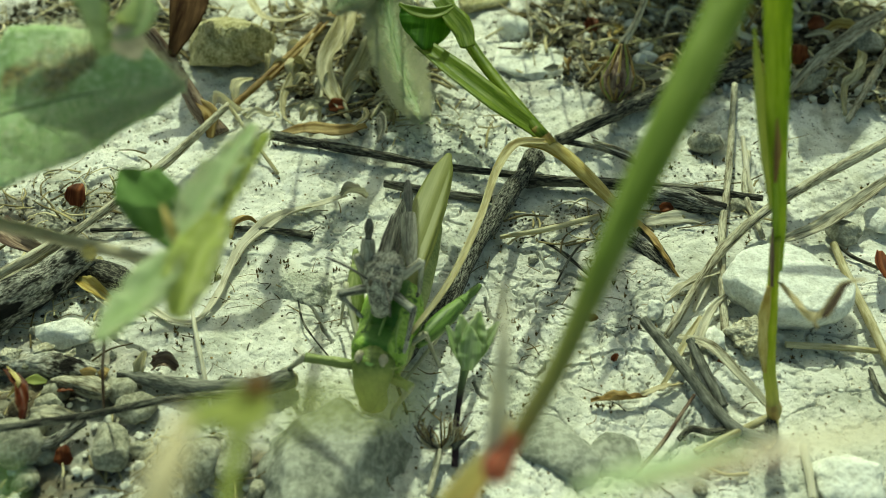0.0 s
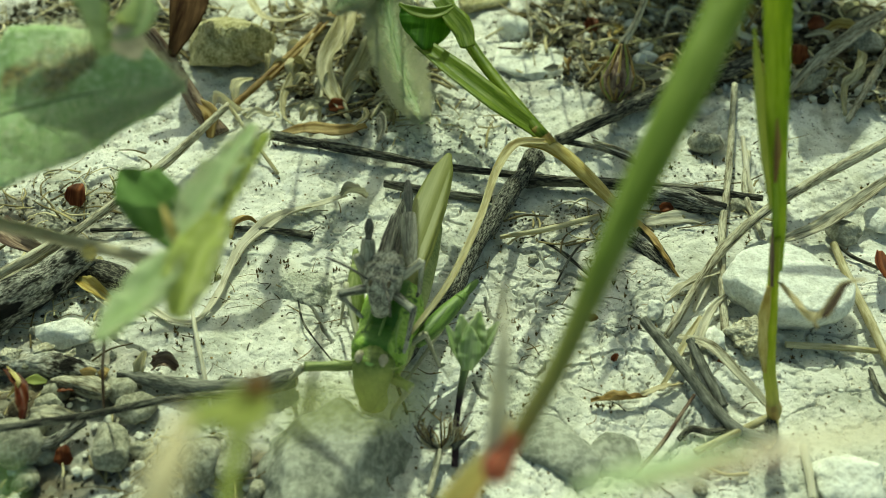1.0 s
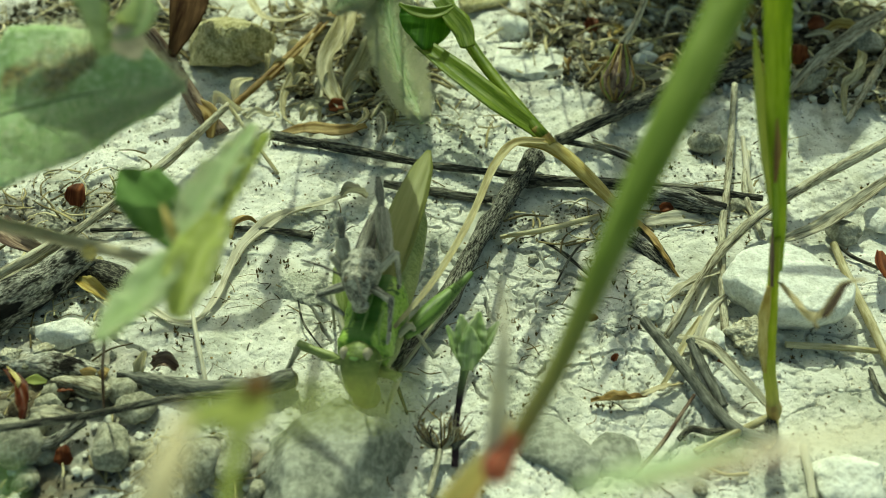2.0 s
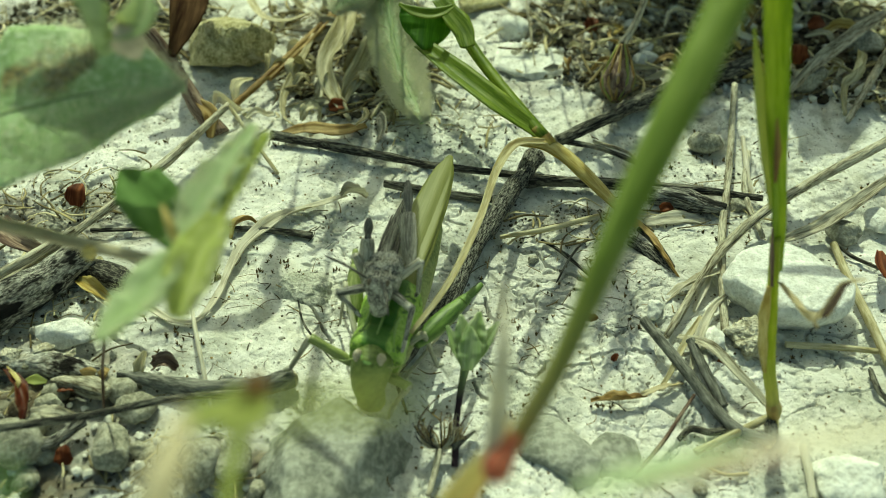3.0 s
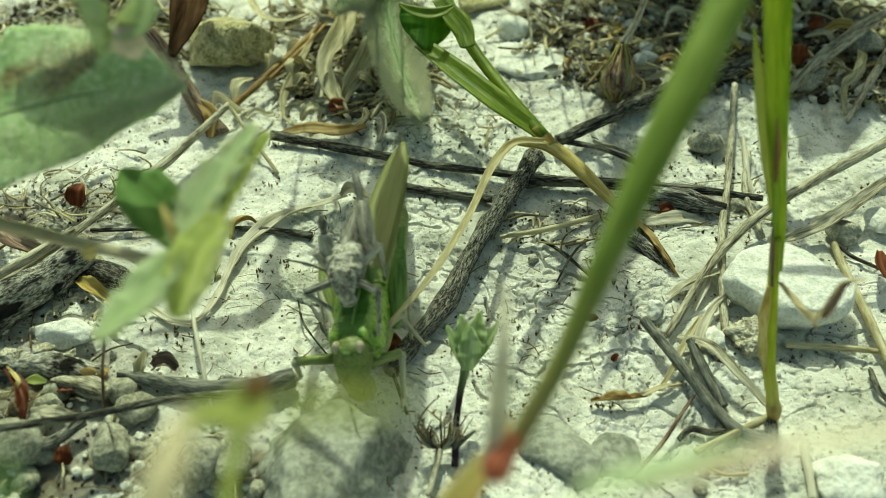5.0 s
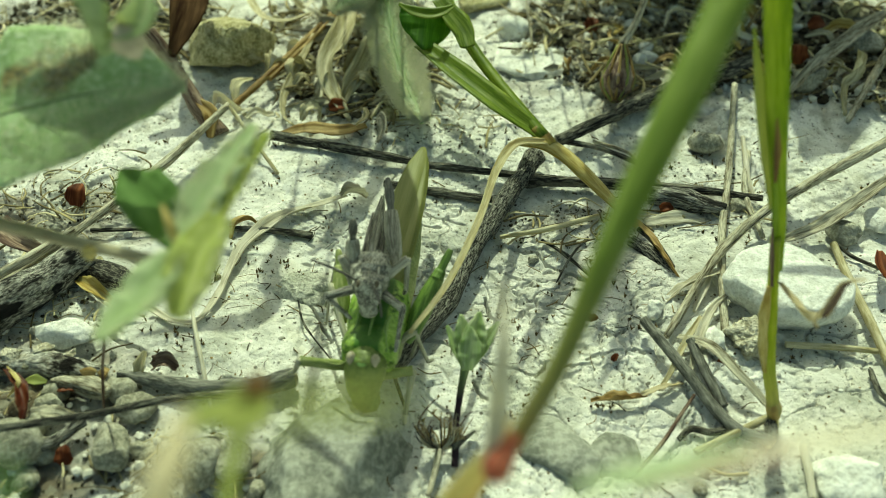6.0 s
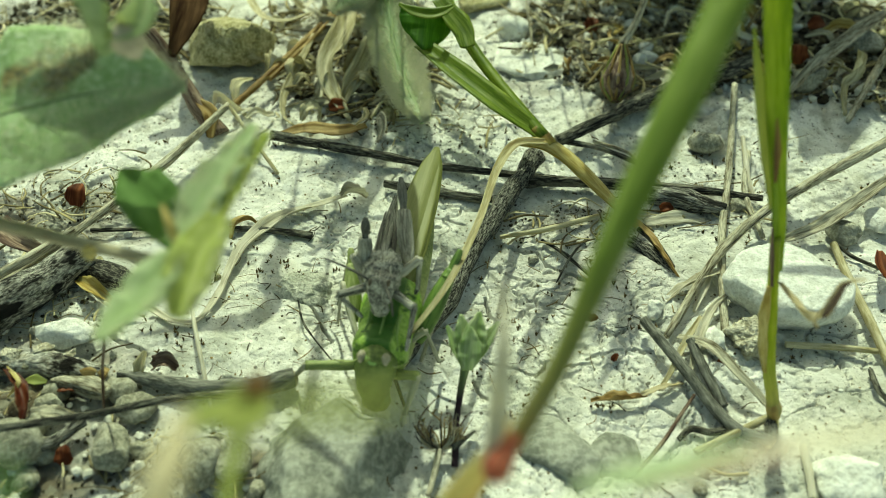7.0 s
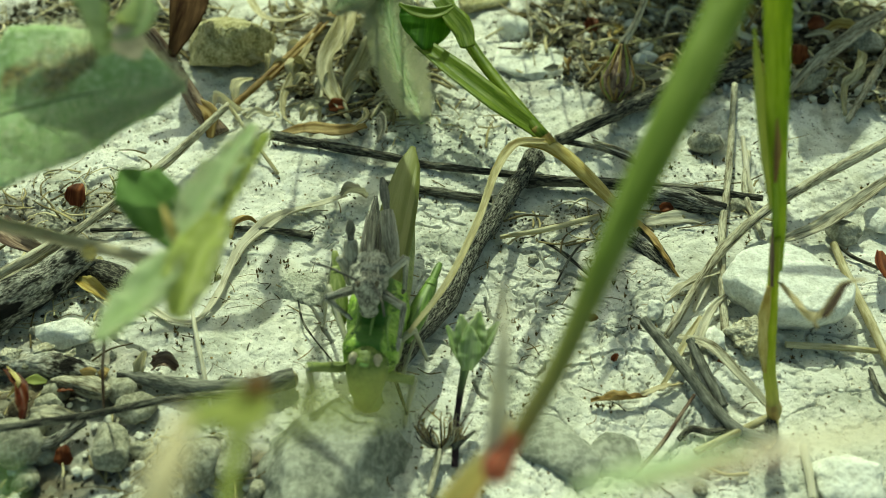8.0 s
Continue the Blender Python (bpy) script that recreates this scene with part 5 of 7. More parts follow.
dry_leaf([(-35.5, 50.7, 3.2), (-34.1, 49.1, 3.0), (-32.9, 47.5, 2.6), (-32.9, 46.3, 2.2), (-32.0, 46.2, 1.7)], [0.3, 0.9, 1.1, 1.0, 0.5, 0.2], OXBLOOD, "dark red-brown curled dry leaf", fold=0.4, curl=0.4, twist=(20, 50, -20, 60), wave=0.6, seed=64)
dry_leaf([(-35.5, 51.1, 3.1), (-34.3, 49.8, 3.3), (-34.0, 49.2, 3.2), (-34.7, 48.4, 2.6)], [0.1, 0.35, 0.4, 0.1], OCHRE, "narrow yellow dry leaf over a dark curl", fold=0.3, twist=(0, 60), seed=73)
dry_leaf([(-32.2, 50.4, 1.2), (-30.6, 50.2, 1.7), (-29.6, 50.0, 1.6)], [0.5, 1.3, 0.6], OXBLOOD, "dark red-brown leaf scrap under bark", fold=0.3, wave=0.5, seed=74)
straw([(-27.6, 48.5, 0.3), (-27.1, 48.8, 3.0), (-26.6, 49.0, 5.5), (-26.0, 49.3, 7.8), (-25.6, 49.5, 9.8)], [0.2, 0.22, 0.24, 0.22, 0.15], MAROON, "thin upright brown dry stalk", 75)
twig([(-32.2, 50.8, 1.8), (-30.6, 50.5, 2.0), (-29.2, 50.2, 1.9), (-27.4, 49.8, 1.4)], [0.15, 0.7, 0.95, 0.9, 0.65], GREYSTRAW, "torn tan bark strip beside a branch piece", 65, 0.4, flat=0.5)
twig([(-30.4, 51.7, 1.9), (-29.0, 51.5, 2.2), (-27.8, 51.2, 1.8)], [0.2, 0.6, 0.5], BROWNSTRAW, "torn tan bark strip beside a branch piece", 76, 0.4, flat=0.5)


def dead_stem():
    t = thing("dead_stem", (-25.4, 88.4, 0.1), "hairy maroon dead stem with a dark shrivelled leaf", "plant")
    stem = part("stem", tube([(-33.0, 95.2, 9.1), (-30.8, 93.7, 6.0), (-27.9, 90.6, 2.8), (-25.0, 87.5, 0.3)], [0.9, 0.9, 1.0, 1.2], 14, 40, 0.12, 5), MAROON, t)
    part("leaf", blade([(-29.9, 107.5, 10.2), (-29.3, 100.5, 9.4), (-29.7, 95.9, 8.3), (-30.4, 93.3, 7.0)], [4.0, 5.0, 3.6, 0.8], 0.3, 0.3, (0.0, -0.7, 0.6), (0, 20), 30, 0.3, 5), DEADLEAF, t, "dark brown shrivelled leaf")
    part("husk", blade([(-27.3, 90.0, 3.0), (-25.8, 88.2, 2.5), (-25.7, 86.2, 0.9)], [0.8, 1.8, 0.8], 0.2, 0.5, (0.2, -0.5, 0.8)), BROWNSTRAW, t, "torn brown husk")
    line, u = along([(-33.0, 95.2, 9.1), (-30.8, 93.7, 6.0), (-27.9, 90.6, 2.8), (-25.0, 87.5, 0.3)], 50)

    def spot(rng):
        i, a = rng.randrange(50), rng.uniform(0, 6.28)
        way = Vector((math.cos(a), math.sin(a) * 0.6, math.sin(a)))
        return Vector(line[i]) + way * 0.85, way
    part("stem_hairs", hairs(420, spot, 0.9, 0.016, 8), HAIR, stem, "fine white hairs")


dead_stem()


def seed_head():
    t = thing("seed_head", (19.7, 93.6, 1.2), "dried brown ribbed seed head on a stalk", "seed head")
    a, b = Vector((19.8, 92.4, 1.7)), Vector((20.6, 97.0, 6.3))
    body = part("calyx", tube([a, a.lerp(b, 0.3), a.lerp(b, 0.65), b], [0.5, 1.7, 1.95, 1.5, 0.75, 0.4], 18, 26, 0.06, 3), MAROON, t)
    side = Vector((1, 0, 0))
    back = (b - a).normalized().cross(side)
    for i in range(11):
        w = math.radians(i * 360 / 11)
        out = side * math.cos(w) + back * math.sin(w)
        part("rib", tube([a + out * 0.55, a.lerp(b, 0.3) + out * 1.82, a.lerp(b, 0.65) + out * 1.42, b + out * 0.5], [0.16, 0.22, 0.16, 0.1], 6, 14), BROWNSTRAW if i % 3 else YELLOWGREEN, body)
    part("stalk", tube([b, (22.4, 99.7, 7.7), (24.9, 105.8, 9.6)], [0.5, 0.4, 0.4], 8), GREYSTRAW, t)


seed_head()


def seedling_litter():
    """Brown curled leaflets round the seedling's foot."""
    rng = random.Random(77)
    t = thing("dry_rosette", (0.0, 47.4, -0.3), "curled brown leaflets round a seedling's foot", "dry plant")
    foot = Vector((-0.1, 45.2, 0.0))
    for i in range(64):
        a, n = rng.uniform(-0.9, 4.3), rng.uniform(0.7, 2.2)
        up = rng.uniform(1.2, 2.6) + 2.0 * max(0.0, rng.uniform(-0.6, 1.0)) * (1 - abs(math.cos(a)) * 0.5)
        tip = foot + Vector((math.cos(a) * n * 1.1, 0.5 + math.sin(a) * n * 0.5, up))
        mid = foot.lerp(tip, 0.45) + Vector((math.cos(a) * rng.uniform(0.1, 0.8), rng.uniform(-.3, .3), rng.uniform(-0.3, 0.2)))
        part("leaflet", blade([foot, mid, tip, tip + Vector((rng.uniform(-.5, .5), rng.uniform(-.3, .2), rng.uniform(-0.4, 0.3)))], [0.07, rng.uniform(0.10, 0.24), 0.12, 0.03], 0.05, 0.3, (0.2, -0.5, 0.8), (0, rng.uniform(-90, 90)), 14), (BROWNSTRAW, MAROON, GREYSTRAW, PAPERY, DARKTWIG)[i % 5], t)
    part("leaflet", blade([foot, (-0.9, 45.5, 0.5), (-1.7, 45.8, 1.3), (-2.2, 46.0, 2.1)], [0.2, 0.42, 0.34, 0.08], 0.06, 0.3, (0.2, -0.5, 0.8)), PAPERY, t, "curled tan leaflet")
    part("leaflet", tube([(-2.0, 46.0, 1.9), (-1.7, 46.2, 2.9), (-1.0, 46.4, 4.1), (-0.3, 46.5, 4.9)], [0.06, 0.07, 0.06, 0.03], 6), MAROON, t, "thin arched leaf rib")
    part("root", tube([(-0.3, 45.0, 0.2), (-0.5, 43.6, 0.2), (-1.1, 40.9, 0.1)], [0.3, 0.26, 0.2], 8), GREYSTRAW, t)
    part("root", tube([(0.8, 44.9, 0.6), (1.6, 45.3, 1.2), (2.5, 45.6, 1.9)], [0.28, 0.22, 0.08], 8, 20, 0.2), DARKTWIG, t)


seedling_litter()


def veil_leaves():
    """Young leaves on a thin stem, close before the lens."""
    t = thing("young_shoot", (-14.2, 33.3, 6.2), "pale young shoot with soft green leaves", "plant")
    part("stem", tube([(-6.3, 14.2, 37.3), (-6.4, 16.6, 37.7), (-6.2, 18.4, 38.1)], [0.25, 0.23, 0.20], 10), YELLOWGREEN, t)
    leaf = part("leaf", blade([(-6.8, 18.1, 38.0), (-6.2, 18.8, 38.1), (-5.6, 19.5, 38.5)], [0.33, 1.48, 1.56, 0.16], 0.2, 0.3), YELLOWGREEN, t)
    part("leaf_tip", blade([(-5.9, 19.2, 38.4), (-5.9, 19.6, 38.6), (-6.0, 20.0, 38.8)], [0.74, 0.66, 0.08], 0.22, 0.3), TIP, leaf, "rust-brown withered leaf tip")
    part("leaf", blade([(-2.7, 8.3, 51.0), (-2.0, 8.6, 51.2), (-1.1, 8.4, 51.5), (-0.4, 8.4, 51.7)], [0.12, 0.36, 0.32, 0.10], 0.06, 0.2), YELLOWGREEN, t)


veil_leaves()


def shade_tuft():
    """An added tuft of grass, unseen above the view; its arching leaves throw dappled shade over the mud."""
    rng = random.Random(5)
    t = thing("unseen_shade_grass", (40, 128, 0), "unseen arching grass leaves added to shade the ground", "grass")
    for i in range(6):
        x, y = 30 + 4.0 * i + rng.uniform(-1.2, 1.2), 127 + rng.uniform(-1, 6)
        h = rng.uniform(38, 62)
        part("leaf", blade([(x, y, 0), (x + rng.uniform(-3, 3), y + rng.uniform(0, 3), h * 0.6), (x + rng.uniform(-8, 8), y + rng.uniform(0, 5), h)], [3.0, 5.0, 4.2, 0.4], 0.2, 0.2, (0.2, -1, 0.1)), GRASS, t)
    toward = (-math.sin(-st) * math.cos(sh) / math.sin(sh), math.cos(st) * math.cos(sh) / math.sin(sh))
    # unseen leaves, each set sunward of the ground spot it is to shade
    for (gx, gy, _), h, wide, lean in (((30.1, 85.9, 0.3), 46, 7.0, 3), ((41.7, 86.7, 0.9), 44, 7.5, 4), ((46.6, 92.2, 1.0), 38, 6.0, 2), ((23.5, 94.5, 0.4), 36, 6.0, 3), ((35.0, 97.0, 0.4), 40, 6.0, -2)):
        x, y = gx + toward[0] * h, gy + toward[1] * h
        part("leaf", blade([(x + lean * 1.5, 130, 0), (x + lean, 122 if y < 110 else 128, h * 0.75), (x, y + 9, h + 3), (x, y, h), (x - lean * 0.6, y - 9, h - 6)], [3.0, wide * 0.8, wide, wide, wide * 0.8, 0.5], 0.2, 0.12, (0.1, 0.3, 1.0), (0,), 40), GRASS, t)
    for (gx, gy, _), h, wide in (((16.6, 67.0, 0.6), 48, 6.0), ((14.6, 60.5, 0.3), 56, 2.5)):
        x, y = gx + toward[0] * h, gy + toward[1] * h
        part("leaf", blade([(x + 9, 128, 0), (x + 6, 119, h * 0.7), (x + 2, y + 12, h + 3), (x + 0.5, y + 5, h + 1.5), (x, y, h), (x - 1, y - 6, h - 3)], [0.5, 0.5, 0.5, 0.6, 0.8, wide, wide, wide * 0.8, 0.4], 0.2, 0.12, (0.1, 0.3, 1.0), (0,), 40), GRASS, t)


shade_tuft()


# where each unseen bowed leaf's shade is to fall, its height and width
SHADE_BOWS = [([(-10.0, 82.4), (-12.2, 80.8), (-15.2, 79.3)], 38, 3.2),
        ([(-7.4, 78.8), (-10.3, 74.1), (-11.4, 69.8), (-13.0, 67.2)], 40, 1.9),
        ([(12.2, 66.6), (9.1, 61.2), (7.0, 56.4), (5.6, 53.4)], 42, 1.6),
        ([(-16.2, 65.0), (-15.4, 60.7), (-16.8, 58.3), (-21.6, 56.9), (-26.7, 55.2)], 40, 1.8),
        ([(18.5, 69.0), (14.6, 64.2), (12.6, 59.8)], 40, 3.0),
        ([(48.0, 95.0), (44.0, 88.0), (39.0, 82.0)], 42, 5.0),
        ([(16.6, 58.9), (15.1, 55.7), (13.0, 51.9)], 44, 2.2),
        ([(-3.8, 49.0), (-3.7, 44.5), (-4.1, 38.0)], 40, 4.0),
        ([(-11.6, 43.4), (-9.4, 40.4), (-5.9, 36.8), (-4.8, 34.8)], 40, 1.1),
        ([(36.7, 59.4), (35.0, 59.0), (32.9, 58.5), (30.5, 58.2), (28.7, 57.8)], 40, 1.7)]


def shade_band_tuft():
    """Slender added grass, out of view; its bowed leaves are shaped to throw soft bands of shade."""
    t = thing("unseen_shade_grass", (-6, 140, 0), "unseen bowed grass leaves added to cast bands of shade", "grass")
    toward = (math.sin(st) * math.cos(sh) / math.sin(sh), math.cos(st) * math.cos(sh) / math.sin(sh))
    for bow, h, wide in SHADE_BOWS:
        path = [(x + toward[0] * h, y + toward[1] * h, h) for x, y in bow]
        x, y, z = path[0]
        rise = [(x * 0.7 - 1.8, max(142, y + 14), 0), (x * 0.85 - 0.9, max(138, y + 10), h * 0.6), (x * 0.95, y + 7, h * 0.97)]
        part("leaf", blade(rise + path, [0.3] * 9 + [wide] * 3 + [0.3], 0.2, 0.1, (0.1, 0.2, 1.0), (0,), 50), GRASS, t)


shade_band_tuft()

# ---- loose litter on the ground ----
def bit_shapes(count, level, seed):
    return [stone_geo((0, 0, 0), (1, 1, 1), seed + i, 0, 9, 0.12, level) for i in range(count)]


def scattered(shapes, spots, seed, squash=(0.5, 0.9), sink=0.35):
    """Copies of the shapes at (x, y, size), turned at random and sunk a little into the ground; one mesh."""
    rng = np.random.RandomState(seed)
    verts, faces, k = [], [], 0
    ready = [(np.array(v), np.array(f)) for v, f in shapes]
    xs, ys = np.array([q[0] for q in spots]), np.array([q[1] for q in spots])
    zs = ground(xs, ys)
    for (x, y, r, *lift), z in zip(spots, zs):
        v, f = ready[rng.randint(len(ready))]
        a = rng.uniform(0, 6.283)
        sx, sy, sz = r * rng.uniform(0.7, 1.3), r * rng.uniform(0.7, 1.1), r * rng.uniform(*squash)
        q = v * (sx, sy, sz)
        q = np.stack([q[:, 0] * math.cos(a) - q[:, 1] * math.sin(a), q[:, 0] * math.sin(a) + q[:, 1] * math.cos(a), q[:, 2]], 1)
        verts.append(q + (x, y, z + sz * (1 - 2 * sink) + (lift[0] if lift else 0)))
        faces.append(f + k)
        k += len(v)
    return np.concatenate(verts).tolist(), np.concatenate(faces).tolist()


def fibre_bundle(count, patches, length, thick, seed, lift=1.2):
    rng = random.Random(seed)
    out = []
    for _ in range(count):
        x, y = in_patch(rng, rng.choice(patches))
        a, n = rng.uniform(0, 3.1416), rng.uniform(*length)
        bend = rng.gauss(0, 0.22) * n
        z = float(broad(x, y)) + 0.3
        h0, h1, h2 = (rng.uniform(0.1, lift) for _ in range(3))
        dx, dy = math.cos(a) * n / 2, math.sin(a) * n / 2
        pts = [(x - dx, y - dy, z + h0), (x - dy * bend / n, y + dx * bend / n, z + max(h1, (h0 + h2) / 2)), (x + dx, y + dy, z + h2)]
        r = rng.uniform(*thick)
        out.append(tube(pts, [r, r, r * 0.6], 6, 10, flat=rng.uniform(0.3, 1.0)))
    return joined(*out)


DARK_PATCHES = [(25.0, 108.2, 17, 14), (48.5, 107.6, 18, 15), (-9.5, 99.5, 9, 9), (-12.2, 113.0, 12, 9), (-31.5, 50.2, 10, 5), (-36.7, 59.2, 7, 4), (-29.6, 43.8, 11, 4), (-19.9, 43.0, 7, 3), (-45.0, 112.0, 16, 12)]
SIDE_PATCHES = [(-41.2, 73.2, 9, 5), (26.5, 76.2, 9, 6), (12.7, 72.0, 7, 3), (-37.2, 77.3, 9, 5), (1.0, 89.3, 12, 5)]
VIEW = (0, 78, 52, 42)


def loose_bits():
    rng = random.Random(11)
    rough_bits, round_bits = bit_shapes(8, 1, 300), bit_shapes(8, 2, 320)
    dark = [(*in_patch(rng, rng.choice(DARK_PATCHES[:2] * 3 + DARK_PATCHES[2:3] + DARK_PATCHES[8:] * 2)), 0.16 + 0.55 * rng.random() ** 2.5, rng.random() * 0.4) for _ in range(5200)]
    dark += [(*in_patch(rng, rng.choice(SIDE_PATCHES)), 0.06 + 0.16 * rng.random() ** 2) for _ in range(900)]
    dark += [(*in_patch(rng, rng.choice(DARK_PATCHES[4:8])), 0.05 + 0.2 * rng.random() ** 3) for _ in range(900)]
    tagged(solo("dark_crumbs", scattered(rough_bits, dark, 1), CRUMBS_DARK, "dark crumbs of soil and rotted litter", "litter", kind="stuff", smooth=False))
    pale = [(*in_patch(rng, VIEW), 0.035 + 0.22 * rng.random() ** 5) for _ in range(4200)]
    pale += [(*in_patch(rng, rng.choice(DARK_PATCHES)), 0.15 + 0.6 * rng.random() ** 2.5, 0.3) for _ in range(380)]
    pale += [(*in_patch(rng, rng.choice(SIDE_PATCHES)), 0.08 + 0.22 * rng.random() ** 2, 0.0) for _ in range(500)]
    tagged(solo("pale_crumbs", scattered(round_bits[:2] + rough_bits, pale, 2, (0.35, 0.8), 0.42), CRUMBS_PALE, "crumbs of dried chalky mud", "litter", kind="stuff", smooth=False))
    specks = [(*in_patch(rng, VIEW), 0.03 + 0.13 * rng.random() ** 3) for _ in range(6500)]
    tagged(solo("dark_specks", scattered(rough_bits, specks, 3, (0.3, 0.6), 0.3), MOSS, "tiny dark specks of dry moss", "litter", kind="stuff", smooth=False))
    tagged(solo("dry_fibres", joined(fibre_bundle(480, DARK_PATCHES[:4] + DARK_PATCHES[8:], (1.8, 9), (0.06, 0.24), 4, 2.0), fibre_bundle(70, DARK_PATCHES[4:8], (1.2, 5), (0.04, 0.1), 6, 0.8)), FIBRES, "tangled bits of dry grass and stalk", "litter", kind="stuff"))
    tagged(solo("fine_fibres", fibre_bundle(170, SIDE_PATCHES + [VIEW], (1.0, 5), (0.05, 0.14), 5, 0.6), FIBRES, "thin bits of dry root and grass", "litter", kind="stuff"))
    tagged(solo("rootlets", fibre_bundle(260, [VIEW, (0, 62, 26, 16)], (0.5, 2.4), (0.025, 0.06), 8, 0.35), MOSS, "tiny dark rootlets lying on the mud", "litter", kind="stuff"))


def moss_tufts():
    """Tiny dry moss shoots in loose groups."""
    rng = random.Random(21)
    thick_spots = ((-15.4, 67.1), (-10.5, 67.0), (-16.8, 65.7), (-19.4, 68.2), (-21.4, 65.8), (-25.3, 62.3), (-12.1, 66.6), (12.4, 74.1), (17.1, 70.7), (-21.8, 56.4), (-0.8, 74.1), (-9.4, 66.6), (-26.6, 57.0), (9.2, 62.7), (16.3, 57.0), (4.1, 65.8), (-5.9, 86.9), (-13.6, 81.7), (25.7, 69.0), (31.0, 54.4), (6.0, 60.4), (-17.0, 66.6))
    homes = [in_patch(rng, VIEW) for _ in range(60)] + [(x + rng.gauss(0, 0.9), y + rng.gauss(0, 0.9)) for x, y in thick_spots]
    out = []
    for hx, hy in homes:
        for _ in range(rng.randint(2, 7)):
            x, y = hx + rng.gauss(0, 1.0), hy + rng.gauss(0, 0.7)
            z = float(ground(x, y)) - 0.05
            for _ in range(rng.randint(3, 6)):
                d = (rng.gauss(0, 0.11), rng.gauss(0, 0.11), rng.uniform(0.12, 0.55))
                out.append(tube([(x, y, z), (x + d[0] * 0.4, y + d[1] * 0.4, z + d[2] * 0.6), (x + d[0], y + d[1], z + d[2])], [0.05, 0.06, 0.03], 5, 5))
    tagged(solo("moss", joined(*out), MOSS, "tiny dry brown moss shoots on the mud", "moss", kind="stuff"))


PEBBLE_LABELS = ["small pale pebble lying on the mud", "small grey pebble lying on the mud", "small ochre pebble lying on the mud"]


def pebbles():
    rng = random.Random(31)
    shapes = [mesh_of("pebble", stone_geo((0, 0, 0), (1.0, 0.85, 0.7), 400 + i, 0, 12, 0.06, 3), (CHALK, LIMESTONE, YELLOWSTONE)[i % 3]) for i in range(9)]
    zones = [(DARK_PATCHES[0], 70), (DARK_PATCHES[1], 64), (DARK_PATCHES[3], 14), (DARK_PATCHES[2], 12), (DARK_PATCHES[4], 6), (DARK_PATCHES[6], 8), (DARK_PATCHES[7], 5), (SIDE_PATCHES[1], 4), (SIDE_PATCHES[4], 1), (VIEW, 22)]
    for patch, count in zones:
        for _ in range(count):
            x, y = in_patch(rng, patch)
            r = rng.uniform(0.35, 0.7) if patch is VIEW else rng.uniform(0.5, 1.5)
            i = rng.choice((1, 4, 7) if patch in DARK_PATCHES[4:8] else (0, 0, 3, 6, 1, 4, 7, 2, 5))
            ob = new("pebble", shapes[i])
            ob.matrix_basis = pose(x / 1000, y / 1000, (float(ground(x, y)) + 0.35 * r) / 1000, rng.uniform(-20, 20), rng.uniform(-20, 20), rng.uniform(0, 360)) @ Matrix.Scale(r, 4)
            tagged(ob, PEBBLE_LABELS[i % 3], "pebble", "scattered pebbles")


loose_bits()
moss_tufts()
pebbles()


# ---- the grasshoppers; built facing -y, feet at z = 0, mm ----
def insect_skin(name, dark, mid, light, scale=1.0, **k):
    return grainy(name, dark, mid, light, 1.4 * scale, 0.28 * scale, 0.5, 0.6, 0.05, gloss=0.45, **k)


def banded_green():
    """Dark green along the middle of the back, its colour deepened for the male's shade; bright yellow-green on both
    flanks.
    """
    m = insect_skin("female_green_banded", (0.15, 0.28, 0.03), (0.30, 0.47, 0.06), (0.44, 0.58, 0.15), spots=(0.07, 0.14, 0.02), spot_mm=0.8, spot_cut=0.58)
    t = m.node_tree
    n, l, p = t.nodes, t.links, t.nodes["Principled BSDF"]
    own = p.inputs["Base Color"].links[0].from_socket
    place = n.new("ShaderNodeTexCoord").outputs["Object"]
    x = n.new("ShaderNodeSeparateXYZ")
    l.new(place, x.inputs[0])
    off = n.new("ShaderNodeMath")
    off.operation = "ABSOLUTE"
    l.new(x.outputs["X"], off.inputs[0])
    waver = n.new("ShaderNodeMath")
    waver.operation = "MULTIPLY_ADD"
    l.new(noise_node(t, place, 1.4, 3), waver.inputs[0])
    waver.inputs[1].default_value = 0.0008
    l.new(off.outputs["Value"], waver.inputs[2])
    band = n.new("ShaderNodeMapRange")
    band.inputs["From Min"].default_value, band.inputs["From Max"].default_value = 0.00128, 0.00156
    l.new(waver.outputs["Value"], band.inputs["Value"])
    small = noise_node(t, place, 0.3, 4, 0.65)
    # the band's green is darkened to hold shade from the male above
    l.new(mixed(t, band.outputs["Result"], mixed(t, small, (0.032, 0.10, 0.009), (0.10, 0.225, 0.024)), own), p.inputs["Base Color"])
    return m


F_BANDED = banded_green()
F_FACE = insect_skin("female_face", (0.07, 0.105, 0.018), (0.13, 0.185, 0.034), (0.21, 0.26, 0.07))
F_CROWN = insect_skin("female_crown", (0.15, 0.29, 0.06), (0.24, 0.41, 0.10), (0.34, 0.50, 0.18))
F_WING = insect_skin("female_wing", (0.165, 0.185, 0.042), (0.20, 0.218, 0.055), (0.24, 0.255, 0.08), 1.2, thin=0.25)
F_THIGH = insect_skin("female_thigh", (0.045, 0.09, 0.018), (0.115, 0.20, 0.036), (0.21, 0.32, 0.075))
F_LEG = insect_skin("female_leg", (0.16, 0.21, 0.06), (0.27, 0.32, 0.10), (0.38, 0.42, 0.18))
F_SHANK = insect_skin("female_shank", (0.24, 0.24, 0.17), (0.40, 0.39, 0.29), (0.54, 0.53, 0.42))
F_KEEL = insect_skin("pale_keel", (0.16, 0.27, 0.05), (0.23, 0.36, 0.08), (0.33, 0.44, 0.14))
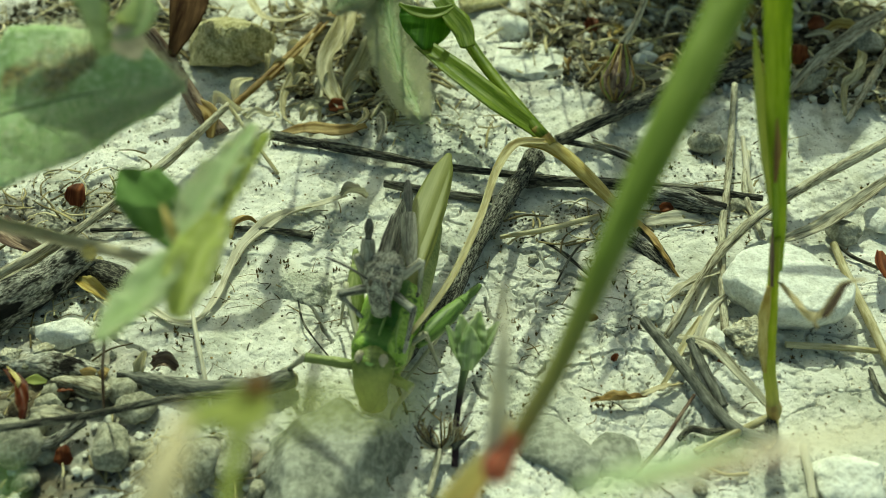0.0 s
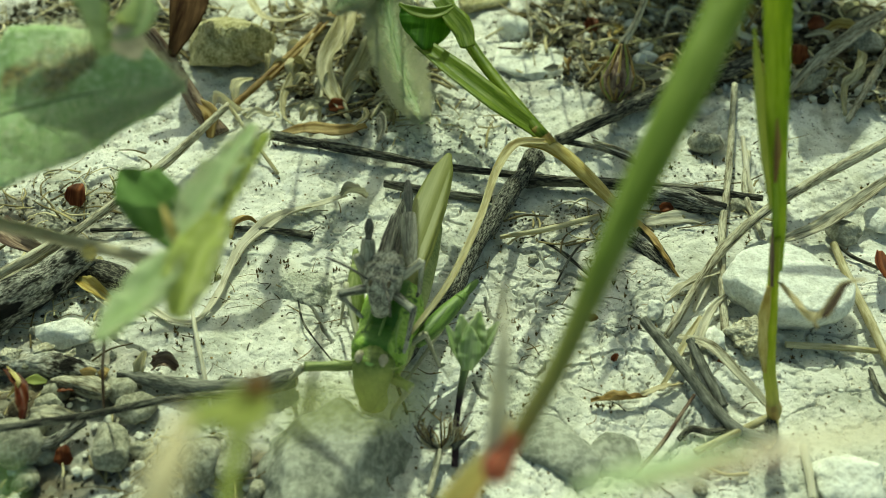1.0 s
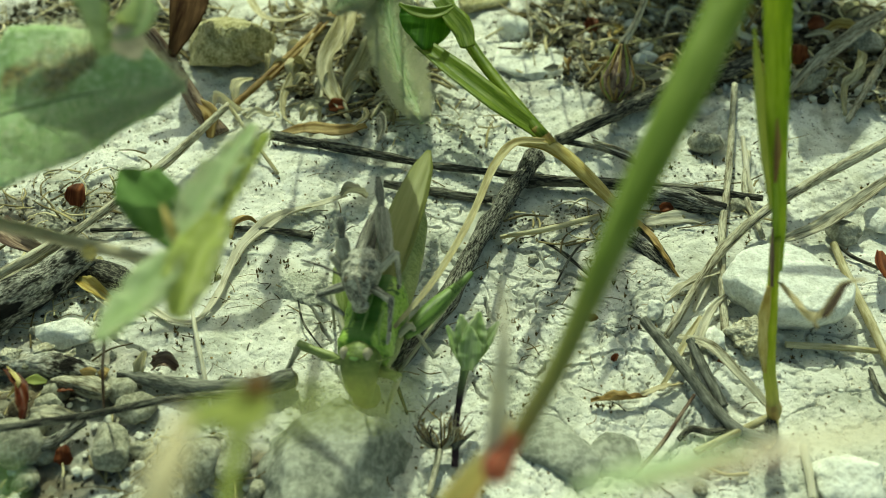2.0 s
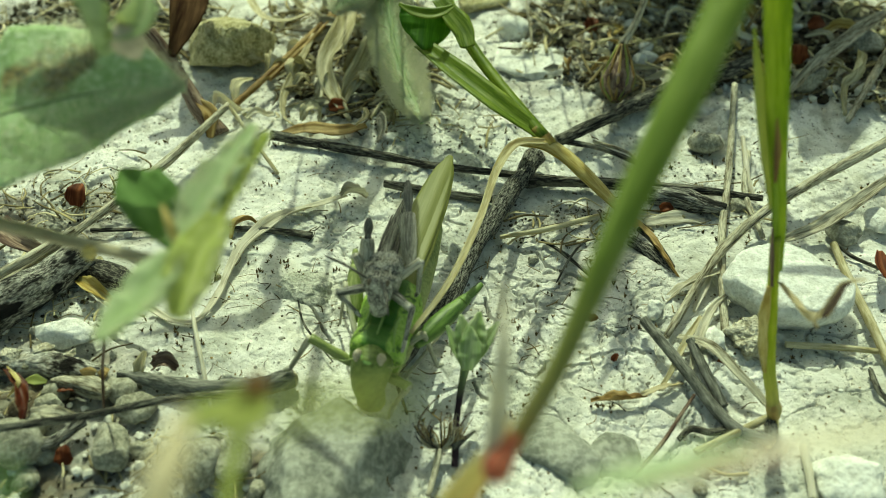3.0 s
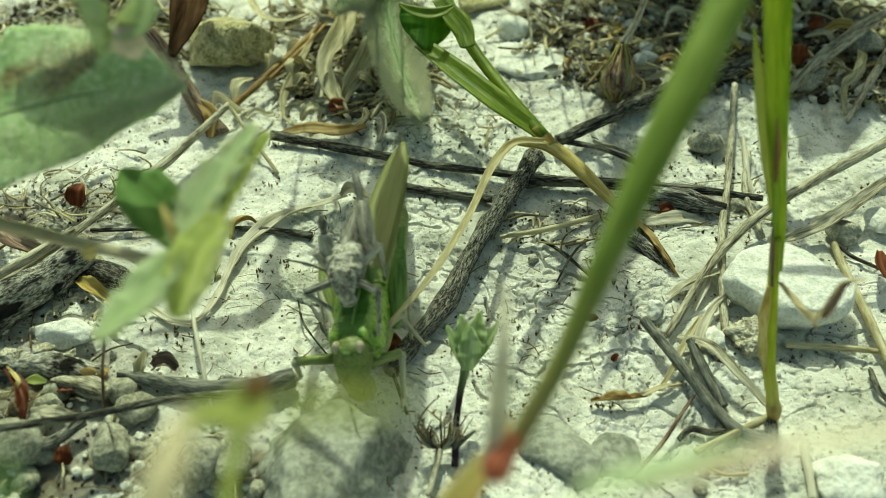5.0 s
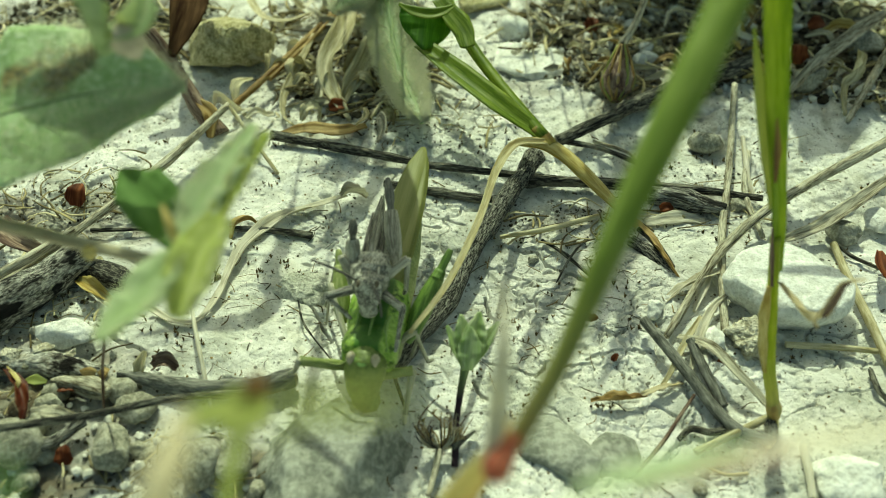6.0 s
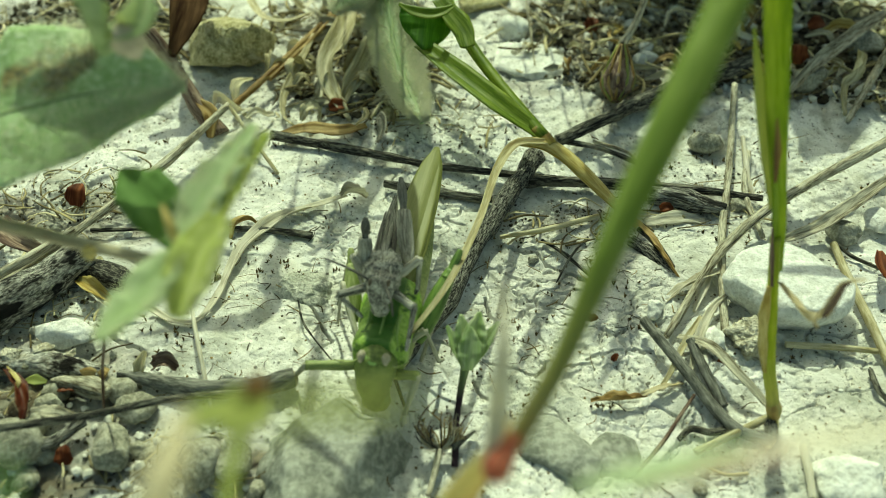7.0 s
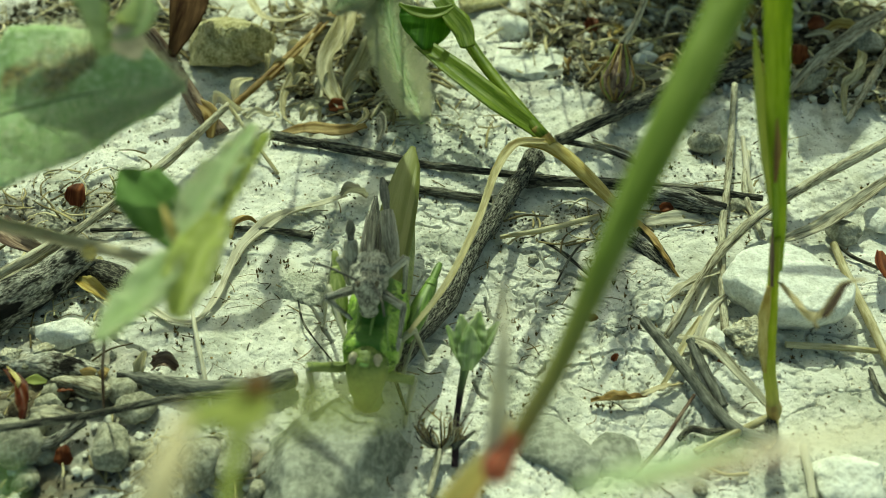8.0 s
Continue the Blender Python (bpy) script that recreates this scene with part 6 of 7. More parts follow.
F_EYE = insect_skin("female_eye", (0.26, 0.23, 0.15), (0.38, 0.34, 0.24), (0.50, 0.46, 0.35), 0.4)
M_GREY = insect_skin("male_grey", (0.035, 0.035, 0.030), (0.265, 0.262, 0.215), (0.62, 0.615, 0.54), 0.55)
M_PALE = insect_skin("male_pale", (0.16, 0.15, 0.115), (0.38, 0.365, 0.295), (0.58, 0.565, 0.48), 0.6)
M_DARK = insect_skin("male_dark", (0.02, 0.02, 0.018), (0.055, 0.052, 0.048), (0.14, 0.13, 0.115), 0.5)
M_WING = insect_skin("male_wing", (0.012, 0.012, 0.010), (0.13, 0.128, 0.105), (0.40, 0.395, 0.34), 0.32)
M_KNEE = insect_skin("male_knee", (0.03, 0.03, 0.026), (0.085, 0.082, 0.072), (0.20, 0.195, 0.165), 0.45)
M_EYE = insect_skin("male_eye", (0.05, 0.04, 0.025), (0.10, 0.08, 0.05), (0.18, 0.15, 0.10), 0.4)


def body_loft(rows, n=24, power=2.0, knobs=0.0, seed=0, chin=0.0):
    """Rows of (y, middle z, half width, half height); knobs roughens the hide."""
    a = np.linspace(0, 2 * np.pi, n, endpoint=False)
    rows = np.array(rows, float)
    fine, _ = along(rows[:, [0, 1, 2]], 34)
    ys, zs = fine[:, 0], fine[:, 1]
    order = np.argsort(rows[:, 0])
    w = np.maximum(np.interp(ys, rows[order, 0], rows[order, 2]), 0.05)
    h = np.maximum(np.interp(ys, rows[order, 0], rows[order, 3]), 0.05)
    cs, sn = np.cos(a), np.sin(a)
    cs, sn = np.sign(cs) * np.abs(cs) ** (2 / power), np.sign(sn) * np.abs(sn) ** (2 / power)
    swell = 1 + knobs * lumps(ys[:, None] + 0 * a, np.abs(a - np.pi) * 0.9 + 0 * ys[:, None], 0.45, 80 + seed)
    rings = np.stack([w[:, None] * cs * swell * (1 + chin * np.minimum(sn, 0)), ys[:, None] + 0 * a, zs[:, None] + h[:, None] * sn * swell], -1)
    return skin(rings)


def shifted(geo, dx=0, dy=0, dz=0):
    return ([(x + dx, y + dy, z + dz) for x, y, z in geo[0]], *geo[1:])


def between(a, b, k):
    return tuple(p + (q - p) * k for p, q in zip(a, b))


def hind_leg(t, base, knee, foot, fat, skin_thigh, skin_knee, skin_shank, neck=0.62, knob=0.68):
    """A swollen thigh with a thin neck, a knob of a knee and a spiny shin."""
    f = part("hind_femur", tube([base, between(base, knee, 0.33), between(base, knee, 0.66), between(base, knee, neck + 0.1)], [0.5 * fat, 0.95 * fat, 1.12 * fat, 1.06 * fat, 0.86 * fat, 0.6 * fat], 14, 26, 0.05, 7, 0.85), skin_thigh, t)
    part("knee", tube([between(base, knee, neck), between(base, knee, 0.8), between(base, knee, 0.93), knee, between(base, knee, 1.05)], [0.74 * fat, 0.56 * fat, 0.46 * fat, 0.46 * fat, knob * fat, knob * 0.88 * fat, 0.3 * fat], 14, 26), skin_knee, f)
    shin = tube([knee, between(knee, foot, 0.5), foot], [0.26 * fat, 0.2 * fat, 0.22 * fat], 8, 16)
    spines = [tube([between(knee, foot, 0.3 + 0.1 * i), tuple(c + d for c, d in zip(between(knee, foot, 0.36 + 0.1 * i), (s * 0.32 * fat, 0.3 * fat, 0.1)))], [0.05 * fat, 0.01], 4, 3) for i in range(6) for s in (-1, 1)]
    part("hind_tibia", joined(shin, *spines), skin_shank, f)
    return f


def walking_leg(t, name, base, knee, ankle, toe, k, skin_thigh, skin_shank):
    f = part(name, tube([base, between(base, knee, 0.5), knee], [0.36 * k, 0.44 * k, 0.36 * k, 0.40 * k], 10, 14), skin_thigh, t)
    shank = part("tibia", tube([knee, between(knee, ankle, 0.5), ankle], [0.30 * k, 0.22 * k, 0.2 * k], 8, 12), skin_shank, f)
    foot = part("foot", tube([ankle, between(ankle, toe, 0.5), toe], [0.2 * k, 0.22 * k, 0.12 * k], 8, 8), skin_shank, f)
    return f, shank, foot, base, knee, ankle


def trunk(t, k, skin_body, skin_head, skin_belly, skin_keel, skin_eye, knobs, wide=1.0, snout=0.8, nape=0.85, brow=0.82, gaze=(1.2, 6.35), skin_crown=None):
    """Abdomen, thorax, saddle-shaped pronotum and upright-faced head."""
    top = brow   # the head is narrower than a broad saddle

    def fore(y):
        return y if y > 0 else y * nape if y > -3.7 else -3.7 * nape + (y + 3.7) * snout

    def sc(rows, broad_by=wide):
        return [(k * fore(a), k * b, k * c * broad_by, k * d) for a, b, c, d in rows]
    eye_y, face = fore(-4.75), [fore(q) for q in (-5.2, -6.15, -6.6)]
    part("abdomen", body_loft(sc([(3, 4.6, 1.9, 2.0), (5, 4.5, 1.95, 2.05), (7, 4.4, 1.9, 2.0), (11, 4.2, 1.6, 1.7), (15, 4.0, 1.1, 1.2), (17.5, 4.0, 0.3, 0.4)])), skin_belly, t)
    part("thorax", body_loft(sc([(-3.4, 4.4, 1.7, 1.9), (-1, 4.2, 2.05, 2.1), (2, 4.2, 2.15, 2.2), (4.4, 4.5, 1.8, 1.9)])), skin_belly, t)
    pron = part("pronotum", body_loft(sc([(-3.6, 5.3, 1.80, 1.55), (-3.0, 5.45, 2.00, 1.72), (-2.0, 5.4, 2.02, 1.72), (-1.2, 5.45, 1.96, 1.70), (-0.7, 5.35, 1.90, 1.62), (0.2, 5.5, 2.02, 1.76), (2.6, 5.6, 2.35, 1.85), (4.2, 5.8, 1.8, 1.6), (5.4, 6.0, 0.5, 0.8)]), 28, 2.6, knobs), skin_body, t)
    for s in (-1, 1):
        part("keel", tube([(s * 1.45 * k * wide, fore(-3.4) * k, 6.62 * k), (s * 1.05 * k * wide, fore(-1.0) * k, 6.98 * k), (s * 1.2 * k * wide, 1.0 * k, 7.05 * k), (s * 1.8 * k * wide, 3.8 * k, 7.0 * k)], [0.12 * k, 0.15 * k, 0.11 * k], 8, 20), skin_keel, pron, "pale lateral ridge")
    part("keel", tube([(0, fore(-3.5) * k, 6.85 * k), (0, fore(-0.8) * k, 7.12 * k), (0, 2 * k, 7.4 * k), (0, 4.8 * k, 7.2 * k)], [0.1 * k, 0.13 * k, 0.1 * k], 8, 20), skin_keel, pron, "pale middle ridge")
    head = part("head", body_loft(sc([(-3.0, 5.2, 1.6, 1.7), (-3.9, 5.3, 1.78, 1.75), (-4.8, 5.0, 1.72, 2.05), (-5.5, 4.5, 1.55, 2.35), (-6.1, 3.8, 1.35, 2.1), (-6.6, 3.2, 0.9, 1.5), (-6.8, 3.0, 0.4, 0.8)], top), 24, 2.1, knobs * 0.6, 3, 0.5), skin_head, t)
    part("mouthparts", body_loft(sc([(-4.3, 2.4, 0.9, 0.7), (-5.2, 2.0, 1.1, 0.9), (-6.0, 1.9, 0.95, 0.8), (-6.5, 2.0, 0.5, 0.5)])), skin_belly, head)
    for s in (-1, 1):
        part("eye", shifted(stone_geo((0, 0, 0), (0.36 * k, 0.46 * k, 0.52 * k), 1, 0, 1, 0.0, 3), s * gaze[0] * k * top, eye_y * k, gaze[1] * k), skin_eye, head, "large oval eye")
        part("face_ridge", tube([(s * 0.35 * k, face[0] * k, 6.6 * k), (s * 0.42 * k, face[1] * k, 5.2 * k), (s * 0.5 * k, face[2] * k, 3.6 * k)], [0.1 * k, 0.14 * k, 0.1 * k], 6, 14), skin_keel, head)
    if skin_crown:
        part("crown", shifted(stone_geo((0, 0, 0), (0.78 * k, 1.0 * k, 0.32 * k), 5, 0, 1, 0.02, 3), 0, (eye_y + 0.35) * k, 6.68 * k), skin_crown, head, "pale green crown between the eyes")
    return head


def tegmina(t, k, tip, skin_wing, spread, peak, widths, slope, edge=None):
    """Two long fore wings folded over one another along the back."""
    for s in (-1, 1):
        z, back = (peak + (0.16 if s > 0 else 0.0)) * k, 3.2 * k
        line = [(s * spread * k, back, z), (s * spread * k, back + 0.3 * (tip - back), z + 0.1 * k), (s * spread * 0.8 * k, back + 0.7 * (tip - back), z - 0.1 * k), (s * spread * 0.3 * k, tip, z - 0.5 * k)]
        wing = part("tegmen", blade(line, [w * k for w in widths], 0.14, -0.06, (s * slope, 0, 1), (0,), 40, 0.03, 0, 11, 0.0, 0.05), skin_wing, t)
        # dark strip painted in for the shaded gap between wing and thigh
        if edge:
            part("wing_gap_shade", tube([(x + s * 0.75 * widths[0] / 2 * k * (1 - 0.12 * n), y, q - slope * 0.42 * k) for n, (x, y, q) in enumerate(line[:3])], [0.2 * k, 0.26 * k, 0.12 * k], 6, 20), edge, wing, "dark strip standing in for the shaded gap beside the wing")
        for c in (0.0, 0.45) if edge else ():
            part("wing_vein", tube([(x + s * c * k, y, q + (0.16 - slope * c * 0.6) * k) for x, y, q in line[:3]], [0.09 * k, 0.09 * k, 0.05 * k], 6, 20), skin_wing, wing)


def female_grasshopper():
    t = thing("female_grasshopper", (0, 0, 0), "green female grasshopper with long olive wings", "grasshopper", "mating grasshoppers")
    head = trunk(t, 1.0, F_BANDED, F_FACE, F_LEG, F_KEEL, F_EYE, 0.05, 1.12, 0.75, 0.85, 0.95, (1.0, 6.62), F_CROWN)
    tegmina(t, 1.0, 23.0, F_WING, 0.15, 7.0, (2.6, 3.2, 3.4, 3.3, 3.1, 2.7, 2.0, 0.5), 0.14)
    for a in ([(-1.10, -3.55, 6.10), (-1.96, -4.12, 5.91), (-3.43, -3.57, 5.30)], [(0.49, -3.39, 6.09), (1.60, -3.96, 5.91), (2.50, -2.81, 5.28)]):
        part("antenna", tube(a, [0.10, 0.09, 0.05], 6, 20), F_LEG, head)
    leg = hind_leg(t, (2.52, 0.19, 4.29), (4.46, 6.91, 8.21), (2.45, 1.05, 0.37), 0.78, F_THIGH, F_THIGH, F_SHANK, 0.72, 0.46)
    hind_leg(t, (-3.03, 1.24, 4.57), (-4.32, 6.30, 7.63), (-6.23, 6.86, 0.11), 0.7, F_LEG, F_LEG, F_SHANK, 0.72, 0.48)
    near = walking_leg(t, "fore_leg", (-1.70, -2.77, 4.08), (-5.77, -3.77, 4.50), (-7.38, -2.76, 1.27), (-7.93, -2.94, 1.08), 1.05, F_LEG, F_SHANK)
    other = walking_leg(t, "fore_leg", (0.96, -3.09, 3.88), (3.58, -3.31, 4.29), (1.93, -3.44, 0.59), (1.88, -4.58, 0.42), 1.05, F_LEG, F_SHANK)
    walking_leg(t, "mid_leg", (-2.23, -0.57, 4.22), (-4.45, 3.64, 6.56), (-5.40, 3.90, 1.10), (-6.00, 4.60, 0.30), 0.6, F_SHANK, F_SHANK)
    walking_leg(t, "mid_leg", (1.40, -0.30, 4.21), (3.11, 0.62, 5.38), (3.99, 1.71, 0.35), (4.41, 2.13, 0.24), 0.85, F_SHANK, F_SHANK)
    return t, leg, near, other


def male_grasshopper():
    t = thing("male_grasshopper", (0, 0, 0), "small grey male grasshopper riding on the female", "grasshopper", "mating grasshoppers")
    head = trunk(t, 0.56, M_GREY, M_GREY, M_GREY, M_PALE, M_EYE, 0.2, 1.2, 0.6, 0.6, 1.05)
    tegmina(t, 0.56, 12.0, M_WING, 0.5, 6.95, (2.3, 2.3, 1.9, 1.35, 0.8, 0.1), 0.8, M_DARK)
    part("antenna", tube([(-0.74, -2.62, 4.63), (-2.35, -1.95, 5.14), (-4.46, -0.25, 4.80)], [0.11, 0.11, 0.07], 6, 20), M_DARK, head)
    part("antenna", tube([(0.40, -2.80, 4.60), (1.23, -5.12, 4.64), (1.48, -6.15, 3.87)], [0.11, 0.11, 0.07], 6, 20), M_DARK, head)
    hind_leg(t, (-1.53, 1.21, 2.60), (-1.46, 2.56, 6.67), (-1.72, 1.54, 3.47), 0.58, M_PALE, M_KNEE, M_DARK, 0.40)
    hind_leg(t, (1.97, 1.78, 2.69), (0.91, 7.85, 7.30), (1.68, 3.19, 3.73), 0.62, M_PALE, M_KNEE, M_DARK, 0.36)
    walking_leg(t, "fore_leg", (-0.99, -0.43, 2.34), (-3.32, -1.66, 2.35), (-1.89, -1.61, 0.74), (-1.40, -1.98, 0.48), 0.9, M_GREY, M_GREY)
    walking_leg(t, "fore_leg", (0.64, -0.60, 2.32), (2.75, -2.52, 2.01), (2.36, -3.40, -0.35), (2.25, -4.27, -0.90), 0.9, M_GREY, M_GREY)
    walking_leg(t, "mid_leg", (-1.22, 0.83, 2.54), (-2.37, 1.18, 4.22), (-1.79, 1.45, 1.43), (-1.49, 1.18, 1.18), 0.95, M_PALE, M_GREY)
    walking_leg(t, "mid_leg", (0.97, 0.69, 2.52), (2.92, 1.30, 4.04), (2.72, 1.37, 1.01), (2.53, 1.31, 0.59), 0.95, M_PALE, M_GREY)
    return t


FEMALE, RIGHT_LEG, STEPPING_LEG, PLANTED_LEG = female_grasshopper()
MALE = male_grasshopper()
RIDE = pose(-0.0004, 0.0010, 0.0070, -10.6, 0.2, 7.1)


# ---- what moves ----
def turned_about(ob, hinge, degrees):
    """The pose of ob, as it was built, turned upright about a hinge (mm)."""
    h = Matrix.Translation(Vector(hinge) * 0.001)
    return h @ pose(0, 0, 0, 0, 0, degrees) @ h.inverted() @ Matrix.Translation(ob.location)


def swung(at, was, to, goes):
    """The turn that brings the limb at-was onto goes-to, its joint from at to goes (mm)."""
    turn = (Vector(was) - Vector(at)).rotation_difference(Vector(to) - Vector(goes)).to_matrix().to_4x4()
    return Matrix.Translation(Vector(goes) * 0.001) @ turn @ Matrix.Translation(Vector(at) * -0.001)


def step(leg, bends):
    """Keys a walking leg: where its knee and its ankle go, in its thing's space (mm)."""
    thigh, shank, foot, base, knee, ankle = leg
    upper, lower = [], []
    for t, k, a in bends:
        m = swung(base, knee, k, base)
        upper.append((t, m))
        lower.append((t, m.inverted() @ swung(knee, ankle, a, m @ (Vector(knee) * 0.001) * 1000)))
    walk(thigh, upper)
    walk(shank, lower)
    walk(foot, lower)


def motions():
    rows = [
        (0.00, pose(-0.0046, 0.0527, 0.0001, 0.6, 0, -13.0)),
        (1.00, pose(-0.0046, 0.0527, 0.0001, 0.6, 0, -13.0)),
        (1.10, pose(-0.0043, 0.0527, 0.0001, 0.7, 0, -15.2)),
        (1.20, pose(-0.0048, 0.0530, -0.0001, -0.6, 4, -17.8)),
        (1.30, pose(-0.0049, 0.0528, -0.0001, -1.1, 0, -11.5)),
        (1.40, pose(-0.0053, 0.0532, -0.0001, -0.5, -6, -9.9)),
        (1.50, pose(-0.0061, 0.0545, 0.0002, 1.2, -20, -12.7)),
        (1.60, pose(-0.0054, 0.0528, -0.0001, -0.5, 6, -18.0)),
        (1.70, pose(-0.0045, 0.0521, -0.0000, -0.2, 2, -8.3)),
        (1.80, pose(-0.0053, 0.0535, 0.0000, 0.4, -14, -10.2)),
        (1.90, pose(-0.0047, 0.0528, 0.0000, 0.1, 8, -13.6)),
        (2.00, pose(-0.0050, 0.0532, 0.0000, 0.4, -9, -11.4)),
        (2.10, pose(-0.0047, 0.0526, 0.0000, 0.0, 3, -13.7)),
        (2.20, pose(-0.0049, 0.0528, 0.0000, 0.1, 0, -12.9)),
        (2.50, pose(-0.0047, 0.0528, 0.0000, 0.1, 0, -13.5)),
        (2.80, pose(-0.0047, 0.0528, -0.0000, -0.0, 0, -13.8)),
        (3.20, pose(-0.0048, 0.0528, 0.0000, 0.0, 0, -13.5)),
        (3.30, pose(-0.0035, 0.0527, 0.0002, 1.3, 5, -16.1)),
        (3.40, pose(-0.0068, 0.0546, 0.0002, 1.7, -22, -14.1)),
        (3.50, pose(-0.0057, 0.0540, 0.0000, 0.1, -6, -14.0)),
        (3.60, pose(-0.0053, 0.0542, -0.0001, -0.7, 24, -23.0)),
        (3.70, pose(-0.0066, 0.0564, 0.0003, 2.0, -26, -1.8)),
        (3.80, pose(-0.0055, 0.0523, -0.0001, -0.6, 3, -7.4)),
        (3.90, pose(-0.0049, 0.0523, -0.0000, -0.2, 0, -8.7)),
        (4.00, pose(-0.0050, 0.0526, 0.0000, 0.1, 0, -9.0)),
        (4.30, pose(-0.0049, 0.0525, -0.0000, -0.1, 0, -8.8)),
        (4.40, pose(-0.0054, 0.0532, -0.0001, -1.0, -3, -9.8)),
        (4.45, pose(-0.0044, 0.0524, -0.0000, -0.3, 14, -10.6)),
        (4.55, pose(-0.0046, 0.0531, 0.0001, 1.0, -4, -3.0)),
        (4.60, pose(-0.0058, 0.0554, 0.0003, 2.0, -18, -1.6)),
        (4.70, pose(-0.0047, 0.0526, -0.0001, -0.8, 6, -12.9)),
        (4.80, pose(-0.0052, 0.0539, 0.0000, 0.3, -13, -8.8)),
        (4.90, pose(-0.0048, 0.0525, 0.0000, 0.2, 8, -11.5)),
        (5.00, pose(-0.0056, 0.0540, 0.0001, 1.0, -12, -7.5)),
        (5.10, pose(-0.0053, 0.0527, 0.0001, 0.9, 3, -10.4)),
        (5.20, pose(-0.0058, 0.0530, 0.0002, 1.2, 0, -8.7)),
        (5.40, pose(-0.0055, 0.0527, 0.0002, 1.3, 0, -8.6)),
        (5.80, pose(-0.0056, 0.0527, 0.0002, 1.2, 0, -9.0)),
        (6.00, pose(-0.0055, 0.0528, 0.0002, 1.7, 0, -9.0)),
        (6.10, pose(-0.0050, 0.0528, 0.0002, 1.8, 0, -9.9)),
        (6.50, pose(-0.0046, 0.0529, 0.0002, 1.6, 0, -10.1)),
        (7.30, pose(-0.0046, 0.0529, 0.0002, 1.6, 0, -10.1)),
        (7.40, pose(-0.0049, 0.0529, 0.0001, 1.2, 0, -10.2)),
        (7.50, pose(-0.0061, 0.0551, 0.0003, 2.2, -20, -4.7)),
        (7.60, pose(-0.0039, 0.0528, 0.0002, 1.2, 7, -13.7)),
        (7.70, pose(-0.0053, 0.0545, 0.0001, 0.7, -7, -3.7)),
        (7.80, pose(-0.0055, 0.0550, 0.0002, 1.6, -12, 0.6)),
        (7.90, pose(-0.0060, 0.0549, 0.0002, 1.5, -21, -3.3)),
        (7.95, pose(-0.0055, 0.0528, 0.0002, 1.6, 0, -6.4)),
        (8.00, pose(-0.0055, 0.0528, 0.0002, 1.6, 0, -6.4)),
    ]
    walk(FEMALE, rows)
    walk(MALE, [(t, m @ RIDE) for t, m in rows])
    walk(RIGHT_LEG, [
        (0.00, pose(-0.0010, -0.0011, 0.0010, -24.8, 9.9, -11.7)),
        (1.20, pose(-0.0008, -0.0011, 0.0008, -22.3, 8.8, -9.0)),
        (1.40, pose(-0.0005, 0.0007, 0.0004, -0.6, 8.0, -14.0)),
        (1.50, pose(-0.0002, 0.0014, 0.0003, 10.4, 5.3, -12.1)),
        (1.60, pose(-0.0007, 0.0002, 0.0005, -7.5, 8.8, -14.0)),
        (1.80, pose(-0.0002, 0.0015, 0.0004, 10.8, 6.7, -14.3)),
        (2.00, pose(-0.0011, -0.0006, 0.0010, -22.7, 11.2, -16.8)),
        (3.20, pose(-0.0009, -0.0008, 0.0008, -20.2, 9.5, -12.3)),
        (3.40, pose(-0.0002, 0.0013, 0.0003, 10.0, 5.4, -12.1)),
        (3.50, pose(-0.0002, 0.0014, 0.0003, 10.3, 5.8, -12.8)),
        (3.60, pose(-0.0004, 0.0011, 0.0004, 4.6, 8.0, -15.1)),
        (3.70, pose(0.0002, 0.0014, 0.0001, 15.9, -0.6, -5.6)),
        (3.80, pose(-0.0002, -0.0004, 0.0002, -6.1, 2.6, -1.7)),
        (4.30, pose(-0.0000, -0.0010, 0.0002, -11.5, 1.3, 4.0)),
        (4.45, pose(-0.0003, 0.0003, 0.0002, -0.7, 3.8, -6.4)),
        (4.55, pose(0.0005, 0.0011, -0.0001, 16.4, -6.9, 2.1)),
        (4.60, pose(0.0004, 0.0012, -0.0001, 16.8, -5.9, 0.8)),
        (4.70, pose(0.0001, -0.0003, -0.0001, -1.6, -1.4, 3.2)),
        (5.00, pose(0.0005, 0.0011, -0.0002, 16.3, -6.9, 2.1)),
        (5.40, pose(-0.0002, 0.0002, 0.0001, 0.5, 2.2, -4.0)),
        (5.80, pose(-0.0001, 0.0005, 0.0001, 3.8, 2.3, -5.5)),
        (6.10, pose(0.0000, 0.0012, 0.0001, 12.0, 0.7, -6.0)),
        (7.40, pose(-0.0000, 0.0003, 0.0000, 3.1, 0.6, -2.4)),
        (7.50, pose(0.0001, 0.0013, 0.0001, 14.3, -0.6, -5.0)),
        (7.60, pose(-0.0004, -0.0009, 0.0004, -14.5, 5.1, -2.8)),
        (7.70, pose(-0.0002, -0.0005, 0.0002, -7.5, 2.3, -0.5)),
        (7.80, pose(0.0002, 0.0008, -0.0001, 10.5, -2.5, -0.9)),
        (7.90, pose(0.0001, 0.0002, -0.0000, 2.5, -1.0, 0.4)),
        (7.95, pose(-0.0003, -0.0016, 0.0006, -20.7, 4.8, 1.9)),
        (8.00, pose(-0.0003, -0.0016, 0.0006, -20.7, 4.8, 1.9))])
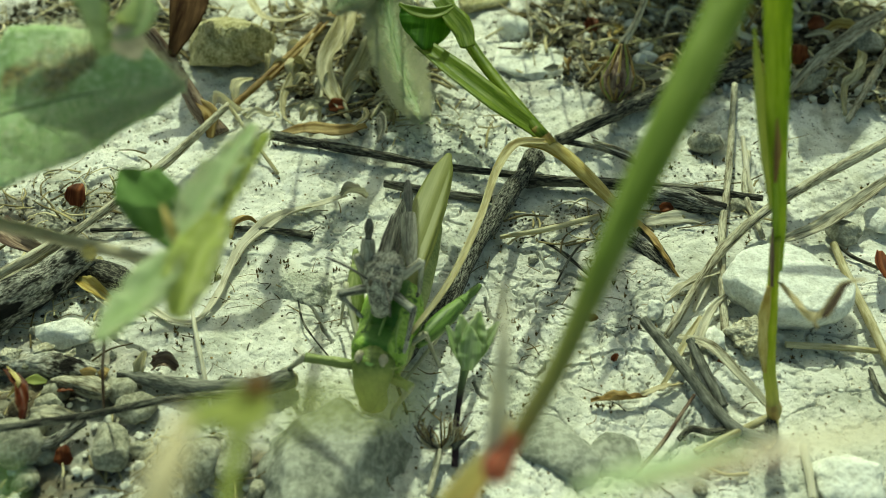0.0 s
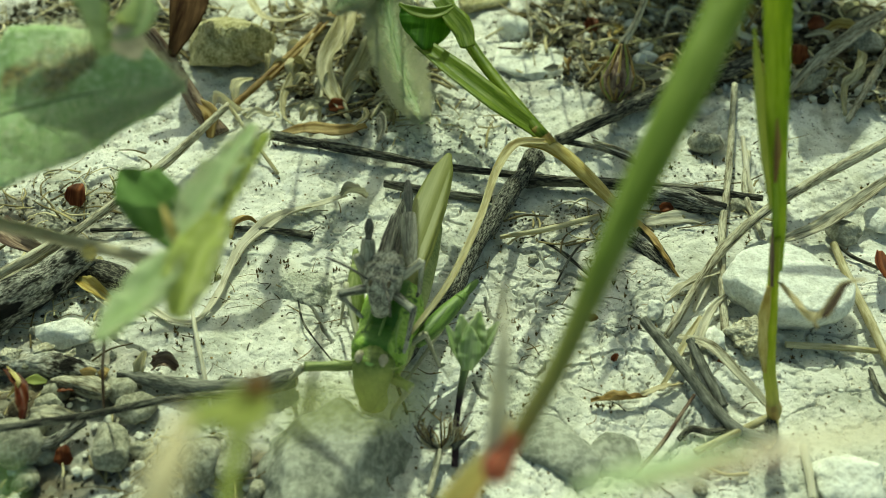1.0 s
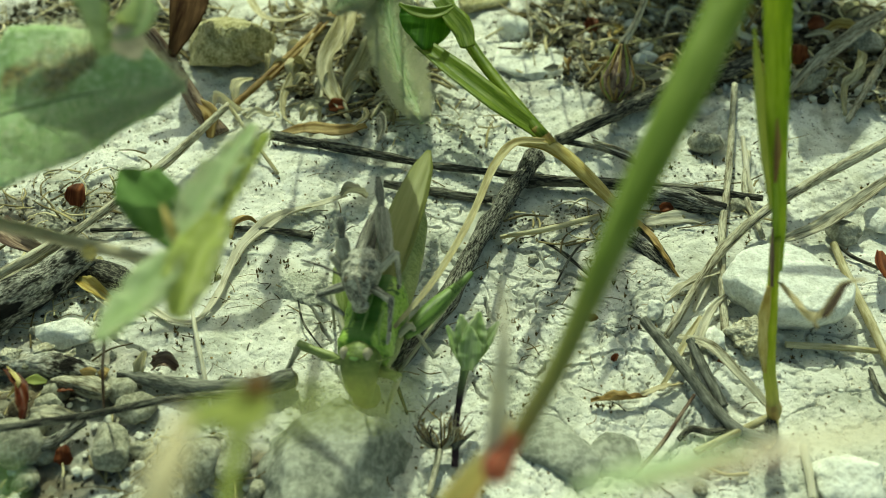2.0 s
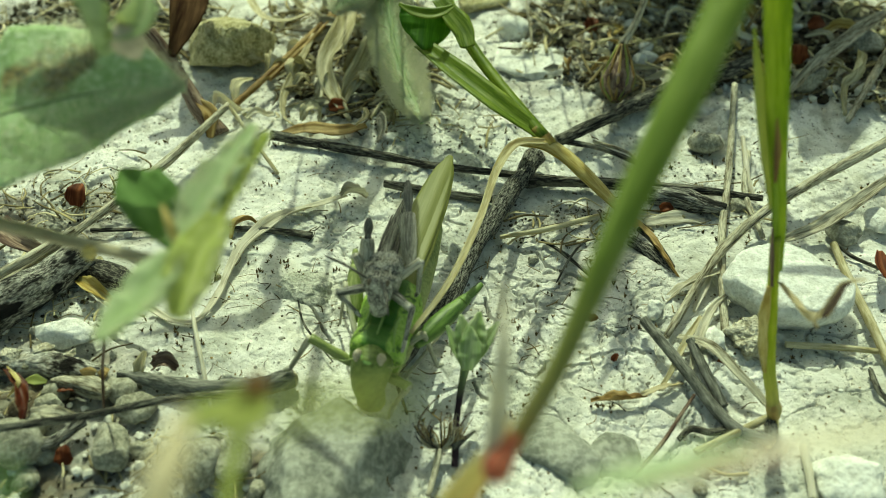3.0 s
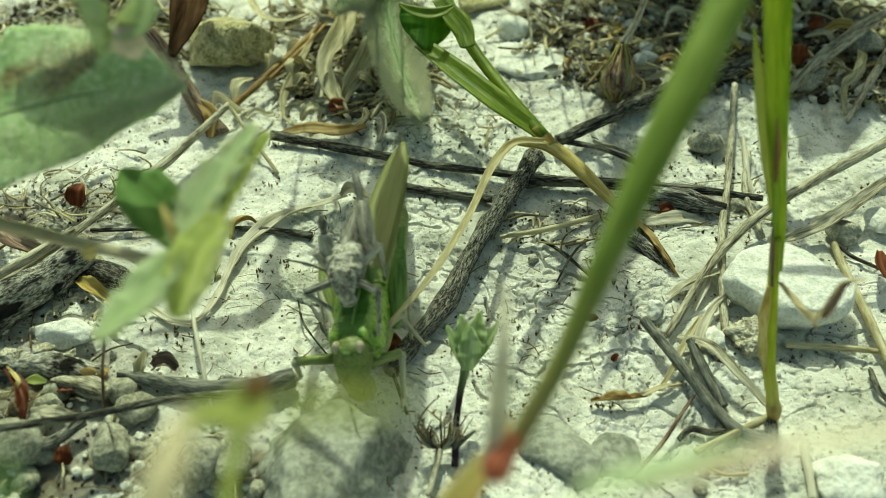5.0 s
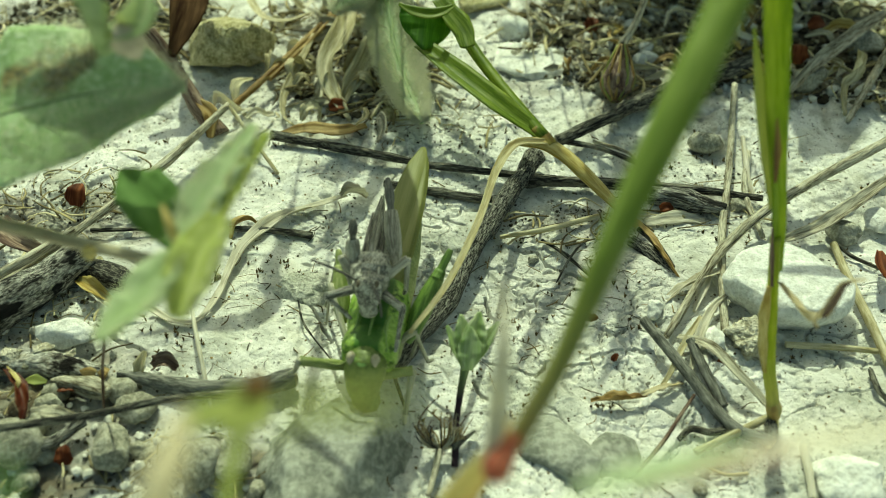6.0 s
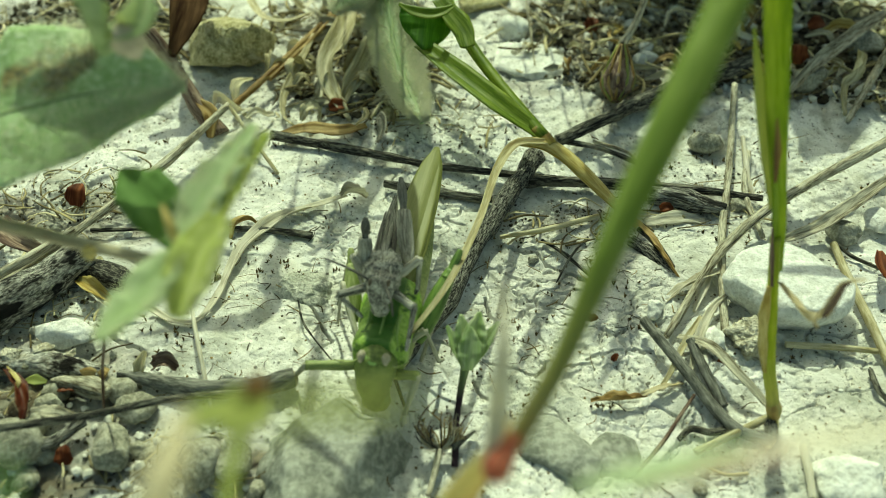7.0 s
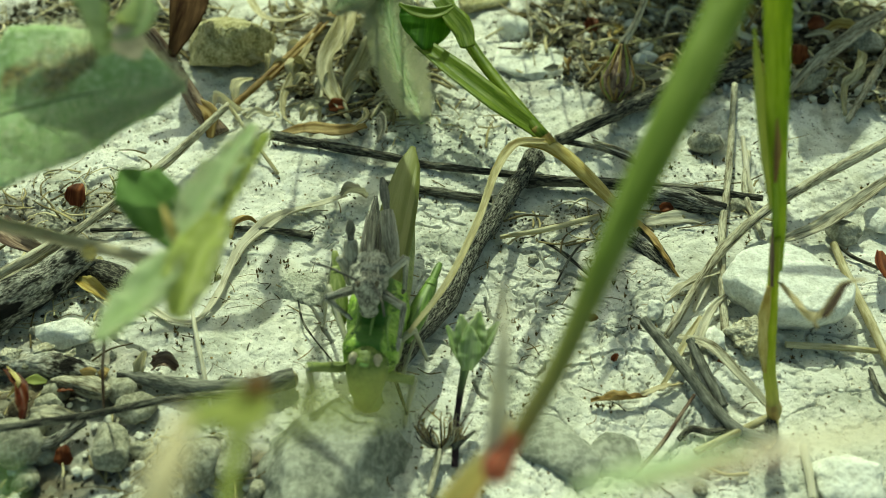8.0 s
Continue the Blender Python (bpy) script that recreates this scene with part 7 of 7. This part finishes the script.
    step(STEPPING_LEG, [
        (0.0, (-5.73, -3.61, 4.99), (-7.79, -2.71, 1.99)), (1.2, (-5.64, -4.19, 4.49), (-7.5, -3.4, 1.33)), (1.5, (-5.01, -3.33, 6.62), (-6.48, -3.17, 3.18)),
        (1.7, (-5.75, -2.81, 5.22), (-8.06, -2.01, 2.38)), (2.2, (-5.59, -1.97, 5.49), (-7.28, -2.72, 2.23)), (2.8, (-5.48, -2.41, 5.91), (-7.2, -3.23, 2.68)),
        (3.2, (-5.48, -2.41, 5.91), (-7.2, -3.23, 2.68)), (3.3, (-5.78, -3.18, 5.04), (-8.41, -4.38, 2.65)), (3.6, (-3.95, -5.57, 6.29), (-5.26, -6.96, 3.07)),
        (3.8, (-4.73, 0.15, 3.9), (-6.35, -1.54, 0.98)), (4.0, (-5.15, -0.36, 4.0), (-6.72, -2.05, 1.05)), (4.3, (-5.0, -1.4, 4.0), (-7.0, -3.4, 1.6)),
        (4.6, (-3.6, -5.55, 6.6), (-3.77, -4.99, 2.9)), (5.2, (-4.55, -4.81, 6.42), (-5.67, -3.34, 3.16)), (5.9, (-4.86, -4.48, 6.28), (-5.99, -3.03, 3.02)),
        (6.4, (-5.44, -4.31, 5.26), (-6.98, -2.98, 2.11)), (7.3, (-5.74, -3.84, 4.59), (-7.3, -2.52, 1.45)), (7.5, (-5.43, -4.12, 5.51), (-6.97, -2.82, 2.6)),
        (7.9, (-4.25, -5.07, 6.53), (-4.45, -4.38, 2.85)), (8.0, (-4.25, -5.07, 6.53), (-4.45, -4.38, 2.85))])
    step(PLANTED_LEG, [
        (0.0, (3.18, -4.38, 4.58), (1.63, -3.7, 0.9)), (3.3, (3.18, -4.38, 4.58), (1.63, -3.7, 0.9)), (4.0, (3.59, -3.04, 3.5), (2.87, -2.5, 0.2)), (4.4, (3.59, -3.04, 3.5), (2.87, -2.5, 0.2)),
        (4.6, (3.19, -3.6, 2.52), (2.33, -6.86, 0.27)), (5.0, (3.51, -2.36, 4.04), (3.09, -4.18, 0.45)), (5.9, (3.51, -2.36, 4.04), (3.09, -4.18, 0.45)),
        (7.0, (3.37, -3.64, 4.86), (2.38, -4.92, 1.15)), (7.3, (3.37, -3.64, 4.86), (2.38, -4.92, 1.15)), (7.5, (2.94, -4.59, 2.94), (3.25, -6.68, -0.52)), (8.0, (3.6, -3.12, 3.55), (2.95, -3.65, 0.0))])
    hinge = (10.4, 78.9, 5.5)
    swings = [(t, turned_about(DRY_BLADE, hinge, a)) for t, a in [(0.0, -0.0), (1.3, -0.0), (1.5, -4.9), (1.6, -0.7), (1.8, -3.8), (1.9, -0.0), (2.0, -2.7), (2.2, -0.0), (3.3, -0.0), (3.4, -5.9), (3.5, -2.7), (3.6, 0.8), (3.7, -5.4), (3.8, -0.0), (4.4, -1.1), (4.6, -5.5), (4.7, -1.1), (5.0, -3.7), (5.4, -0.4), (7.4, -0.0), (7.5, -5.0), (7.6, 0.3), (7.7, -3.7), (7.9, -5.0), (7.95, -0.3), (8.0, -0.3)]]
    walk(DRY_BLADE, swings)


motions()
